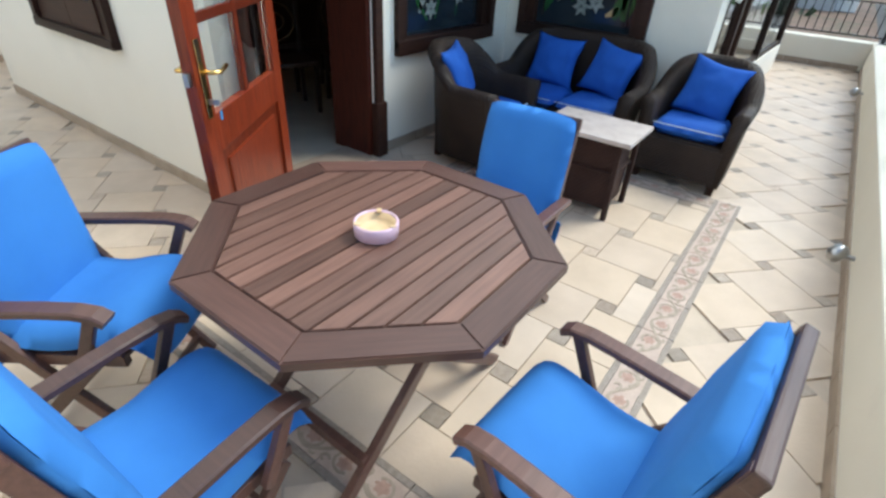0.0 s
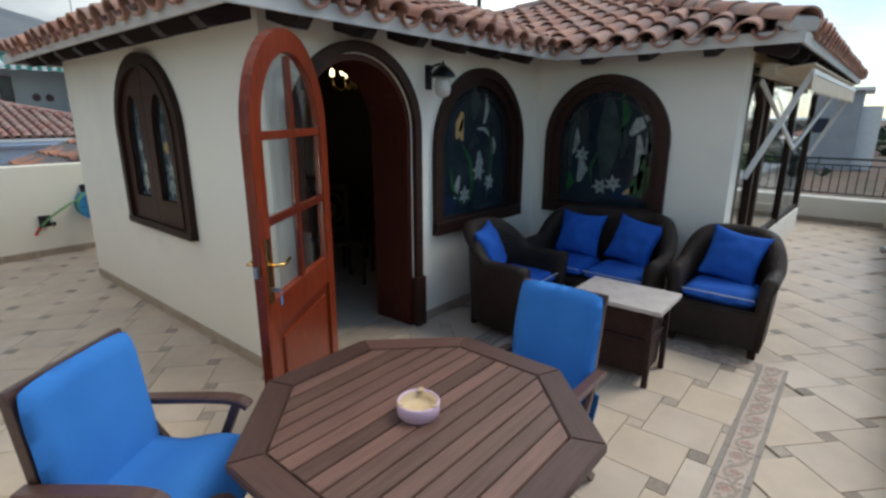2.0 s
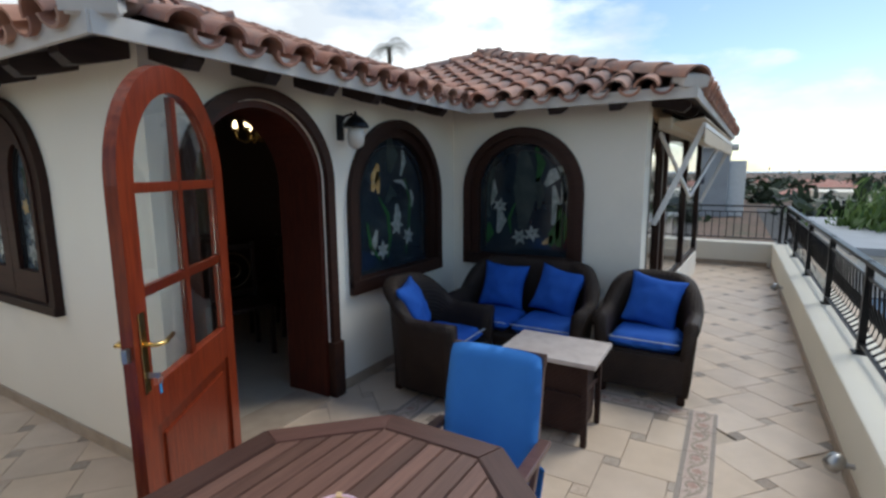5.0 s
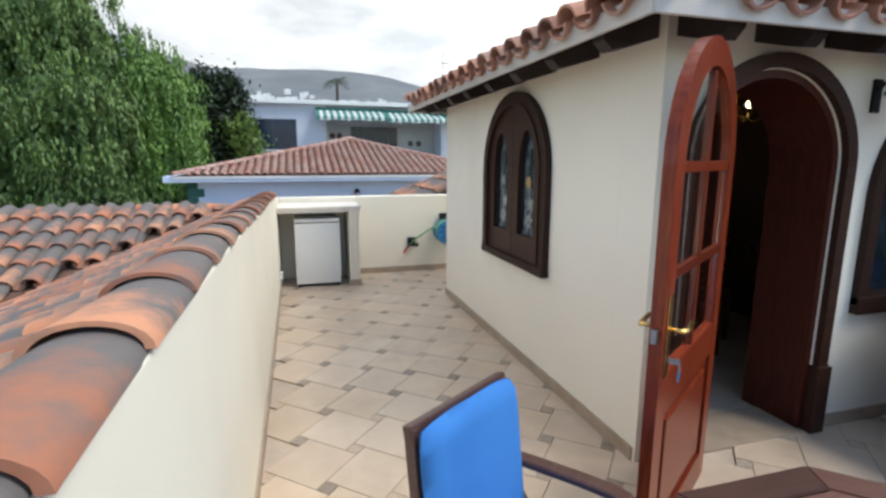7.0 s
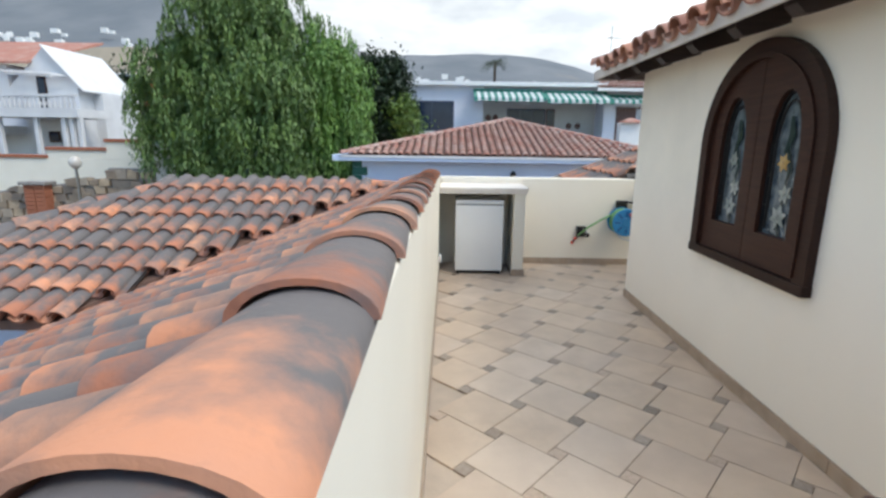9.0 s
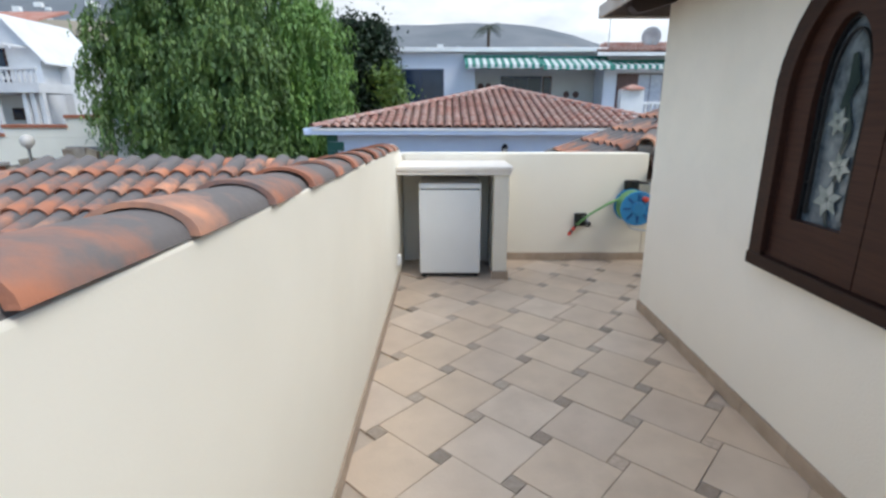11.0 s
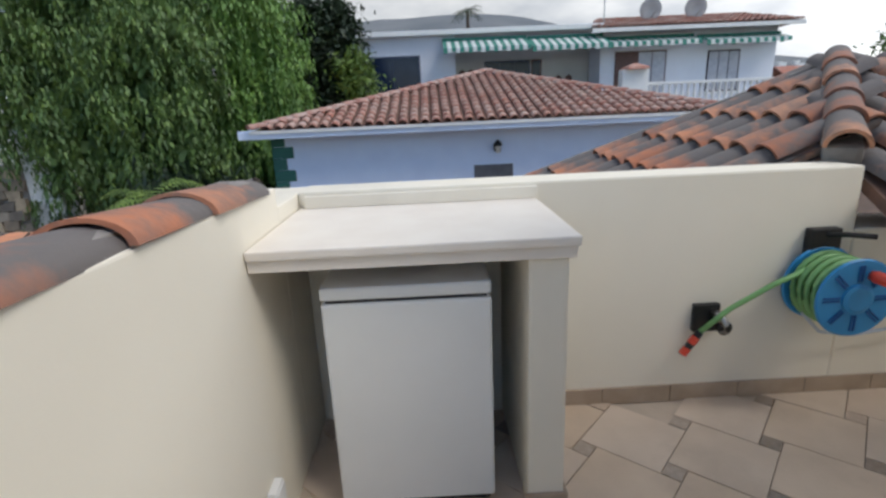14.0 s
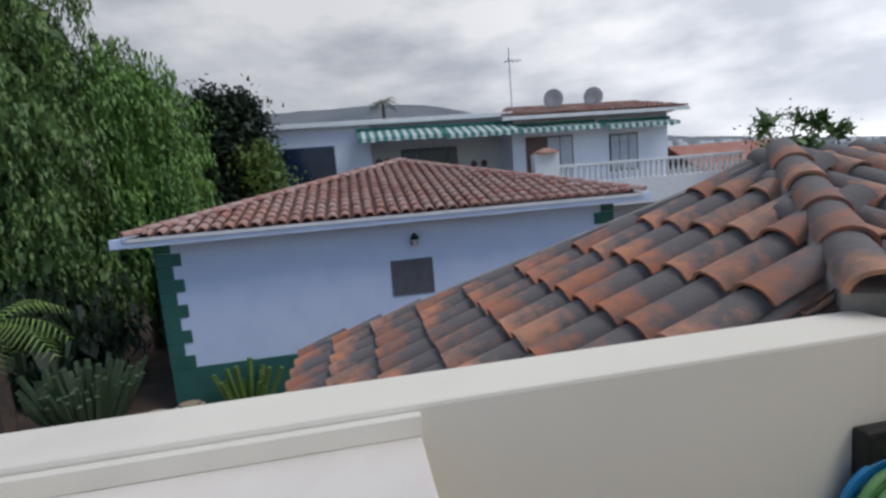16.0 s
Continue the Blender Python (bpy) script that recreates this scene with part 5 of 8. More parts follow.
# ---- wicker lounge set ----
def tub_shell(w, d, seat, arm, back, thick=0.085):
    """The wrap-round woven shell of a tub seat facing +y: a band that follows back and sides, its rim rising to the back."""
    bm = bmesh.new()
    hw, n = w / 2, 36
    path = []
    r = min(hw, d * 0.52)
    for i in range(n + 1):
        f = i / n
        a = math.pi * f
        if r < hw:
            x = -math.cos(a) * r + (-(hw - r) if f < 0.5 else (hw - r)) * min(1, abs(2 * f - 1) * 6)
        else:
            x = -math.cos(a) * r
        y = -d / 2 + r - math.sin(a) * r
        path.append((x, y, math.sin(a)))
    path = [(-hw, d / 2, 0)] + [(-hw, d / 2 - (d - r) * k / 4, 0) for k in range(1, 4)] + path + [(hw, d / 2 - (d - r) * k / 4, 0) for k in range(3, 0, -1)] + [(hw, d / 2, 0)]
    inner, outer = [], []
    m = len(path)
    for i, (x, y, s) in enumerate(path):
        a, b = path[max(i - 1, 0)], path[min(i + 1, m - 1)]
        dx, dy = b[0] - a[0], b[1] - a[1]
        k = math.hypot(dx, dy) or 1
        nx, ny = -dy / k, dx / k
        if nx * (-x) + ny * (-y) < 0:
            nx, ny = -nx, -ny
        top = arm + (back - arm) * (math.sin(min(1, max(0, s)) * math.pi / 2) ** 1.5)
        flare = 0.03 + 0.05 * s
        prof = [(0.0, 0.07), (0.0, top - 0.10), (-flare * 0.6, top - 0.04), (-flare * 0.6 + 0.02, top), (thick * 0.6, top + 0.012), (thick, top - 0.02), (thick, top - 0.10), (thick, 0.07)]
        outer.append([bm.verts.new((x + nx * p, y + ny * p, z)) for p, z in prof])
    q = len(outer[0])
    for a, b in zip(outer, outer[1:]):
        for j in range(q):
            bm.faces.new((a[j], a[(j + 1) % q], b[(j + 1) % q], b[j]))
    bm.faces.new(outer[0])
    bm.faces.new(outer[-1][::-1])
    for v in bm.verts:
        k = 0.90 + 0.14 * v.co.z / back
        v.co.x *= k
        v.co.y = v.co.y * k if v.co.y < 0 else v.co.y
    bmesh.ops.recalc_face_normals(bm, faces=bm.faces)
    return bm


def pillow(s=0.42, h=0.15):
    bm = bmesh.new()
    n = 20
    for side in (-1, 1):
        rows = []
        for j in range(n + 1):
            row = []
            for i in range(n + 1):
                u, v = i / n * 2 - 1, j / n * 2 - 1
                pinch = 1 - 0.13 * (1 - u * u) * abs(v) ** 3 - 0.13 * (1 - v * v) * abs(u) ** 3
                z = side * h / 2 * ((1 - u ** 2) * (1 - v ** 2)) ** 0.5 * (1 + 0.22 * noise.noise(Vector((u * 2, v * 2, side * 3.1))) + 0.16 * noise.noise(Vector((u * 1.5 + v * 3.5, v * 1.2 - u * 3.0, side * 5.3))))
                row.append(bm.verts.new((u * s / 2 * pinch, v * s / 2 * pinch, z)))
            rows.append(row)
        for j in range(n):
            for i in range(n):
                q = (rows[j][i], rows[j][i + 1], rows[j + 1][i + 1], rows[j + 1][i])
                bm.faces.new(q if side > 0 else q[::-1])
    bmesh.ops.remove_doubles(bm, verts=bm.verts, dist=0.0008)
    bmesh.ops.recalc_face_normals(bm, faces=bm.faces)
    return bm


def tub_seat(name, label, m, w, d, arm, back, group, pads):
    t = thing(name, label, "sofa" if name == "sofa" else "armchair", m, group)
    part("shell", tub_shell(w, d, 0.36, arm, back), WICKER, t, smooth=True)
    part("base", box((-w / 2 + 0.08, -d / 2 + 0.14, 0.075), (w / 2 - 0.08, d / 2 - 0.015, 0.35), 0.012), WICKER, t)
    part("apron", box((-w / 2 + 0.07, d / 2 - 0.016, 0.08), (w / 2 - 0.07, d / 2 + 0.004, 0.335), 0.006), WICKER, t)
    for x in (-w / 2 * 0.91 + 0.045, w / 2 * 0.91 - 0.045):
        part("leg", bar((x, d / 2 - 0.045, 0.0), (x, d / 2 - 0.045, 0.09), 0.05, 0.05), DARKWOOD, t)
        part("leg", bar((x * 0.7, -d / 2 + 0.13, 0.0), (x * 0.7, -d / 2 + 0.13, 0.09), 0.05, 0.05), DARKWOOD, t)
    k = (w - 0.18) / pads
    for i in range(pads):
        sc = part("seat_cushion", cushion(k - 0.012, d - 0.20, 0.09, 0.03), BLUEDEEP, t, "deep blue seat cushion", True, pose(-w / 2 + 0.09 + k * (i + 0.5), 0.075, 0.352))
        part("piping", bar((-k / 2 + 0.02, (d - 0.20) / 2 - 0.004, 0.083), (k / 2 - 0.02, (d - 0.20) / 2 - 0.004, 0.083), 0.007, 0.007, 0.001), PIPING, sc)
    return t


def scatter(m, group="scatter cushions"):
    tagged(part("scatter_cushion", pillow(), BLUEDEEP, None, "", True, m), "square deep blue scatter cushion leaning on the wicker back", "cushion", group)


tub_seat("armchair", "dark woven wicker tub armchair with deep blue cushion", pose(2.61, -1.99, 0, 0, 0, 90), 0.70, 0.66, 0.60, 0.84, "wicker armchairs", 1)
tub_seat("armchair", "dark woven wicker tub armchair with deep blue cushion", pose(1.77, -0.56, 0, 0, 0, 180), 0.70, 0.68, 0.60, 0.84, "wicker armchairs", 1)
tub_seat("sofa", "dark woven wicker two-seat sofa with deep blue cushions", pose(2.54, -0.98, 0, 0, 0, 90), 1.22, 0.72, 0.60, 0.86, "", 2)
scatter(pose(2.71, -2.0, 0.635, 0, -68, 0) @ pose(0, 0, 0, 0, 0, -9))
scatter(pose(2.68, -0.74, 0.635, 0, -66, 8) @ pose(0, 0, 0, 0, 0, -4))
scatter(pose(2.68, -1.24, 0.635, 0, -66, -4) @ pose(0, 0, 0, 0, 0, -10))
scatter(pose(1.70, -0.42, 0.635, 66, 0, 18) @ pose(0, 0, 0, 0, 0, 5))

ct = thing("coffee_table", "low table with a pale stone top on a woven red-brown base", "table", pose(1.60, -1.57, 0))
part("tabletop", box((-0.224, -0.303, 0.515), (0.224, 0.303, 0.545), 0.006), STONETOP, ct, "pale stone tabletop")
part("body", box((-0.155, -0.215, 0.06), (0.155, 0.215, 0.512), 0.012), WICKERBASE, ct, "woven red-brown body")
part("shelf", box((-0.175, -0.235, 0.30), (0.175, 0.235, 0.318), 0.004), WICKERBASE, ct)
for x in (-0.17, 0.17):
    for y in (-0.235, 0.235):
        part("leg", bar((x, y, 0.0), (x, y, 0.514), 0.035, 0.035), WICKERBASE, ct)

# ---- fridge under the masonry shelf, tap, hose reel ----
shelf = thing("masonry_shelf", "cream masonry shelf on a pier built over the fridge", "shelf", kind="structure")
part("slab", box((PX + 0.002, 4.275, 0.965), (-0.936, EY - 0.001, 1.004), 0.004), mat("cream_slab", (0.80, 0.74, 0.66), (0.75, 0.68, 0.60), 0.5, 6, 80, 0.08), shelf)
part("slab_top", box((PX + 0.003, 4.262, 1.0045), (-0.928, EY - 0.001, 1.037), 0.007), bpy.data.materials["cream_slab"], shelf)
part("pier", box((-1.085, 4.30, 0.0), (-0.955, EY - 0.001, 0.964), 0.01), PARAPET, shelf)
part("upstand", box((PX + 0.03, EY - 0.028, 1.038), (-0.925, EY - 0.002, 1.088), 0.003), PARAPET, shelf)
part("skirting_tile", box((-1.097, 4.288, 0.0), (-0.943, 4.299, 0.078)), SKIRT, shelf)
part("skirting_tile", box((-0.954, 4.30, 0.0), (-0.943, 4.93, 0.078)), SKIRT, shelf)
fr = thing("fridge", "small white under-counter fridge standing in the niche", "fridge", pose(-1.478, 4.60, 0))
part("body", box((-0.275, -0.20, 0.035), (0.275, 0.27, 0.865), 0.008), FRIDGE, fr)
part("door", box((-0.28, -0.262, 0.045), (0.28, -0.206, 0.825), 0.010), FRIDGE, fr, "white enamelled door")
part("top_panel", box((-0.28, -0.262, 0.837), (0.28, 0.27, 0.882), 0.010), FRIDGE, fr)
part("handle_gap", box((-0.265, -0.25, 0.825), (0.265, -0.20, 0.837)), DARK, fr)
part("plinth", box((-0.265, -0.235, 0.012), (0.265, 0.26, 0.036)), DARK, fr)
for x in (-0.24, 0.24):
    part("foot", lathe([(0.018, 0.0), (0.014, 0.014)], 10), DARK, fr, m=pose(x, -0.21, 0))
    part("foot", lathe([(0.018, 0.0), (0.014, 0.014)], 10), DARK, fr, m=pose(x, 0.22, 0))
sock = thing("wall_socket", "white outdoor socket box low on the parapet", "socket", pose(PX, 4.19, 0.22))
part("box", box((0, -0.04, -0.045), (0.03, 0.04, 0.045), 0.005), WHITE, sock)
part("lid", box((0.03, -0.034, -0.03), (0.036, 0.034, 0.038), 0.003), WHITE, sock)

HX, HZ = 0.36, 0.59
reel = thing("hose_reel", "blue hose reel with coiled green hose mounted on the wall", "hose reel", pose(HX, EY, HZ))
part("bracket", box((-0.07, -0.05, 0.05), (0.07, 0.0, 0.25), 0.01), DARK, reel)
part("bracket_arm", sweep([(0, -0.04, 0.22), (0.03, -0.12, 0.24), (0.12, -0.16, 0.235)], ring(0.012, 8)), DARK, reel)
for y, nm in ((-0.045, "back_flange"), (-0.245, "front_flange")):
    part(nm, lathe([(0.02, -0.008), (0.165, -0.008), (0.172, 0.0), (0.165, 0.008), (0.02, 0.008)], 36), REELBLUE, reel, m=pose(0, y, 0, 90))
part("drum", lathe([(0.075, 0.05), (0.075, 0.24)], 20), REELBLUE, reel, m=pose(0, 0, 0, 90))
for k, r in enumerate((0.098, 0.125, 0.148)):
    bm_pts = []
    turns = 6 - k
    for i in range(turns * 22):
        a = i * math.tau / 22
        bm_pts.append((r * math.cos(a), -0.062 - 0.165 * (i / (turns * 22)), r * math.sin(a)))
    part("hose_coil", sweep(bm_pts, ring(0.0135, 6)), HOSE, reel, "coiled green hose", True)
part("hub", lathe([(0.065, 0.252), (0.065, 0.262), (0.05, 0.268)], 24), REELBLUE, reel, m=pose(0, 0, 0, 90))
for i in range(8):
    a = i * math.tau / 8
    for s in (-0.09, 0.09):
        part("rib", bar((0.075 * math.cos(a + s), -0.256, 0.075 * math.sin(a + s)), (0.145 * math.cos(a + s * 0.55), -0.256, 0.145 * math.sin(a + s * 0.55)), 0.006, 0.008, 0.001), mat("dark_blue_plastic", (0.015, 0.10, 0.30)) if i == 0 and s < 0 else bpy.data.materials["dark_blue_plastic"], reel)
part("crank_knob", lathe([(0.018, 0.25), (0.026, 0.275), (0.024, 0.33), (0.008, 0.338)], 14), REDPL, reel, "red crank knob", True, pose(0.045, 0, 0.10, 90))
part("loose_hose", sweep([(-0.11, -0.11, 0.09), (-0.25, -0.10, 0.02), (-0.42, -0.085, -0.09), (-0.545, -0.08, -0.20)], ring(0.0125, 8)), HOSE, reel, smooth=True)
part("hanging_hose", sweep([(-0.10, -0.1, -0.12), (0.02, -0.07, -0.235), (0.2, -0.05, -0.27), (0.45, -0.04, -0.245), (0.75, -0.03, -0.20)], ring(0.008, 6)), PIPING, reel, smooth=True)
part("nozzle", sweep([(-0.545, -0.08, -0.20), (-0.60, -0.085, -0.275)], ring(0.017, 8)), DARK, reel)
part("nozzle_ring", sweep([(-0.562, -0.0815, -0.223), (-0.585, -0.0835, -0.254)], ring(0.0195, 8)), REDPL, reel, "red nozzle collar")
part("nozzle_tip", sweep([(-0.60, -0.085, -0.275), (-0.622, -0.087, -0.305)], ring(0.019, 8)), REDPL, reel)
tap = thing("tap_box", "black plastic wall box with a grey tap clamp", "tap", pose(-0.125, EY, 0.43))
part("box", box((-0.065, -0.03, -0.065), (0.055, 0.0, 0.07), 0.006), DARK, tap)
part("spout", sweep([(0.02, -0.03, 0.03), (0.035, -0.07, 0.03), (0.05, -0.085, -0.01), (0.045, -0.085, -0.045)], ring(0.018, 8)), STEEL, tap, smooth=True)
part("knob", lathe([(0.03, 0), (0.034, 0.02), (0.02, 0.03)], 12), DARK, tap, m=pose(0.055, -0.06, -0.03, 90))

# ---- railing of wrought iron on the low parapets ----
def railing(name, p, q, label, bellied=True):
    p, q = Vector(p), Vector(q)
    r = thing(name, label, "railing", None, "railings", "structure")
    d = (q - p)
    L = d.length
    d.normalize()
    side = Vector((d.y, -d.x, 0))
    part("top_rail", bar(p + Vector((0, 0, 1.03)), q + Vector((0, 0, 1.03)), 0.05, 0.03), IRON, r)
    part("upper_rail", bar(p + Vector((0, 0, 0.93)), q + Vector((0, 0, 0.93)), 0.02, 0.02), IRON, r)
    part("lower_rail", bar(p + Vector((0, 0, 0.47)), q + Vector((0, 0, 0.47)), 0.025, 0.02), IRON, r)
    n = round(L / 1.5)
    for i in range(n + 1):
        a = p + d * (L * i / n)
        part("post", bar(a + Vector((0, 0, 0.40)), a + Vector((0, 0, 1.05)), 0.045, 0.045), IRON, r)
        part("foot_plate", box((-0.045, -0.045, 0.398), (0.045, 0.045, 0.412), 0.002), IRON, r, m=Matrix.Translation(a))
    m = int(L / 0.115)
    sec = ring(0.008, 6)
    prof = [(0.0, 0.93), (0.004, 0.86), (0.012, 0.76), (0.045, 0.66), (0.075, 0.58), (0.06, 0.52), (0.0, 0.47)] if bellied else [(0.0, 0.93), (0.0, 0.47)]
    ang = math.degrees(math.atan2(d.y, d.x))
    shape = mesh_of("baluster", sweep([(0.0, -o, z) for o, z in prof], sec), IRON, True)
    for i in range(1, m):
        b = new("baluster", shape)
        b.parent = r
        b.matrix_basis = Matrix.Translation(p + d * (L * i / m)) @ pose(0, 0, 0, 0, 0, ang)


railing("railing_south", (-1.6, PY - 0.19, 0), (8.8, PY - 0.19, 0), "black wrought iron railing with bellied balusters on the parapet")
railing("railing_east", (8.8, PY - 0.1, 0), (8.8, 4.5, 0), "black wrought iron railing across the far end", False)
for x in (1.62, 6.1):
    sp = thing("floor_spotlight", "small grey metal spotlight fixed at the parapet foot", "spotlight", pose(x, PY + 0.012, 0.17))
    part("bracket", bar((0, 0, 0), (0, 0.05, 0.0), 0.03, 0.02), STEEL, sp)
    part("head", lathe([(0.015, -0.05), (0.04, -0.03), (0.045, 0.03), (0.03, 0.05)], 14), STEEL, sp, smooth=True, m=pose(0, 0.085, 0, 35, 60, 0))

# ---- small garden tap on the end wall ----
wt2 = thing("wall_tap", "small dark bronze garden tap on the wall", "tap", pose(1.147, EY, 0.548))
part("rose", lathe([(0.003, 0.0), (0.026, 0.0), (0.024, 0.008), (0.003, 0.010)], 14), DARK, wt2, m=pose(0, 0, 0, 90, 0, 0))
part("body", sweep([(0, -0.005, 0), (0, -0.05, 0.002), (0, -0.075, -0.004)], ring(0.013, 10)), DARK, wt2, smooth=True)
part("spout", sweep([(0, -0.068, 0.0), (0.022, -0.088, -0.012), (0.030, -0.092, -0.045)], ring(0.010, 8)), DARK, wt2, smooth=True)
part("lever", bar((-0.03, -0.055, 0.034), (0.03, -0.055, 0.034), 0.014, 0.008, 0.002), DARK, wt2)
part("stem", bar((0, -0.055, 0.008), (0, -0.055, 0.032), 0.012, 0.012, 0.002), DARK, wt2)

# ---- neighbouring house with the hipped roof ----
def neighbour_house():
    h = thing("house", "pale blue rendered house with green corner stones and tiled roof", "house", Matrix.Translation((-0.095, 0.345, 0.145)) @ Matrix.Diagonal((0.91, 0.91, 0.91, 1)))
    y0, x0, x1 = 14.7, -5.08, 4.95
    part("wall", box((x0, y0, GZ - 0.4), (x1, 23.6, 1.02)), BLUEWHITE, h, "pale blue rendered walls")
    part("plinth", box((x0 - 0.02, y0 - 0.02, GZ - 0.4), (x1 + 0.02, 23.62, GZ + 0.55), 0.01), GREENPAINT, h, "dark green painted plinth")
    for xs, s in ((x0, 1), (x1, -1)):
        z, k = GZ + 0.55, 0
        while z < 0.95:
            w = 0.47 if k % 2 == 0 else 0.29
            hgt = min(0.27, 1.0 - z)
            a, b = sorted((xs - s * 0.025, xs + s * w))
            part("quoin", box((a, y0 - 0.025, z + 0.004), (b, y0 + 0.3, z + hgt - 0.004), 0.006), GREENPAINT, h, "dark green corner stone")
            z, k = z + 0.27, k + 1
    part("cornice", box((x0 - 0.55, y0 - 0.62, 0.90), (x1 + 0.62, 24.1, 1.09), 0.02), BLUEWHITE, h)
    part("hatch", box((-0.36, y0 - 0.03, -0.74), (0.57, y0 + 0.02, 0.05), 0.006), mat("grey_hatch", (0.12, 0.12, 0.13), (0.09, 0.09, 0.10), 0.6, 6, 50, 0.1), h, "flat grey hatch")
    l = part("lamp", box((0.12, y0 - 0.08, 0.36), (0.28, y0, 0.50), 0.01), IRON, h, "black wall lamp")
    part("lamp_shade", lathe([(0.10, 0.0), (0.09, 0.06), (0.03, 0.14)], 12), IRON, l, m=pose(0.2, y0 - 0.14, 0.49))
    part("lamp_glass", lathe([(0.04, -0.16), (0.07, -0.02), (0.07, 0.0)], 12), GLOBE, l, m=pose(0.2, y0 - 0.14, 0.49))
    roof = part("roof", roof_slab([(-5.35, 14.05, 1.08), (5.4, 14.05, 1.08), (0.45, 19.2, 2.40)], 0.03), ROOFBASE, h, "shallow hipped roof of red barrel tiles")
    S = (2.40 - 1.08) / 5.15
    L = math.hypot(5.15, 2.40 - 1.08)
    part("roof_side", roof_slab([(-5.35, 14.05, 1.08), (0.45, 19.2, 2.40), (-5.35, 24.3, 1.08)], 0.03), ROOFBASE, roof)
    part("roof_side", roof_slab([(5.4, 14.05, 1.08), (5.4, 24.3, 1.08), (0.45, 19.2, 2.40)], 0.03), ROOFBASE, roof)
    REDT = mat("red_roof_tile", (0.36, 0.14, 0.10), (0.30, 0.13, 0.10), 0.85, 4, 45, 0.3, stain=(0.46, 0.34, 0.29), stain_at=(0.70, 1.0), pick="island", picks=RTONES, uvwear=0.32)
    roof_plane(roof, (-5.35, 14.03, 1.085), (1, 0, 0), (0, 5.15, 1.32), [(0, 0), (10.75, 0), (5.8, L)], REDT, REDT, None, 0, w=0.25, row=0.36, hollow=False, seed=41)
    sl = math.hypot(5.8, 1.32)
    roof_plane(roof, (-5.37, 24.3, 1.085), (0, -1, 0), (5.8, 0, 1.32), [(0, 0), (10.25, 0), (5.1, sl)], REDT, REDT, None, 0, w=0.25, row=0.36, hollow=False, seed=42)
    for p in ((-5.35, 14.05, 1.12), (5.4, 14.05, 1.12)):
        cap_row(roof, p, (0.45, 19.2, 2.44), REDT, r=0.12, seed=43)
    part("eaves_board", bar((-5.35, 14.06, 1.05), (5.4, 14.06, 1.05), 0.04, 0.07), WHITE, h)
    part("eaves_board", bar((-5.35, 14.06, 1.05), (-5.35, 24.3, 1.05), 0.04, 0.07), WHITE, h)


neighbour_house()


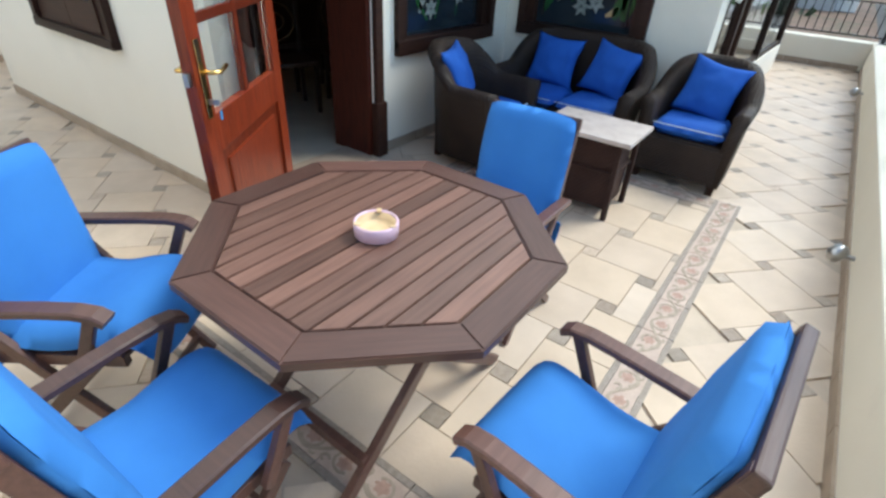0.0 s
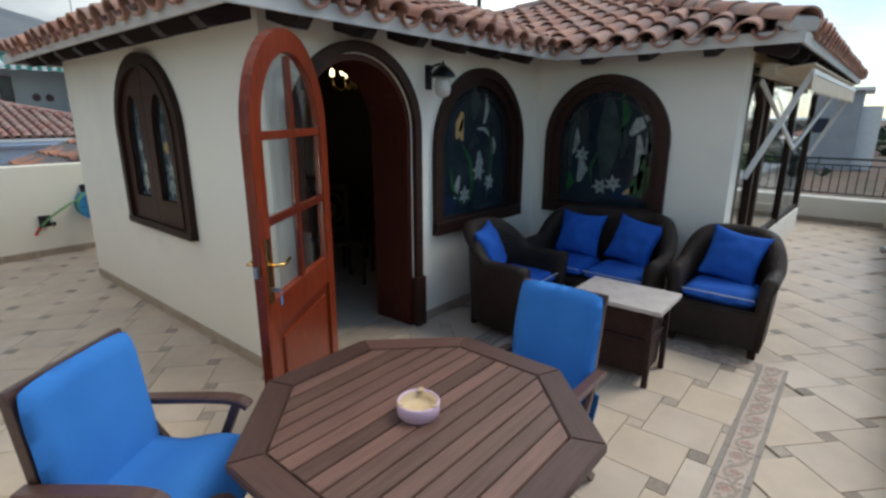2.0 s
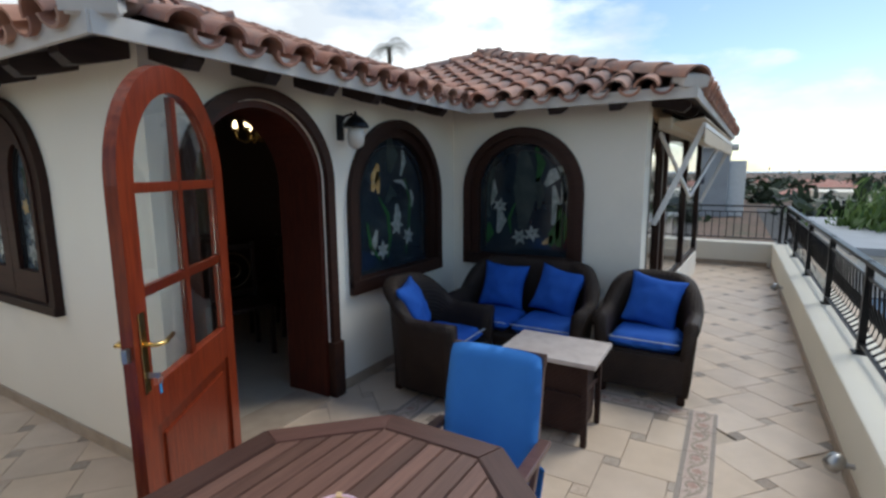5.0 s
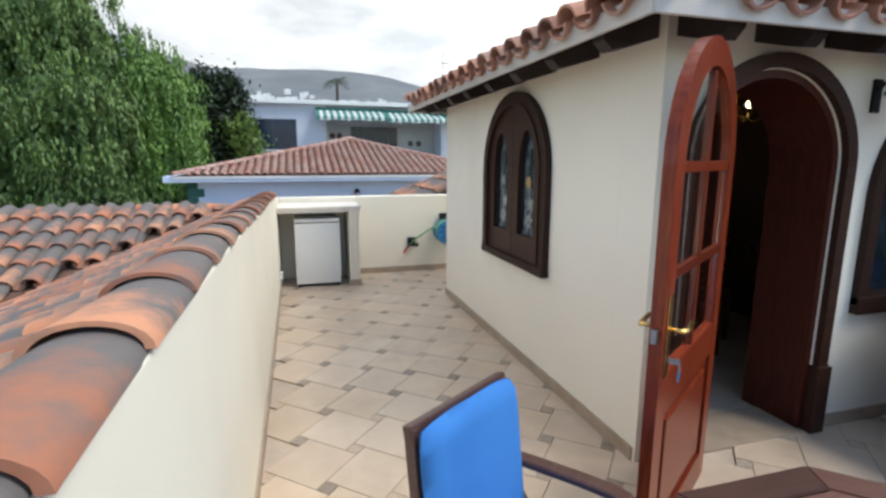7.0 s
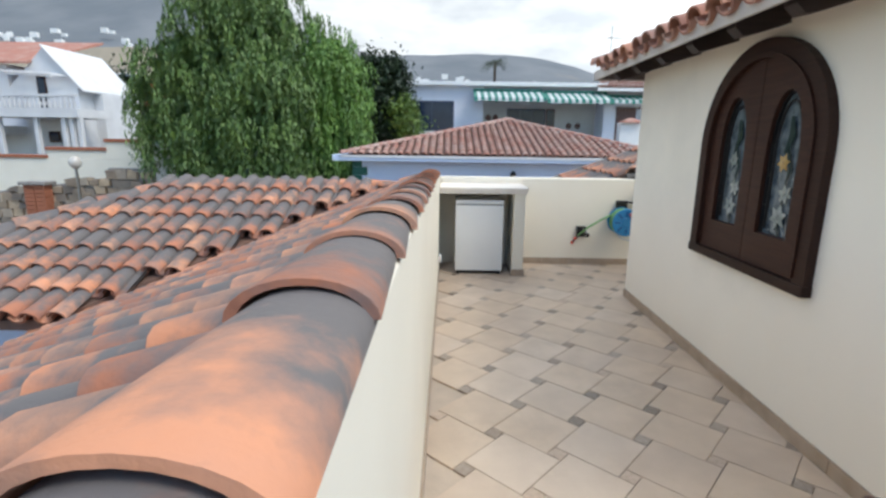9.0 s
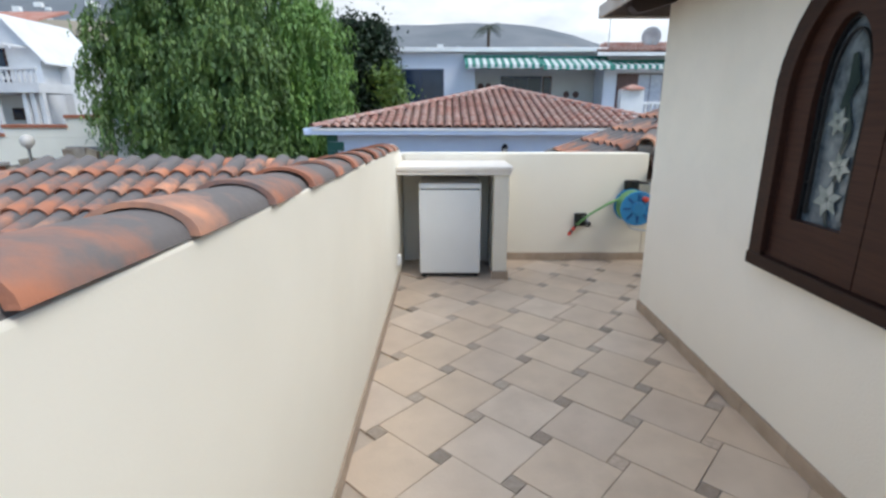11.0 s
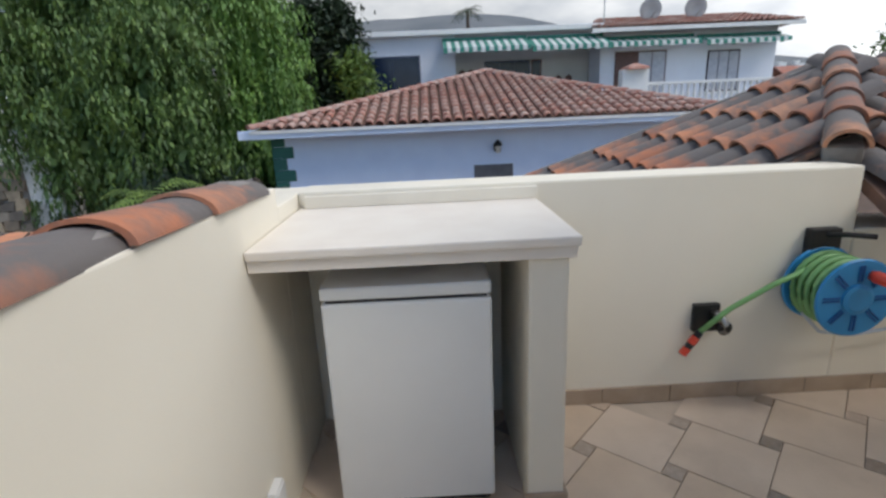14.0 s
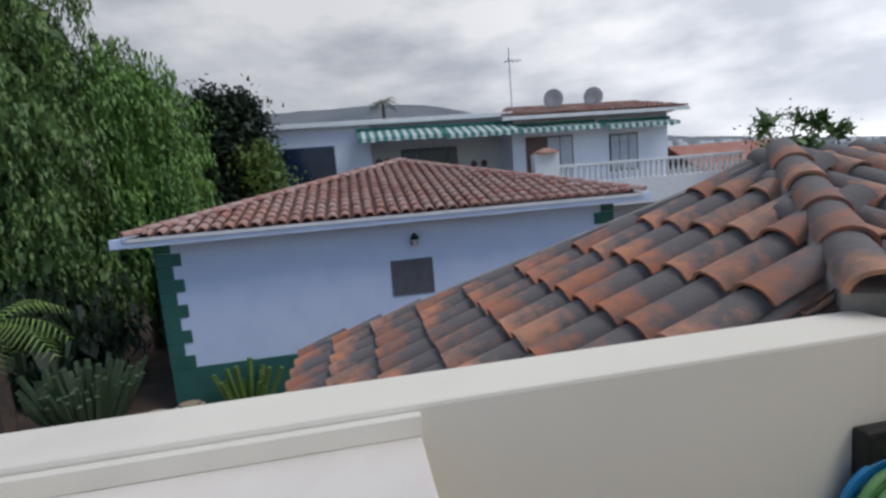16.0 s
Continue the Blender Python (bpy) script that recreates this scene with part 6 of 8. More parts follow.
# ---- apartment block behind ----
def block():
    b = thing("apartment_building", "white two-storey apartment block with striped awnings and balustrade", "building", pose(0, 0, 0))
    Y = 26.0
    BLOCKW = mat("cool_white_render", (0.66, 0.68, 0.74), (0.60, 0.62, 0.68), 0.85, 0.8, 30, 0.05)
    part("wall", box((-6.6, Y, GZ), (-0.05, 36, 4.42)), BLOCKW, b)
    # set-back bay: the recess's shade is put into this darker render colour
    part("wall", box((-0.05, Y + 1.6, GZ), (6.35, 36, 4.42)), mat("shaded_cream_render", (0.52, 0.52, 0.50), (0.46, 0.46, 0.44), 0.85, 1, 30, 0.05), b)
    part("wall", box((6.35, Y, GZ), (14.2, 36, 4.30)), BLOCKW, b)
    part("floor_slab", box((-0.05, Y, GZ), (6.349, Y + 1.6, 1.15)), BLOCKW, b)
    rf = part("roof", box((-6.8, Y - 0.35, 4.421), (6.34, 36, 4.62), 0.02), WHITE, b, "flat white roof edge")
    up = part("upper_roof", roof_slab([(5.75, Y - 0.7, 4.36), (14.9, Y - 0.7, 4.36), (13.7, Y + 2.0, 5.05), (6.7, Y + 2.0, 5.05)], 0.05), ROOFBASE, b, "dark red tiled roof edge")
    part("upper_roof_side", roof_slab([(14.9, Y - 0.7, 4.36), (14.9, 35, 4.36), (13.7, Y + 2.0, 5.05)], 0.05), ROOFBASE, up)
    REDT = bpy.data.materials["red_roof_tile"]
    roof_plane(up, (5.75, Y - 0.72, 4.37), (1, 0, 0), (0, 2.7, 0.69), [(0, 0), (9.15, 0), (7.95, 2.78), (0.95, 2.78)], REDT, REDT, None, 0, w=0.26, row=0.36, hollow=False, seed=44)
    part("eaves_board", box((5.75, Y - 0.72, 4.20), (14.9, Y - 0.66, 4.36)), WHITE, b)
    navy = mat("navy_shutter", (0.018, 0.035, 0.085), (0.014, 0.028, 0.07), 0.35, 3, 40, 0.05)
    brown = mat("brown_shutter", (0.10, 0.045, 0.035), None, 0.5)

    def win(x0, x1, z0, z1, y, pane, frame, bars=1):
        w = part("window", box((x0, y - 0.03, z0), (x1, y + 0.03, z1)), frame, b)
        k = (x1 - x0 - 0.08) / (bars + 1)
        for i in range(bars + 1):
            part("pane", box((x0 + 0.06 + i * k, y - 0.045, z0 + 0.06), (x0 + 0.02 + (i + 1) * k, y - 0.031, z1 - 0.06)), pane, w)
        part("window_sill", box((x0 - 0.06, y - 0.12, z0 - 0.07), (x1 + 0.06, y - 0.031, z0 - 0.001), 0.01), WHITE, w)

    curtain = mat("pale_curtain", (0.45, 0.46, 0.50), (0.36, 0.37, 0.42), 0.8, 6, 60, 0.2)
    win(-3.95, -1.6, 2.08, 3.66, Y, DARKPANE, navy, 1)
    win(1.4, 3.55, 1.2, 3.42, Y + 1.6, DARKPANE, navy, 2)
    win(3.6, 4.1, 1.2, 3.42, Y + 1.6, DARKPANE, brown, 0)
    win(7.0, 8.0, 1.0, 3.45, Y, brown, brown, 1)
    win(8.0, 9.3, 1.0, 3.45, Y, curtain, brown, 1)
    win(11.15, 12.6, 1.6, 3.35, Y, curtain, DARKWOOD, 2)
    stripes = [mat("green_awning_stripe", (0.05, 0.22, 0.17), None, 0.8), mat("white_awning_stripe", (0.66, 0.68, 0.66), None, 0.8)]
    for x0, x1, z1, z0, out in ((-0.6, 3.05, 4.20, 3.62, 1.3), (3.1, 6.4, 4.16, 3.56, 1.3), (6.45, 10.4, 3.98, 3.60, 0.9), (10.6, 14.25, 3.92, 3.55, 0.9)):
        aw = thing("awning", "green and white striped fabric awning over the balcony", "awning", pose(0, 0, 0), "striped awnings")
        n = round((x1 - x0) / 0.17)
        w = (x1 - x0) / n
        for i in range(n):
            bm = bmesh.new()
            xa, xb = x0 + i * w, x0 + (i + 1) * w - 0.002
            pts = [(Y - 0.02, z1), (Y - out, z0 + 0.16), (Y - out - 0.02, z0 - 0.06 + 0.03 * (i % 3)), (Y - out - 0.005, z0 - 0.06 + 0.03 * (i % 3)), (Y - out + 0.02, z0 + 0.145), (Y - 0.02, z1 - 0.02)]
            s0, s1 = [bm.verts.new((xa, y, z)) for y, z in pts], [bm.verts.new((xb, y, z)) for y, z in pts]
            for k in range(len(pts)):
                q = (k + 1) % len(pts)
                bm.faces.new((s0[k], s0[q], s1[q], s1[k]))
            bm.faces.new(s0[::-1])
            bm.faces.new(s1)
            part("stripe", bm, stripes[i % 2], aw)
        part("box", bar((x0, Y - 0.08, z1 + 0.03), (x1, Y - 0.08, z1 + 0.03), 0.14, 0.12, 0.01), stripes[0], aw)
    balc = part("balcony", box((6.4, Y - 2.6, 0.15), (16.2, Y - 0.001, 1.25), 0.02), WHITE, b, "white balcony front")
    part("balcony_rail", box((7.4, Y - 2.62, 1.92), (16.2, Y - 2.42, 2.04), 0.015), WHITE, balc)
    shape = mesh_of("baluster", lathe([(0.07, 0), (0.07, 0.06), (0.045, 0.10), (0.085, 0.25), (0.04, 0.48), (0.06, 0.58), (0.07, 0.62), (0.07, 0.68)], 8), WHITE, True)
    for i in range(34):
        o = new("baluster", shape)
        o.parent = balc
        o.matrix_basis = pose(7.6 + i * 0.255, Y - 2.52, 1.245)
    part("balcony_pier", box((6.35, Y - 2.75, 0.1), (7.4, Y - 2.3, 2.55), 0.02), WHITE, balc)
    part("pier_cap", lathe([(0.62, 0), (0.55, 0.09), (0.2, 0.2), (0.05, 0.24)], 4), REDT, balc, "red tiled pier cap", m=pose(6.9, Y - 2.55, 2.55, 0, 0, 45))
    for x in (8.9, 10.95):
        d = thing("satellite_dish", "grey satellite dish standing on the block's roof", "dish", pose(x, Y + 1.0, 4.78), "roof dishes")
        part("mast", bar((0, 0.3, -0.05), (0, 0.3, 0.6), 0.06, 0.06), STEEL, d)
        part("reflector", lathe([(0.02, 0.0), (0.25, 0.03), (0.46, 0.09), (0.475, 0.08), (0.26, 0.015), (0.02, -0.02)], 24), mat("dish_grey", (0.46, 0.46, 0.46), (0.40, 0.40, 0.40), 0.6, 4, 40, 0.05) if x < 9 else bpy.data.materials["dish_grey"], d, smooth=True, m=pose(0, 0.05, 0.5, 98, 0, -12))
        part("feed_arm", bar((0, -0.05, 0.15), (0, -0.5, 0.35), 0.03, 0.03), STEEL, d)
    an = thing("aerial", "thin metal television aerial on the roof", "aerial", pose(6.55, Y + 0.3, 4.62))
    part("mast", bar((0, 0, 0), (0, 0, 2.9), 0.04, 0.04), STEEL, an)
    for i in range(4):
        part("element", bar((-0.15 + i * 0.2, -0.35 + i * 0.05, 2.32), (-0.15 + i * 0.2, 0.35 - i * 0.05, 2.32), 0.025, 0.025), STEEL, an)
    part("boom", bar((-0.2, 0, 2.32), (0.6, 0, 2.32), 0.03, 0.03), STEEL, an)
    for x in (0.35, 0.75, 4.9, 5.4):
        p = thing("wall_ornament", "small dark ornament hung on the recessed balcony wall", "ornament", pose(x, Y + 1.6, 2.9 if x < 1 else 2.5))
        part("plate", lathe([(0.02, 0), (0.16, 0.02), (0.17, 0.03), (0.02, 0.035)], 14), brown, p, m=pose(0, 0, 0, 90))
        part("hook", bar((0, -0.02, 0.17), (0, -0.02, 0.22), 0.02, 0.02), IRON, p)


block()


# ---- trees and plants ----
def leaf_cloud(bm, centre, radii, n, size, rng, droop=0.0, inner=0.22):
    """Leaf sprays gathered in tufts over an uneven blob, with coarser ones filling its depth; droop lengthens them downwards."""
    c = Vector(centre)
    deep = int(n * inner)
    tuft, spread = None, size * 2.1
    for i in range(n + deep):
        fill = i >= n
        if fill or i % 26 == 0:
            d = Vector((rng.gauss(0, 1), rng.gauss(0, 1), rng.gauss(0, 1))).normalized()
            bump = 0.88 + 0.48 * noise.noise(d * 2.4 + c * 0.3) + 0.42 * noise.noise(d * 5.0 + c)
            r = bump * (rng.uniform(0.25, 0.82) if fill else rng.uniform(0.70, 1.04))
            tuft = c + Vector((d.x * radii[0], d.y * radii[1], d.z * radii[2])) * r
        p = tuft if fill else tuft + Vector((rng.gauss(0, 1), rng.gauss(0, 1), rng.gauss(0, 0.9))) * spread
        s = size * rng.uniform(0.6, 1.4) * (3.0 if fill else 1.0)
        a = Vector((rng.gauss(0, 1), rng.gauss(0, 1), rng.gauss(0, 0.5))).normalized() * s * (0.8 if fill else 0.5 if droop else 0.8)
        up = Vector((rng.gauss(0, 0.45), rng.gauss(0, 0.45), -1.0)).normalized() * s * (1.0 + droop * (0.3 if fill else 1.0)) if droop else Vector((rng.gauss(0, 1), rng.gauss(0, 1), rng.gauss(0, 1))).normalized() * s
        v = [bm.verts.new(p - a * 0.5), bm.verts.new(p + a * 0.5), bm.verts.new(p + a * 0.35 + up), bm.verts.new(p - a * 0.1 + up * 1.25)]
        bm.faces.new(v)


def hanging_crown(bm, centre, radii, n, size, rng):
    """Clumps of long hanging sprays over an uneven blob, with gaps between the clumps and coarse leaves deep inside."""
    c = Vector(centre)
    per = 15
    for k in range(n // (per * 7)):
        d = Vector((rng.gauss(0, 1), rng.gauss(0, 1), rng.gauss(0.15, 1))).normalized()
        bump = 0.86 + 0.40 * noise.noise(d * 2.2 + c * 0.3) + 0.34 * noise.noise(d * 4.6 + c)
        hub = c + Vector((d.x * radii[0], d.y * radii[1], d.z * radii[2])) * bump * rng.uniform(0.62, 1.03)
        out = Vector((d.x, d.y, 0)) * 0.35
        for q in range(7):
            p = hub + Vector((rng.gauss(0, 0.17), rng.gauss(0, 0.17), rng.gauss(0, 0.12)))
            fall = rng.uniform(0.5, 1.25)
            lean = out + Vector((rng.gauss(0, 0.16), rng.gauss(0, 0.16), 0))
            for i in range(per):
                f = i / per
                at = p + lean * f * fall * (1 - 0.5 * f) + Vector((rng.gauss(0, 0.035), rng.gauss(0, 0.035), -fall * f ** 1.25))
                a = rng.uniform(0, math.tau)
                side = Vector((math.cos(a), math.sin(a), 0)) * size * 0.36
                tip = Vector((math.cos(a + 1.6) * 0.5, math.sin(a + 1.6) * 0.5, -1.0)) * size * rng.uniform(1.0, 1.9)
                bm.faces.new((bm.verts.new(at - side), bm.verts.new(at + side), bm.verts.new(at + tip + side * 0.3), bm.verts.new(at + tip - side * 0.3)))
    for k in range(n // 9):
        d = Vector((rng.gauss(0, 1), rng.gauss(0, 1), rng.gauss(0, 1))).normalized()
        at = c + Vector((d.x * radii[0], d.y * radii[1], d.z * radii[2])) * rng.uniform(0.15, 0.66)
        a = rng.uniform(0, math.tau)
        side = Vector((math.cos(a), math.sin(a), 0.1)) * size * 1.5
        down = Vector((rng.gauss(0, 0.3), rng.gauss(0, 0.3), -1)) * size * 3.2
        bm.faces.new((bm.verts.new(at - side), bm.verts.new(at + side), bm.verts.new(at + down + side * 0.4), bm.verts.new(at + down - side * 0.4)))


def trunk_bm(line, radii):
    bm = bmesh.new()
    rings = []
    for (x, y, z), r in zip(line, radii):
        rings.append([bm.verts.new((x + r * math.cos(k * math.tau / 9) * (1 + 0.12 * math.sin(k * 3)), y + r * math.sin(k * math.tau / 9), z)) for k in range(9)])
    for a, b in zip(rings, rings[1:]):
        for k in range(9):
            bm.faces.new((a[k], a[(k + 1) % 9], b[(k + 1) % 9], b[k]))
    bm.faces.new(rings[-1])
    bmesh.ops.recalc_face_normals(bm, faces=bm.faces)
    return bm


def tree(name, label, at, line, radii, limbs, blobs, leaf, size, droop, seed):
    rng = random.Random(seed)
    t = thing(name, label, "tree", pose(*at))
    tr = part("trunk", trunk_bm(line, radii), BARK, t, smooth=True)
    for pts, r in limbs:
        part("limb", sweep(pts, ring(r, 7)), BARK, tr, smooth=True)
    bm = bmesh.new()
    for c, rad, n in blobs:
        if droop >= 0.35 and size < 0.1:
            hanging_crown(bm, c, rad, n, size, rng)
        else:
            leaf_cloud(bm, c, rad, n, size, rng, droop)
    part("crown", bm, leaf, t)
    return t


tree("pepper_tree", "large spreading green pepper tree with drooping foliage", (-8.7, 18.2, GZ), [(0, 0, 0), (0.1, 0, 1.5), (-0.1, 0.1, 3.0), (0.1, 0, 5.0), (-0.3, 0, 6.6)], [0.55, 0.42, 0.36, 0.25, 0.1],
     [([(0, 0, 2.6), (0.6, -0.5, 4.0), (1.0, -0.9, 5.2)], 0.14), ([(0, 0, 2.8), (-1.3, 0.3, 4.4), (-2.5, 0.3, 5.6)], 0.14), ([(0, 0, 4), (0.2, -0.7, 5.2), (0.4, -1.2, 6.2)], 0.11)],
     [((-0.6, 0, 8.2), (2.3, 2.4, 2.3), 15750), ((-2.9, 0, 6.2), (1.9, 2.2, 2.4), 12750), ((-2.2, -0.8, 3.6), (2.2, 1.9, 2.4), 12000), ((0.2, -1.3, 5.2), (2.0, 1.9, 2.8), 15000), ((0.4, -1.2, 2.6), (2.2, 1.7, 1.9), 9750), ((-3.6, -0.4, 4.4), (1.2, 1.3, 1.7), 3750)],
     LEAF, 0.088, 0.45, 51)
tree("pepper_tree", "sunlit green rounded pepper tree beside the larger one", (-6.7, 18.8, GZ), [(0, 0, 0), (0.1, 0, 2), (0, 0.1, 4.5), (0.1, 0, 6)], [0.3, 0.24, 0.17, 0.06], [([(0, 0, 3), (0.8, -0.3, 4.4), (1.3, -0.4, 5.4)], 0.08)],
     [((0.15, 0, 6.6), (1.3, 1.5, 1.6), 12000), ((0.45, -0.2, 4.9), (1.3, 1.5, 2.0), 13500), ((0.1, -0.4, 3.0), (1.4, 1.5, 1.9), 10500)], LEAFSUNLIT, 0.082, 0.35, 57)
tree("conifer", "dense dark green conifer beside the block", (-4.95, 21.8, GZ), [(0, 0, 0), (0, 0, 3), (0, 0, 6.2)], [0.22, 0.16, 0.05], [],
     [((-0.45, 0, 6.7), (0.55, 0.7, 0.9), 2000), ((0.4, 0, 6.5), (0.7, 0.8, 1.0), 2600), ((0.1, 0, 5.2), (1.25, 1.0, 1.4), 5000), ((0, 0, 3.8), (1.1, 1.0, 1.3), 3600), ((-0.3, 0, 2.4), (1.0, 0.9, 1.3), 2400)], LEAFDARK, 0.13, 0.0, 52)
tree("shrub", "light green leafy shrub below the conifer", (-3.9, 21.0, GZ), [(0, 0, 0), (0, 0, 1.5), (0.05, 0, 3.6)], [0.12, 0.09, 0.04], [],
     [((0.1, 0, 4.9), (0.75, 0.7, 0.8), 900), ((0.3, 0, 3.9), (0.8, 0.7, 0.8), 800)], LEAFLIGHT, 0.10, 0.0, 53)
tree("acacia", "sparse feathery green tree top beyond the roofs", (17.0, 22.0, GZ), [(0, 0, 0), (0.1, 0, 2.4), (0.0, 0, 4.0)], [0.25, 0.2, 0.1],
     [([(0, 0, 3.6), (1.0, 0, 4.8), (2.0, 0.2, 5.7)], 0.035), ([(0, 0, 3.6), (-0.9, 0, 4.9), (-1.5, 0, 6.0)], 0.035), ([(0, 0, 3.8), (0.3, 0, 5.0), (0.5, 0, 5.9)], 0.03), ([(0, 0, 3.6), (1.6, 0, 4.4), (2.7, 0, 5.0)], 0.03)],
     [((0, 0, 4.1), (1.7, 1.3, 0.8), 1100), ((-1.1, 0, 5.3), (0.5, 0.5, 0.45), 160), ((0.45, 0, 5.4), (0.4, 0.4, 0.4), 120), ((1.5, 0, 5.2), (0.5, 0.4, 0.4), 150), ((2.4, 0, 4.8), (0.5, 0.4, 0.3), 130)], LEAF, 0.12, 0.0, 54)
for (x, y, z, r, n, sd) in ((-11.5, 27, GZ, 3.0, 2200, 61), (-15.5, 28, GZ, 2.4, 1500, 62), (-7.5, 15.6, GZ, 1.3, 1400, 63)):
    tree("shrub", "dark green garden bush under the trees", (x, y, z), [(0, 0, 0), (0, 0, 1.0), (0, 0, r)], [0.15, 0.1, 0.04], [], [((0, 0, r * 0.95), (r, r, r * 0.95), n)], LEAF if y > 20 else LEAFDARK, 0.17, 0.4, sd)

tree("garden_tree", "dark green garden tree beside the villa", (-23.6, 32.5, GZ + 1.6), [(0, 0, 0), (0.05, 0, 2.5), (0, 0, 5.2)], [0.2, 0.15, 0.06], [], [((0, 0, 5.0), (1.5, 1.5, 1.6), 1500), ((0.9, 0, 3.6), (1.5, 1.4, 1.3), 1200)], LEAFDARK, 0.2, 0.0, 66)


def palm(at, height, spread, n, label, mt, seed, droop=0.9):
    rng = random.Random(seed)
    p = thing("palm", label, "palm", pose(*at))
    part("trunk", trunk_bm([(0, 0, 0), (0.02, 0, height * 0.5), (0, 0, height)], [0.16, 0.12, 0.11]), BARK, p)
    for i in range(n):
        a = i * math.tau / n + rng.uniform(-0.2, 0.2)
        el = rng.uniform(0.2, 1.0)
        bm = bmesh.new()
        rib = []
        for k in range(9):
            f = k / 8
            rr = spread * f * math.cos(el * 0.6)
            rib.append(Vector((rr * math.cos(a), rr * math.sin(a), height + spread * (el * f - droop * f * f))))
        for k in range(1, 9):
            d = (rib[k] - rib[k - 1]).normalized()
            s = d.cross(Vector((0, 0, 1))).normalized()
            for sg in (-1, 1):
                for q in (0.0, 0.5):
                    b0 = rib[k - 1].lerp(rib[k], q)
                    w = spread * 0.30 * math.sin(math.pi * (k + q) / 9.6)
                    tip = b0 + s * sg * w + d * w * 0.5 + Vector((0, 0, -w * 0.35))
                    bm.faces.new((bm.verts.new(b0), bm.verts.new(b0 + d * spread * 0.03), bm.verts.new(tip)))
        part("frond", bm, mt, p)


palm((-6.75, 12.4, GZ), 2.25, 1.3, 12, "low palm with bright green arching fronds in the garden", LEAFLIGHT, 71)
palm((1.7, 40.0, GZ), 10.0, 1.35, 16, "distant palm crown showing above the block roof", LEAFDARK, 72)
palm((21.3, 14.0, GZ), 10.6, 1.5, 12, "palm crown showing behind the house roof", LEAFDARK, 73)


def cactus_bush(at, n, h, seed, mt, label):
    rng = random.Random(seed)
    c = thing("cactus", label, "plant", pose(*at))
    for i in range(n):
        a, e = rng.uniform(0, math.tau), rng.uniform(0.05, 0.65)
        l = h * rng.uniform(0.55, 1.0)
        d = Vector((math.cos(a) * e, math.sin(a) * e, 1)).normalized()
        p0 = Vector((math.cos(a) * h * 0.6 * e, math.sin(a) * h * 0.6 * e, 0))
        pts = [p0 + d * l * k / 4 + Vector((0, 0, 0.05 * (k / 4) ** 2)) for k in range(5)]
        part("stem", sweep(pts, [(0.042 * math.cos(q * math.tau / 8) * (1.25 if q % 2 else 0.85), 0.042 * math.sin(q * math.tau / 8) * (1.25 if q % 2 else 0.85)) for q in range(8)]), mt, c)


cactus_bush((-6.2, 13.5, GZ), 90, 1.25, 81, CACTUS, "clump of upright grey-green cactus stems in the garden")
cactus_bush((-3.35, 13.3, GZ), 18, 0.95, 82, LEAFLIGHT, "bright green succulent bush beside the tiled roof")
curb = structure("garden_wall", box((-10, 12.45, GZ), (-3.6, 12.6, GZ + 0.25), 0.02), DARK, "low dark garden wall", "wall")
for k, (x, y) in enumerate(((-4.4, 13.4), (-4.0, 13.1), (-4.9, 13.2))):
    tagged(part("boulder", slab_xy([(x + 0.25 * math.cos(i * math.tau / 9) * (1 + 0.2 * math.sin(i * 2 + k)), y + 0.2 * math.sin(i * math.tau / 9)) for i in range(9)], GZ - 0.05, GZ + 0.28, 0.06), RUBBLE), "rough brown garden stone on the soil", "stone", "garden stones")


# ---- villa, boundary walls and street to the west ----
VILLAW = mat("villa_white_render", (0.66, 0.66, 0.67), (0.58, 0.58, 0.59), 0.8, 1.2, 40, 0.05)


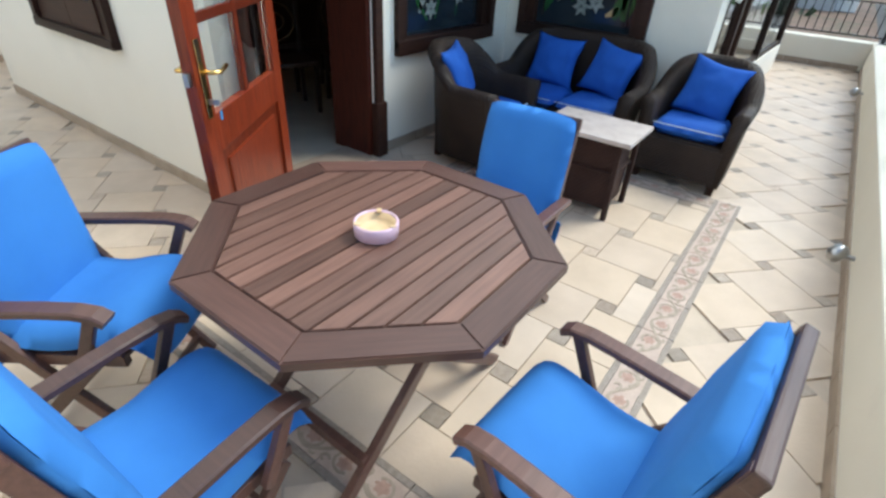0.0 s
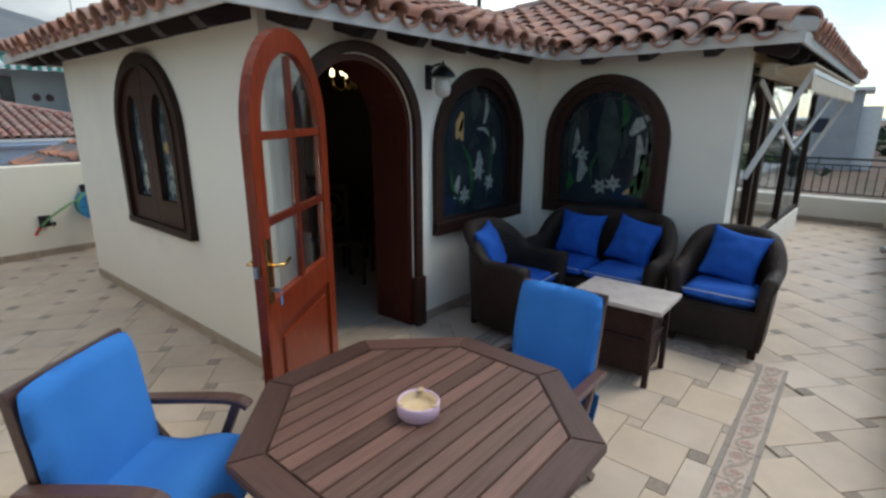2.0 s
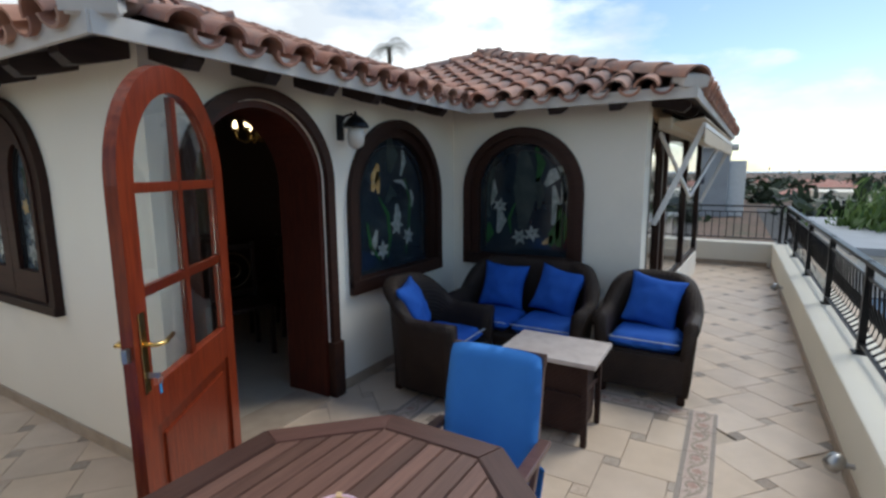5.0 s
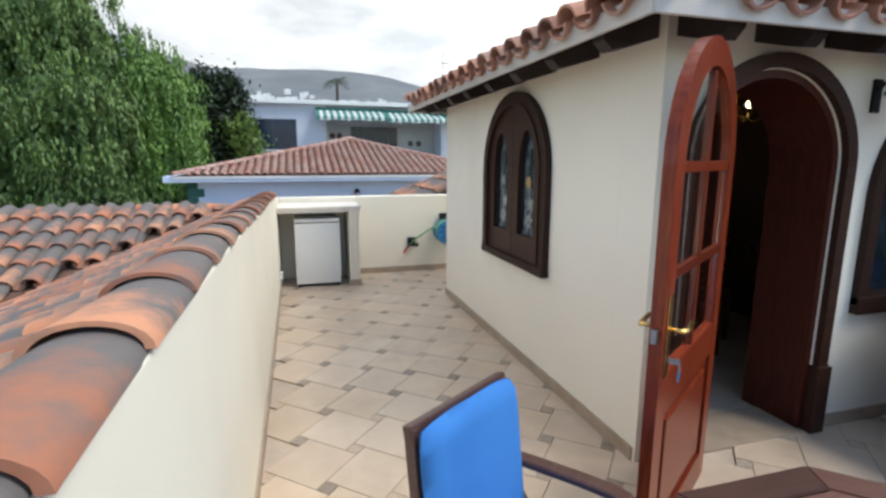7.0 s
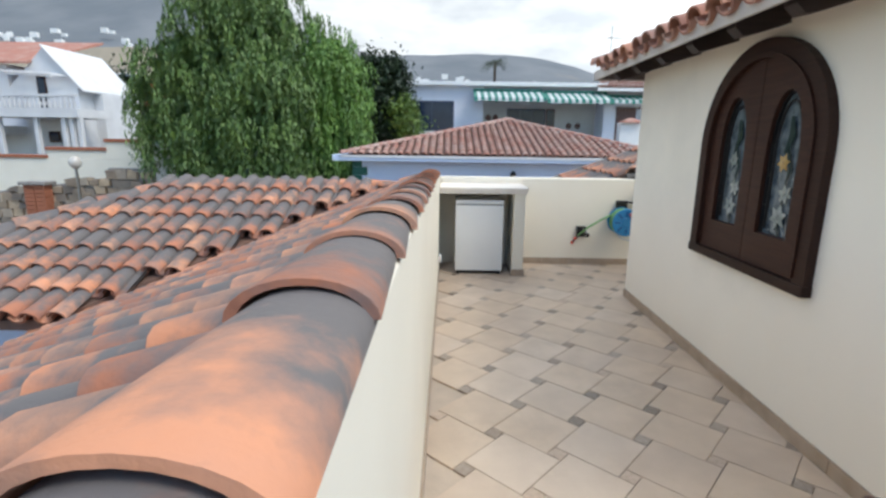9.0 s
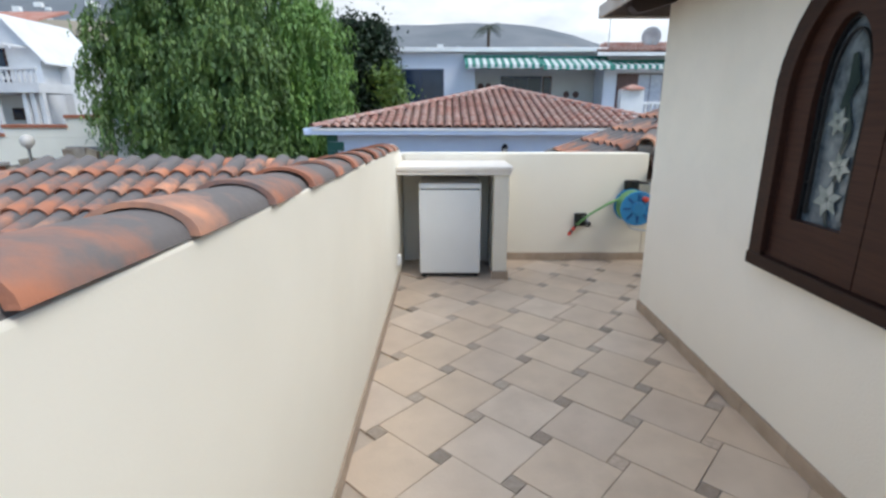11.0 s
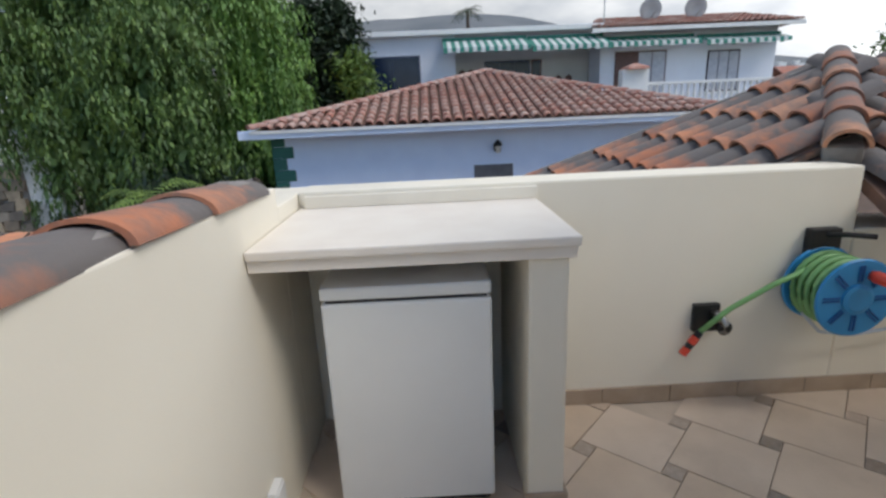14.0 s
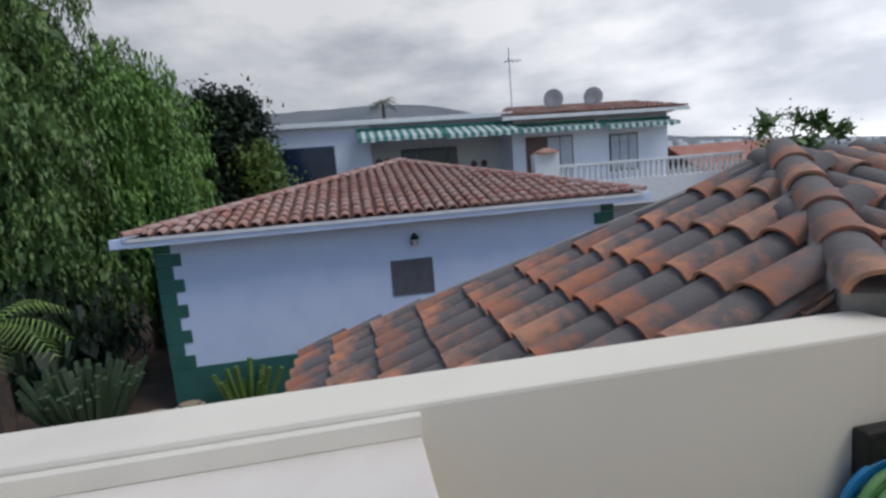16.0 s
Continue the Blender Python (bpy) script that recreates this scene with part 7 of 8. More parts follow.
def villa():
    v = thing("villa", "white villa with gabled tile roof, pergola and balustrade balcony", "house", pose(-24.5, 26.5, GZ))
    part("wall", box((-6, 0, 0), (2.5, 4.6, 6.4)), VILLAW, v)
    g = bmesh.new()
    f = [g.verts.new(p) for p in ((-1.2, -0.02, 6.401), (2.7, -0.02, 6.401), (0.93, -0.02, 8.5))]
    bk = [g.verts.new(p) for p in ((-1.2, 4.6, 6.401), (2.7, 4.6, 6.401), (0.93, 4.6, 8.5))]
    g.faces.new(f)
    g.faces.new(bk[::-1])
    for i in range(3):
        k = (i + 1) % 3
        g.faces.new((f[k], f[i], bk[i], bk[k]))
    part("gable", g, VILLAW, v)
    part("wing", box((2.501, 1.2, 0), (3.0, 4.6, 6.2), 0.02), VILLAW, v)
    rf = part("roof", roof_slab([(0.95, -0.25, 8.6), (2.95, -0.25, 6.3), (2.95, 4.6, 6.3), (0.95, 4.6, 8.6)], 0.1), VILLAW, v)
    part("roof_side", roof_slab([(-6.0, -0.4, 7.7), (0.2, -0.4, 7.7), (0.9, 5.0, 9.6), (-6, 5.0, 9.6)], 0.12), bpy.data.materials["red_roof_tile"], rf, "red tiled slope")
    part("upper_wall", box((-6, -0.01, 6.401), (-1.21, 4.6, 7.6)), VILLAW, v)
    bal = part("balcony", box((-0.6, -2.6, 4.75), (4.2, -0.021, 5.2), 0.02), VILLAW, v)
    part("balcony_rail", box((-0.6, -2.62, 5.75), (4.2, -2.45, 5.88), 0.01), VILLAW, bal)
    low = part("balcony", box((-5.5, -2.2, 3.9), (-0.61, -0.001, 4.35), 0.02), VILLAW, v)
    part("balcony_rail", box((-5.5, -2.22, 4.95), (-0.61, -2.05, 5.07), 0.01), VILLAW, low)
    shape = mesh_of("baluster", lathe([(0.08, 0), (0.05, 0.08), (0.1, 0.22), (0.05, 0.42), (0.08, 0.56)], 7), VILLAW, True)
    for i in range(19):
        o = new("baluster", shape)
        o.parent = bal
        o.matrix_basis = pose(-0.45 + i * 0.25, -2.53, 5.195)
    for i in range(19):
        o = new("baluster", shape)
        o.parent = low
        o.matrix_basis = pose(-5.4 + i * 0.25, -2.13, 4.392)
    for x in (-4.6, -2.2, 0.0, 1.9, 3.3, 3.7, 4.1):
        part("column", bar((x, -2.35, 0), (x, -2.35, 4.75 if x > -0.6 else 3.9), 0.2, 0.2), VILLAW, v)
    for x0, x1, z0, z1 in ((0.35, 0.85, 5.25, 7.0), (-3.6, -2.8, 4.4, 6.0), (0.6, 1.2, 3.5, 4.1)):
        w = part("window", box((x0, -0.06, z0), (x1, 0.04, z1)), DARKWOOD, v)
        part("pane", box((x0 + 0.08, -0.08, z0 + 0.08), (x1 - 0.08, -0.061, z1 - 0.08)), DARKPANE, w)
    per = part("pergola", bar((-0.3, -1.2, 7.0), (2.1, -1.2, 6.9), 0.12, 0.12), VILLAW, v)
    for i in range(10):
        part("pergola_beam", bar((-0.25 + i * 0.25, -1.5, 7.1 - i * 0.01), (-0.25 + i * 0.25, -0.03, 7.1 - i * 0.01), 0.07, 0.1), VILLAW, per)


villa()


def street_wall():
    coping = mat("brick_coping", (0.36, 0.13, 0.07), (0.30, 0.11, 0.06), 0.85, 5, 40, 0.2)
    w = structure("boundary_wall", box((-30, 20.0, GZ), (-13.5, 20.35, 0.60), 0.02), PARAPET, "cream rendered boundary wall with a stepped brick coping", "wall")
    for x0, x1, top in ((-30, -19.0, 0.76), (-19.0, -16.45, 1.10), (-16.45, -14.8, 1.47), (-14.8, -13.5, 1.62)):
        part("wall_step", box((x0, 20.0, 0.601), (x1 - 0.002, 20.35, top - 0.14)), PARAPET, w)
        part("coping", box((x0 - 0.03, 19.94, top - 0.139), (x1 + 0.03, 20.41, top), 0.02), coping, w, "red brick coping")
    bm = bmesh.new()
    rng = random.Random(8)
    for i in range(36):
        for j in range(10):
            x = -27.3 + i * 0.42 + (0.2 if j % 2 else 0) + rng.uniform(-0.05, 0.05)
            z = GZ + 0.02 + j * 0.29
            top = max(-0.9, -0.4 + (x + 18.6) * 0.14) if x < -14.4 else 0.5
            if z + 0.2 > top or x > -12.75:
                continue
            sx, sz = rng.uniform(0.16, 0.22), rng.uniform(0.11, 0.155)
            vs = add_box(bm, (x - sx, 16.9 - rng.uniform(0, 0.07), z), (x + sx, 17.3, z + 2 * sz))
            for q in vs:
                q.co += Vector((rng.uniform(-0.06, 0.06), 0, rng.uniform(-0.06, 0.06)))
    ob = part("stone_wall", bm, RUBBLE)
    tagged(ob, "rough rubble stone garden wall of brown boulders", "wall", "", "stuff")
    structure("stone_wall_core", slab_xz([(-27.6, GZ), (-12.7, GZ), (-12.7, 0.42), (-14.4, 0.42), (-14.45, 0.05), (-22.5, -1.0), (-27.6, -1.0)], 17.0, 17.25), MORTAR)
    structure("white_gate_wall", box((-12.62, 16.95, GZ), (-11.75, 17.15, 1.34), 0.01), WHITE)
    bp = thing("brick_pillar", "brown brick pillar standing in the stone wall", "pillar", pose(-16.88, 16.7, GZ))
    for j in range(14):
        for k in range(2):
            part("brick", box((-0.38 + k * 0.39 - (0.0 if j % 2 else 0.0), -0.2, j * 0.15 + 0.006), (-0.01 + k * 0.39, 0.19, j * 0.15 + 0.144), 0.008), coping, bp)
    part("cap", box((-0.48, -0.3, 2.1), (0.48, 0.3, 2.22), 0.02), MORTAR, bp)
    sl = thing("street_lamp", "garden lamp post with a white globe", "lamp", pose(-15.0, 16.2, GZ))
    part("post", bar((0, 0, 0), (0, 0, 2.75), 0.07, 0.07), STEEL, sl)
    part("globe", lathe([(0.06, 2.72), (0.17, 2.82), (0.2, 2.95), (0.17, 3.08), (0.05, 3.16)], 16), GLOBE, sl, "white globe", True)
    car = thing("car", "grey parked car half hidden behind the wall", "car", pose(-16.2, 24.5, GZ + 1.6))
    bmc = sweep([(-2.0, 0, 0.45), (2.0, 0, 0.45)], [(-0.8, -0.25), (0.8, -0.25), (0.84, 0.1), (0.8, 0.35), (-0.8, 0.35), (-0.84, 0.1)])
    part("body", bmc, mat("dark_car_paint", (0.05, 0.055, 0.06), None, 0.3, spec=0.7), car)
    part("cabin", box((-1.0, -0.7, 0.80), (1.1, 0.7, 1.32), 0.18), DARKPANE, car)
    for x in (-1.25, 1.25):
        for y in (-0.82, 0.82):
            part("wheel", lathe([(0.1, -0.09), (0.32, -0.09), (0.32, 0.09), (0.1, 0.09)], 18), DARK, car, m=pose(x, y, 0.32, 90))
    structure("street_terrace", box((-40, 22.5, GZ), (-12.5, 60, GZ + 1.6)), mat("asphalt", (0.06, 0.06, 0.062), (0.045, 0.045, 0.047), 0.9, 2, 60, 0.3), "grey street bank", "road")
    fh = thing("house", "far blue and orange painted house across the street", "house", pose(-27.4, 38, 0.9))
    part("wall", box((0, 0, GZ), (1.75, 5, 5.3)), mat("sky_blue_paint", (0.30, 0.40, 0.56), None, 0.8), fh)
    part("wing", box((1.751, 0, GZ), (2.6, 5, 5.1)), mat("orange_paint", (0.52, 0.14, 0.05), None, 0.8), fh)
    part("roof", box((-0.1, -0.1, 5.301), (1.76, 5.1, 5.4), 0.02), WHITE, fh)
    part("window", box((0.5, -0.05, 3.9), (1.2, 0.0, 4.6)), DARKPANE, fh)


street_wall()


# ---- the town towards the sea ----
def town():
    rng = random.Random(77)
    gb = thing("house", "plain grey rendered block with a flat roof", "house", pose(48, 0.6, GZ))
    part("wall", box((0, -2.6, 0), (8, 2.2, 5.9)), mat("grey_render", (0.36, 0.38, 0.41), (0.31, 0.33, 0.36), 0.9, 1, 30, 0.1), gb)
    part("roof", box((-0.4, -3.2, 5.9), (8.4, 2.6, 6.15), 0.03), WHITE, gb)
    part("stair_tower", box((1, -3.9, 0), (3, -2.61, 4.8), 0.02), WHITE, gb)
    part("window", box((-0.03, -0.8, 2.8), (0.02, 0.4, 3.9)), DARKPANE, gb)
    for i in range(46):
        x, y = rng.uniform(38, 190), rng.uniform(-75, 20)
        if x < 62 and y > -3.5:
            continue
        w, d, hh = rng.uniform(4, 9), rng.uniform(4, 9), rng.uniform(2.2, 3.6) - x * 0.006
        col = rng.choice((WHITE, PARAPET, PARAPET, WALL, bpy.data.materials["grey_render"]))
        h = thing("house", "far low house with pale walls and a tiled roof", "house", pose(x, y, GZ - 1.2 - x * 0.004), "houses of the far town")
        part("wall", box((0, 0, 0), (w, d, hh)), col, h)
        if rng.random() < 0.7:
            bm = roof_slab([(-0.3, -0.3, hh), (w + 0.3, -0.3, hh), (w * 0.5, d * 0.5, hh + 1.0)], 0.05)
            part("roof", bm, bpy.data.materials["red_roof_tile"], h)
            part("roof", roof_slab([(-0.3, -0.3, hh), (w * 0.5, d * 0.5, hh + 1.0), (-0.3, d + 0.3, hh)], 0.05), bpy.data.materials["red_roof_tile"], h)
            part("roof", roof_slab([(-0.3, d + 0.3, hh), (w * 0.5, d * 0.5, hh + 1.0), (w + 0.3, d + 0.3, hh)], 0.05), bpy.data.materials["red_roof_tile"], h)
        else:
            part("roof", box((-0.1, -0.1, hh), (w + 0.1, d + 0.1, hh + 0.25)), col, h)
        for k in range(2):
            part("window", box((-0.03, 0.8 + k * 1.8, 1.0), (0.0, 1.7 + k * 1.8, 2.0)), DARKPANE, h)
    bm = bmesh.new()
    for i in range(70):
        x, y = rng.uniform(30, 200), rng.uniform(-80, 25)
        leaf_cloud(bm, (x, y, GZ - 0.5 + 0.6), (rng.uniform(1.5, 4), rng.uniform(1.5, 4), rng.uniform(1.0, 1.9)), 130, 0.6, rng)
    tagged(part("far_trees", bm, LEAFDARK), "far green trees scattered through the town", "trees", "", "stuff")
    tree("garden_tree", "round green garden tree beyond the railing", (19.5, -7.2, GZ), [(0, 0, 0), (0, 0, 1.0), (0, 0, 1.6)], [0.2, 0.15, 0.08], [], [((0, 0, 2.0), (2.0, 2.0, 1.3), 2600), ((2.6, -1.4, 1.8), (1.8, 1.8, 1.1), 1800)], LEAF, 0.2, 0.3, 91)
    structure("street", box((3, -9.5, GZ + 0.004), (60, -4.6, GZ + 0.02)), bpy.data.materials["asphalt"], "grey asphalt street below the terrace", "road")
    lr = thing("low_building", "low white building with a flat grey roof beside the street", "building", pose(14.0, -6.4, GZ))
    part("wall", box((0, -6, 0), (9, 1.2, 1.9)), WHITE, lr)
    part("roof", box((-0.2, -6.2, 1.901), (9.2, 1.4, 2.1), 0.02), bpy.data.materials["grey_render"], lr)
    car = thing("car", "silver car parked along the street below", "car", pose(10.5, -5.6, GZ + 0.02))
    part("body", sweep([(-2.0, 0, 0.55), (-1.9, 0, 0.55), (1.9, 0, 0.55), (2.0, 0, 0.55)], [(-0.8, -0.3), (0.8, -0.3), (0.86, 0.05), (0.8, 0.35), (-0.8, 0.35), (-0.86, 0.05)]), mat("silver_paint", (0.45, 0.46, 0.47), None, 0.3, metal=0.4), car)
    part("cabin", box((-1.1, -0.7, 0.90), (1.0, 0.7, 1.40), 0.2), DARKPANE, car)
    for x in (-1.25, 1.25):
        for y in (-0.82, 0.82):
            part("wheel", lathe([(0.1, -0.09), (0.32, -0.09), (0.32, 0.09), (0.1, 0.09)], 18), DARK, car, m=pose(x, y, 0.32, 90))


town()


def far_house():
    """A low house with a pitched red roof behind the balcony of the block."""
    h = thing("house", "far low house with a red tiled pitched roof", "house", pose(17.6, 28.0, GZ))
    part("wall", box((0.3, 0.3, 0), (6.7, 5.7, 3.7)), PARAPET, h)
    red = bpy.data.materials["red_roof_tile"]
    part("roof", roof_slab([(0, 0, 3.6), (7, 0, 3.6), (7, 3, 5.1), (0, 3, 5.1)], 0.08), red, h, "red tiled slope")
    part("roof", roof_slab([(0, 6, 3.6), (0, 3, 5.1), (7, 3, 5.1), (7, 6, 3.6)], 0.08), red, h, "red tiled slope")
    part("gable", slab_xz([(0.35, 3.6), (6.65, 3.6), (6.65, 3.65), (0.35, 3.65)], 0.32, 5.6), PARAPET, h)
    part("window", box((2.0, 0.26, 1.4), (3.2, 0.299, 2.7)), DARKPANE, h)


far_house()

# ---- roof tiles and floor tiles ----
SQ = math.hypot(1, K)
roof_plane(main_roof, (-EO - 0.05, N2, EZ - 0.006), (0, -1, 0), (1, 0, K), [(0, 0), (4.32, 0), (2.16, 2.16 * SQ)], ROOFM, ROOFMI, lambda p: p.x < 0.2, 60, w=0.23, row=0.33, seed=11)
roof_plane(main_roof, (-EO, -EO - 0.05, EZ - 0.006), (1, 0, 0), (0, 1, K), [(0, 0), (3.08, 0), (5.24, 2.16 * SQ), (2.16, 2.16 * SQ)], ROOFM, ROOFMI, lambda p: p.y < 0.6, 60, w=0.23, row=0.33, seed=12)
roof_plane(main_roof, (2.66, -EO, EZ - 0.006), (0, -1, 0), (1, 0, K), [(0, 0), (1.83, 0), (-1.245, 3.075 * SQ), (-2.16, 2.16 * SQ)], ROOFM, ROOFMI, lambda p: True, 180, w=0.23, row=0.33, seed=13)
roof_plane(main_roof, (2.71, -2.25, EZ + 0.012), (0.99933, -0.0367, 0), (0, 1, K), [(0, 0), (5.99, 0), (2.99, 3.075 * SQ)], ROOFM, ROOFMI, None, 0, w=0.23, row=0.33, seed=14)
for i, (p, q) in enumerate((((-EO, -EO, EZ + 0.03), apex_l), ((2.71, -2.2, EZ + 0.03), apex_b), ((-EO, N2, EZ + 0.03), apex_l), (apex_l, ridge_r), (ridge_r, apex_b), ((8.7, -2.42, EZ + 0.03), apex_b))):
    cap_row(main_roof, Vector(p) + Vector((0, 0, 0.015)), Vector(q) + Vector((0, 0, 0.02)), ROOFM, seed=20 + i)
for x, y in ((-EO, -EO), (2.71, -2.2), (8.7, -2.42)):
    bm = slab_xy([(-0.10, -0.07), (0.10, -0.07), (0.08, 0.10), (-0.08, 0.10)], -0.02, 0.075, 0.012)
    part("hip_end", bm, FASCIA, main_roof, "pale mortar end of the hip", m=pose(x + 0.05, y + 0.05, EZ + 0.035, 18, 0, -45 if x < 8 else 45))
roof_plane(west_roof, (-4.92, 5.0, W1 - 0.065 - WD), (0, -1, 0.0145), (1, 0, S1), [(0, 2.45), (3.0, 0), (9.1, 0), (9.1, 2.85), (0, 2.85)], ROOF, ROOFI, lambda p: -1.9 < p.y < 2.5 and p.x > -4.0, 290, w=0.19, row=0.3, seed=15)
part("mortar_fillet", bar((-2.125, -3.7, W1 + 0.052 + 0.045), (-2.125, 4.6, W1 - 0.069 + 0.045), 0.085, 0.12, 0.025), ROOFBASE, west_roof)
roof_plane(west_roof, (-7.25, 2.0, 0.215), (1, 0, 0), (0, 1, 0.36), [(0, 0), (2.5, 0), (4.75, 2.5), (2.35, 2.5)], ROOF, ROOFI, lambda p: True, 120, w=0.19, row=0.31, seed=16)
cap_row(west_roof, (-2.044, -3.778, cap_z(0) - 0.022), (-2.044, -0.018, cap_z(0) - 0.022), ROOF, r=0.107, step=0.376, seed=31, flat=0.56)
cap_row(west_roof, (-2.042, -0.018, cap_z(0.0) - 0.023), (-2.042, 4.50, cap_z(4.5) - 0.024), ROOF, r=0.107, step=0.376, seed=36, flat=0.56)
bm = bar((-2.042, -3.7, cap_z(0) - 0.01), (-2.042, 4.52, cap_z(4.52) - 0.008), 0.13, 0.09, 0.03)
part("mortar_bed", bm, MORTAR, west_roof)
cap_row(west_roof, (-4.9, 4.4, 1.02), (-2.3, 4.4, 1.02), ROOF, seed=32, flat=0.6)
part("mortar_bed", bar((-4.9, 4.4, 1.01), (-2.2, 4.4, 1.01), 0.16, 0.12, 0.03), MORTAR, west_roof)
cap_row(west_roof, (-7.25, 2.05, 0.25), (-4.9, 4.4, 1.02), ROOF, seed=33)
SQN = math.hypot(1, NS)
roof_plane(nb_roof, (NE - 0.05, 8.3, znb(NE) - 0.01), (0, -1, 0), (1, 0, NS), [(0, 0), (3.14, 0), (3.14, 2.15 * SQN), (1.9, 3.0 * SQN)], ROOF, ROOFI, lambda p: True, 250, w=0.235, row=0.36, seed=17)
SY = (NA[2] - 0.93) / 1.65
roof_plane(nb_roof, (0.56, 4.72, 0.94), (1, 0, 0), (0, 1, SY), [(0, 0), (5.3, 0), (5.3, 1.65 * math.hypot(1, SY)), (0.89, 1.65 * math.hypot(1, SY)), (0.06, 0.4)], ROOF, ROOFI, lambda p: p.x < 2.2, 45, w=0.235, row=0.36, seed=18)
cap_row(nb_roof, (0.515, 5.06, 1.155), (NA[0] + 0.015, NA[1], NA[2] + 0.09), ROOF, r=0.094, step=0.33, seed=34, flat=0.95)
part("mortar_bed", bar((0.53, 5.10, 1.115), (NA[0] + 0.01, NA[1], NA[2] + 0.045), 0.16, 0.12, 0.03), MORTAR, nb_roof)
cap_row(nb_roof, (4.5, 6.40, NA[2] - 0.03), (NA[0], NA[1], NA[2] - 0.03), ROOF, r=0.12, seed=35)
part("mortar_bed", bar((NB[0], NB[1], NB[2] + 0.03), (NA[0], NA[1], NA[2] + 0.03), 0.16, 0.10, 0.03), MORTAR, nb_roof)

floor_things = bpy.data.objects["floor"]
BX0, BX1, BY0, BY1, BW = -0.92, 2.28, -2.50, -0.54, 0.175


def floor_tiles():
    """Large square tiles and small stone insets in a pinwheel lattice, laid at 45 degrees."""
    rng = random.Random(9)
    L, s, turn = 0.343, 0.080, 47.6
    co, si = math.cos(radians(turn)), math.sin(radians(turn))
    g = 0.0025
    tile = mesh_of("tile", box((g, g, -0.012), (L - g, L - g, 0.0)), TILE)
    inset = mesh_of("inset", box((g, g, -0.012), (s - g, s - g, 0.0)), INSET)
    far, fari = bmesh.new(), bmesh.new()
    count = 0
    rot = pose(0, 0, 0, 0, 0, turn)
    anchor = Vector((-0.0443, 0.1707))
    for i in range(-60, 61):
        for j in range(-60, 61):
            # lattice vectors a = (L, s) and b = (s, -L) in the tiles' own frame
            lx, ly = i * L + j * s, i * s - j * L
            for size, me, bm in ((L, tile, far), (s, inset, fari)):
                ox, oy = (lx - s / 2, ly + s / 2) if size == L else (lx - s / 2, ly - s / 2)
                wx, wy = anchor.x + ox * co - oy * si, anchor.y + ox * si + oy * co
                cx, cy = wx + size * 0.5 * (co - si), wy + size * 0.5 * (si + co)
                ok = (-1.95 < cx < 0.1 and -3.1 < cy < 4.98) or (-1.95 < cx < 8.65 and -3.14 < cy < YC + 0.1) or (-1.9 < cx < XB and -3.1 < cy < 0.05) or (0 < cx < 3.2 and 3.5 < cy < 4.98)
                if not ok or (BX0 + 0.02 < cx < BX1 - 0.02 and BY0 + 0.02 < cy < BY1 - 0.02):
                    continue
                if cx > 0.12 and 0.1 < cy < 3.45:
                    continue
                dz = rng.uniform(-0.0012, 0.0012)
                m = Matrix.Translation((wx, wy, dz)) @ rot
                if cx < 0.4 and cy > -0.6 and count < 290:
                    t = new("tile" if size == L else "inset", me)
                    t.parent = floor_things
                    t.matrix_basis = m
                    count += 1
                else:
                    add_box(bm, (g, g, -0.012), (size - g, size - g, 0.0), m)
    for nm, bm, mt in (("floor_tiles", far, TILEI), ("floor_insets", fari, INSETI)):
        ob = part(nm, bm, mt, floor_things)
        ob["kind"] = "stuff"


def carpet_tiles():
    """Inside the mosaic band the same tiles lie square to the house."""
    L, s = 0.352, 0.09
    g = 0.0025
    x0, x1, y0, y1 = BX0 + BW, BX1 - BW, BY0 + BW, BY1 - BW
    bmt, bmi = bmesh.new(), bmesh.new()
    for i in range(-16, 17):
        for j in range(-16, 17):
            lx, ly = 1.32 + i * L + j * s, -2.03 - i * s + j * L
            for size, bm, ox, oy in ((L, bmt, lx, ly - L), (s, bmi, lx, ly)):
                a, b, c, d = max(ox + g, x0), min(ox + size - g, x1), max(oy + g, y0), min(oy + size - g, y1)
                if b - a > 0.01 and d - c > 0.01:
                    add_box(bm, (a, c, -0.012), (b, d, 0.001))
    for nm, bm, mt in (("carpet_tiles", bmt, TILEI), ("carpet_insets", bmi, INSETI)):
        ob = part(nm, bm, mt, floor_things)
        ob["kind"] = "stuff"


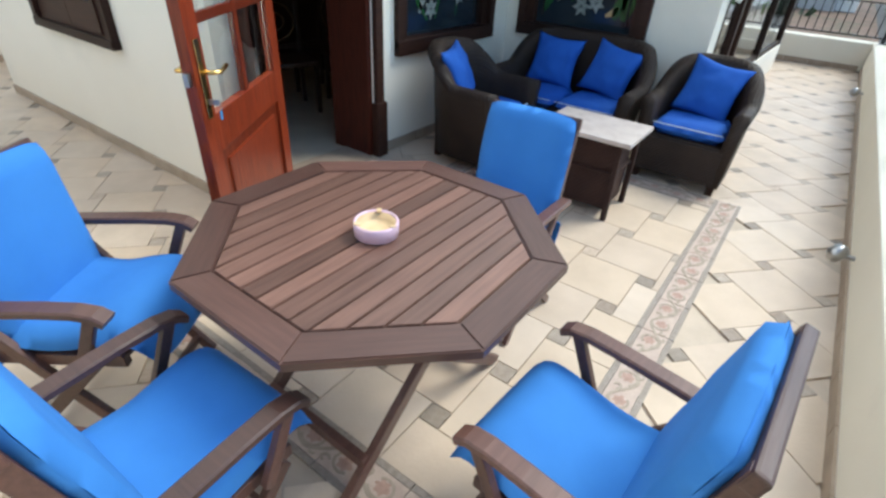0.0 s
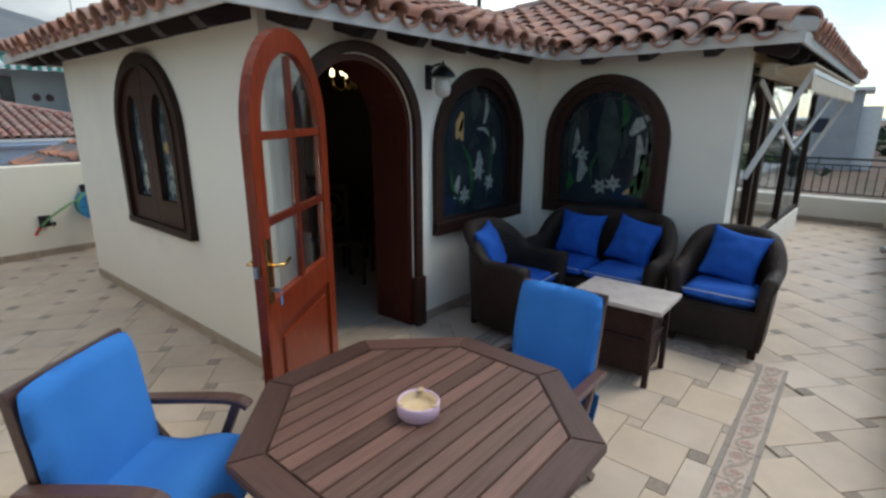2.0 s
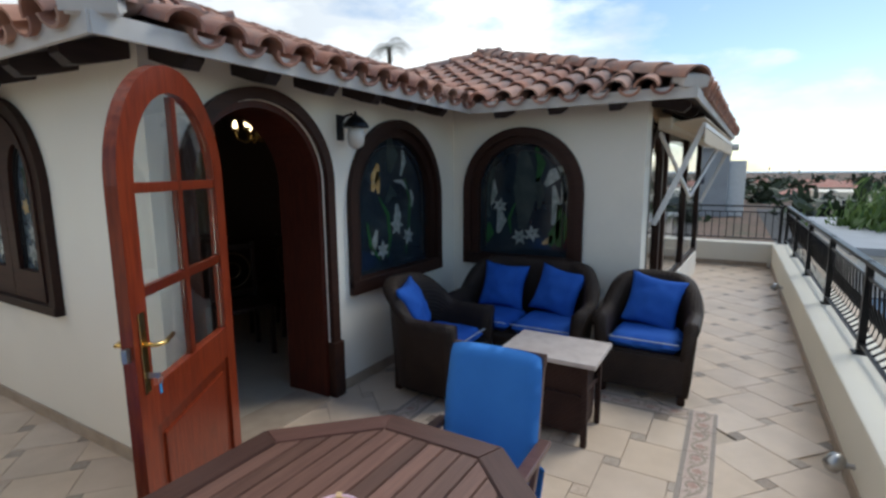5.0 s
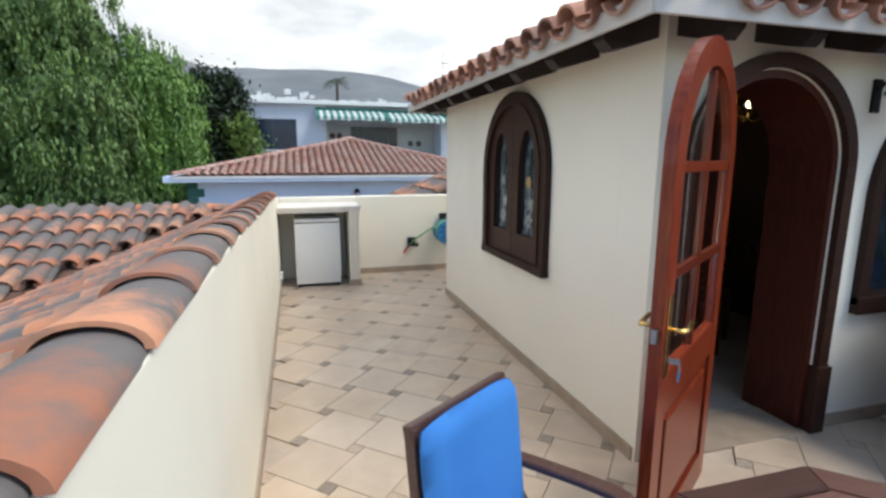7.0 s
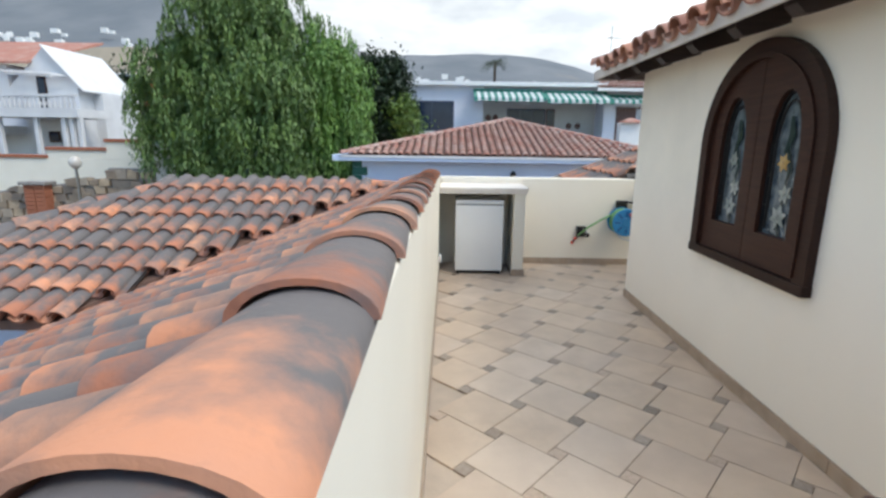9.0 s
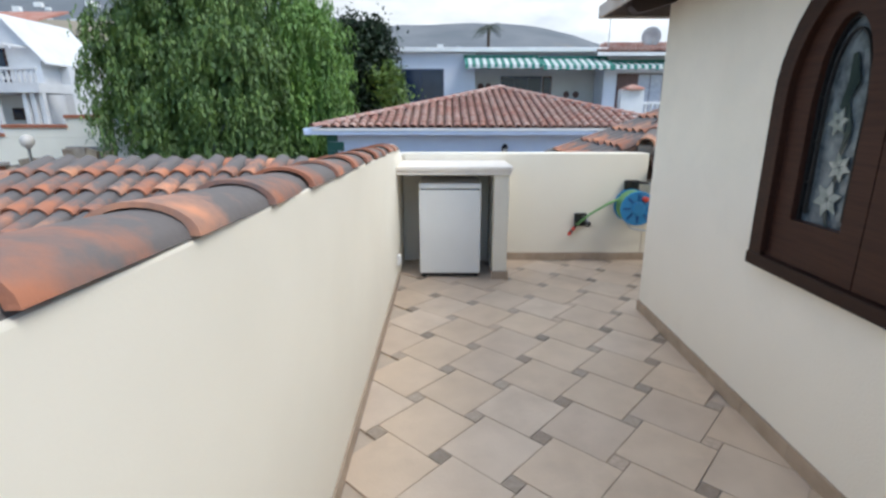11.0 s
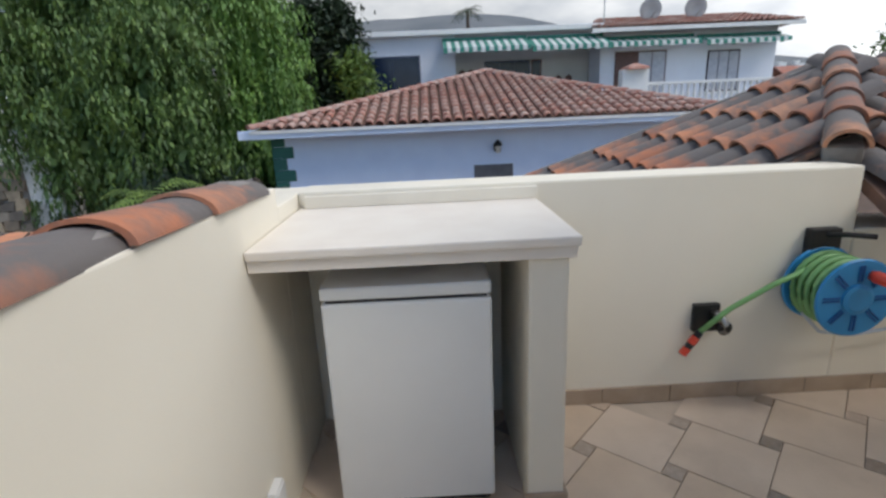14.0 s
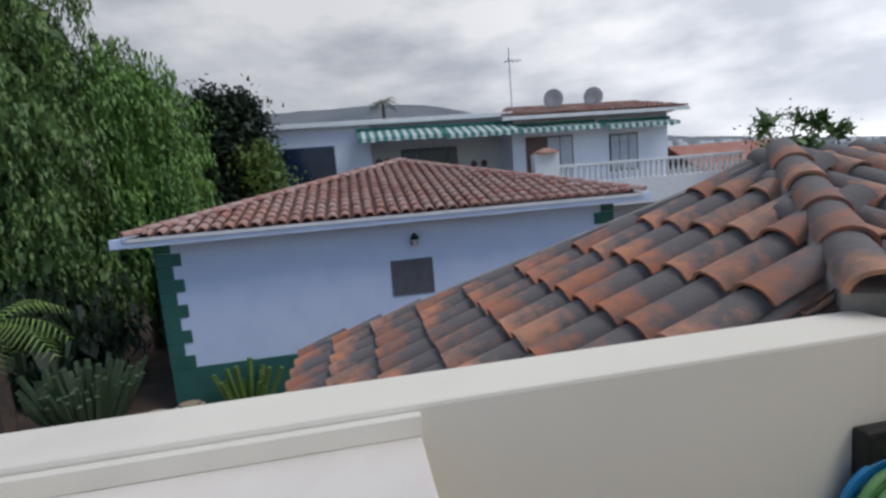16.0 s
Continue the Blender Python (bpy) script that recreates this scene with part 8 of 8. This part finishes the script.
def mosaic():
    """The scroll border: tiles with a narrow darker edge and a raised scroll line on each."""
    base = mat("mosaic_ground", (0.56, 0.44, 0.36), (0.46, 0.34, 0.28), 0.5, 14, 90, 0.2)
    edge = mat("mosaic_edge", (0.27, 0.22, 0.18), (0.36, 0.30, 0.25), 0.5, 60, 90, 0.3)
    scroll = mat("mosaic_scroll", (0.33, 0.265, 0.20), (0.42, 0.34, 0.26), 0.5, 30, 90, 0.2)
    flower = mat("mosaic_flower", (0.46, 0.30, 0.23), (0.36, 0.22, 0.17), 0.5, 40, 90, 0.2)
    mid = mesh_of("border_tile", box((0.002, 0.028, -0.012), (0.298, BW - 0.028, 0.0015)), base)
    strip = mesh_of("border_strip", box((0.002, 0.002, -0.012), (0.298, 0.026, 0.002)), edge)
    bms = bmesh.new()
    h = BW / 2
    lines = [[(0.3 * i / 16, h + 0.040 * math.sin(i / 16 * math.tau), 0.0025) for i in range(17)]]
    for cx, cy, r0, r1, a0, a1 in ((0.082, h - 0.006, 0.050, 0.036, 0.6, 5.4), (0.228, h + 0.008, 0.048, 0.034, 3.6, 8.6), (0.158, h + 0.030, 0.022, 0.007, 3.4, 8.0), (0.012, h - 0.034, 0.020, 0.006, 0.4, 5.0), (0.268, h - 0.040, 0.018, 0.006, 2.0, 6.0)):
        lines.append([(cx + (r0 + (r1 - r0) * i / 14) * math.cos(a0 + (a1 - a0) * i / 14), cy + (r0 + (r1 - r0) * i / 14) * 0.92 * math.sin(a0 + (a1 - a0) * i / 14), 0.0026) for i in range(15)])
    for k, pts in enumerate(lines):
        w = 0.006 if k == 0 else 0.0048
        sub = sweep(pts, [(-w, -0.002), (w, -0.002), (w, 0.001), (-w, 0.001)])
        me = bpy.data.meshes.new("tmp")
        sub.to_mesh(me)
        sub.free()
        bms.from_mesh(me)
        bpy.data.meshes.remove(me)
    curl = mesh_of("border_scroll", bms, scroll)
    bmf = bmesh.new()
    for cx, cy in ((0.082, h - 0.006), (0.228, h + 0.008)):
        bmf.faces.new([bmf.verts.new((cx + (0.026 + 0.006 * math.cos(i * math.pi / 2 * 1.25)) * math.cos(i * math.tau / 20), cy + (0.026 + 0.006 * math.cos(i * math.pi / 2 * 1.25)) * math.sin(i * math.tau / 20), 0.0029)) for i in range(20)])
    dots = mesh_of("border_flower", bmf, flower)
    k = 0
    for (ox, oy), ang, length in (((BX0, BY0), 0, BX1 - BX0), ((BX1, BY0 + BW), 90, BY1 - BY0 - 2 * BW), ((BX1, BY1), 180, BX1 - BX0), ((BX0, BY1 - BW), 270, BY1 - BY0 - 2 * BW)):
        n = round(length / 0.3)
        for i in range(n):
            m = pose(ox, oy, 0, 0, 0, ang) @ pose(i * length / n, 0, 0) @ Matrix.Diagonal((length / n / 0.3, 1, 1, 1))
            for nm, me, mm in (("border_tile", mid, m), ("border_strip", strip, m), ("border_strip", strip, m @ pose(0, BW - 0.028, 0)), ("border_scroll", curl, m), ("border_flower", dots, m)):
                o = new(nm, me)
                o.parent = floor_things
                o.matrix_basis = mm


floor_tiles()
carpet_tiles()
mosaic()
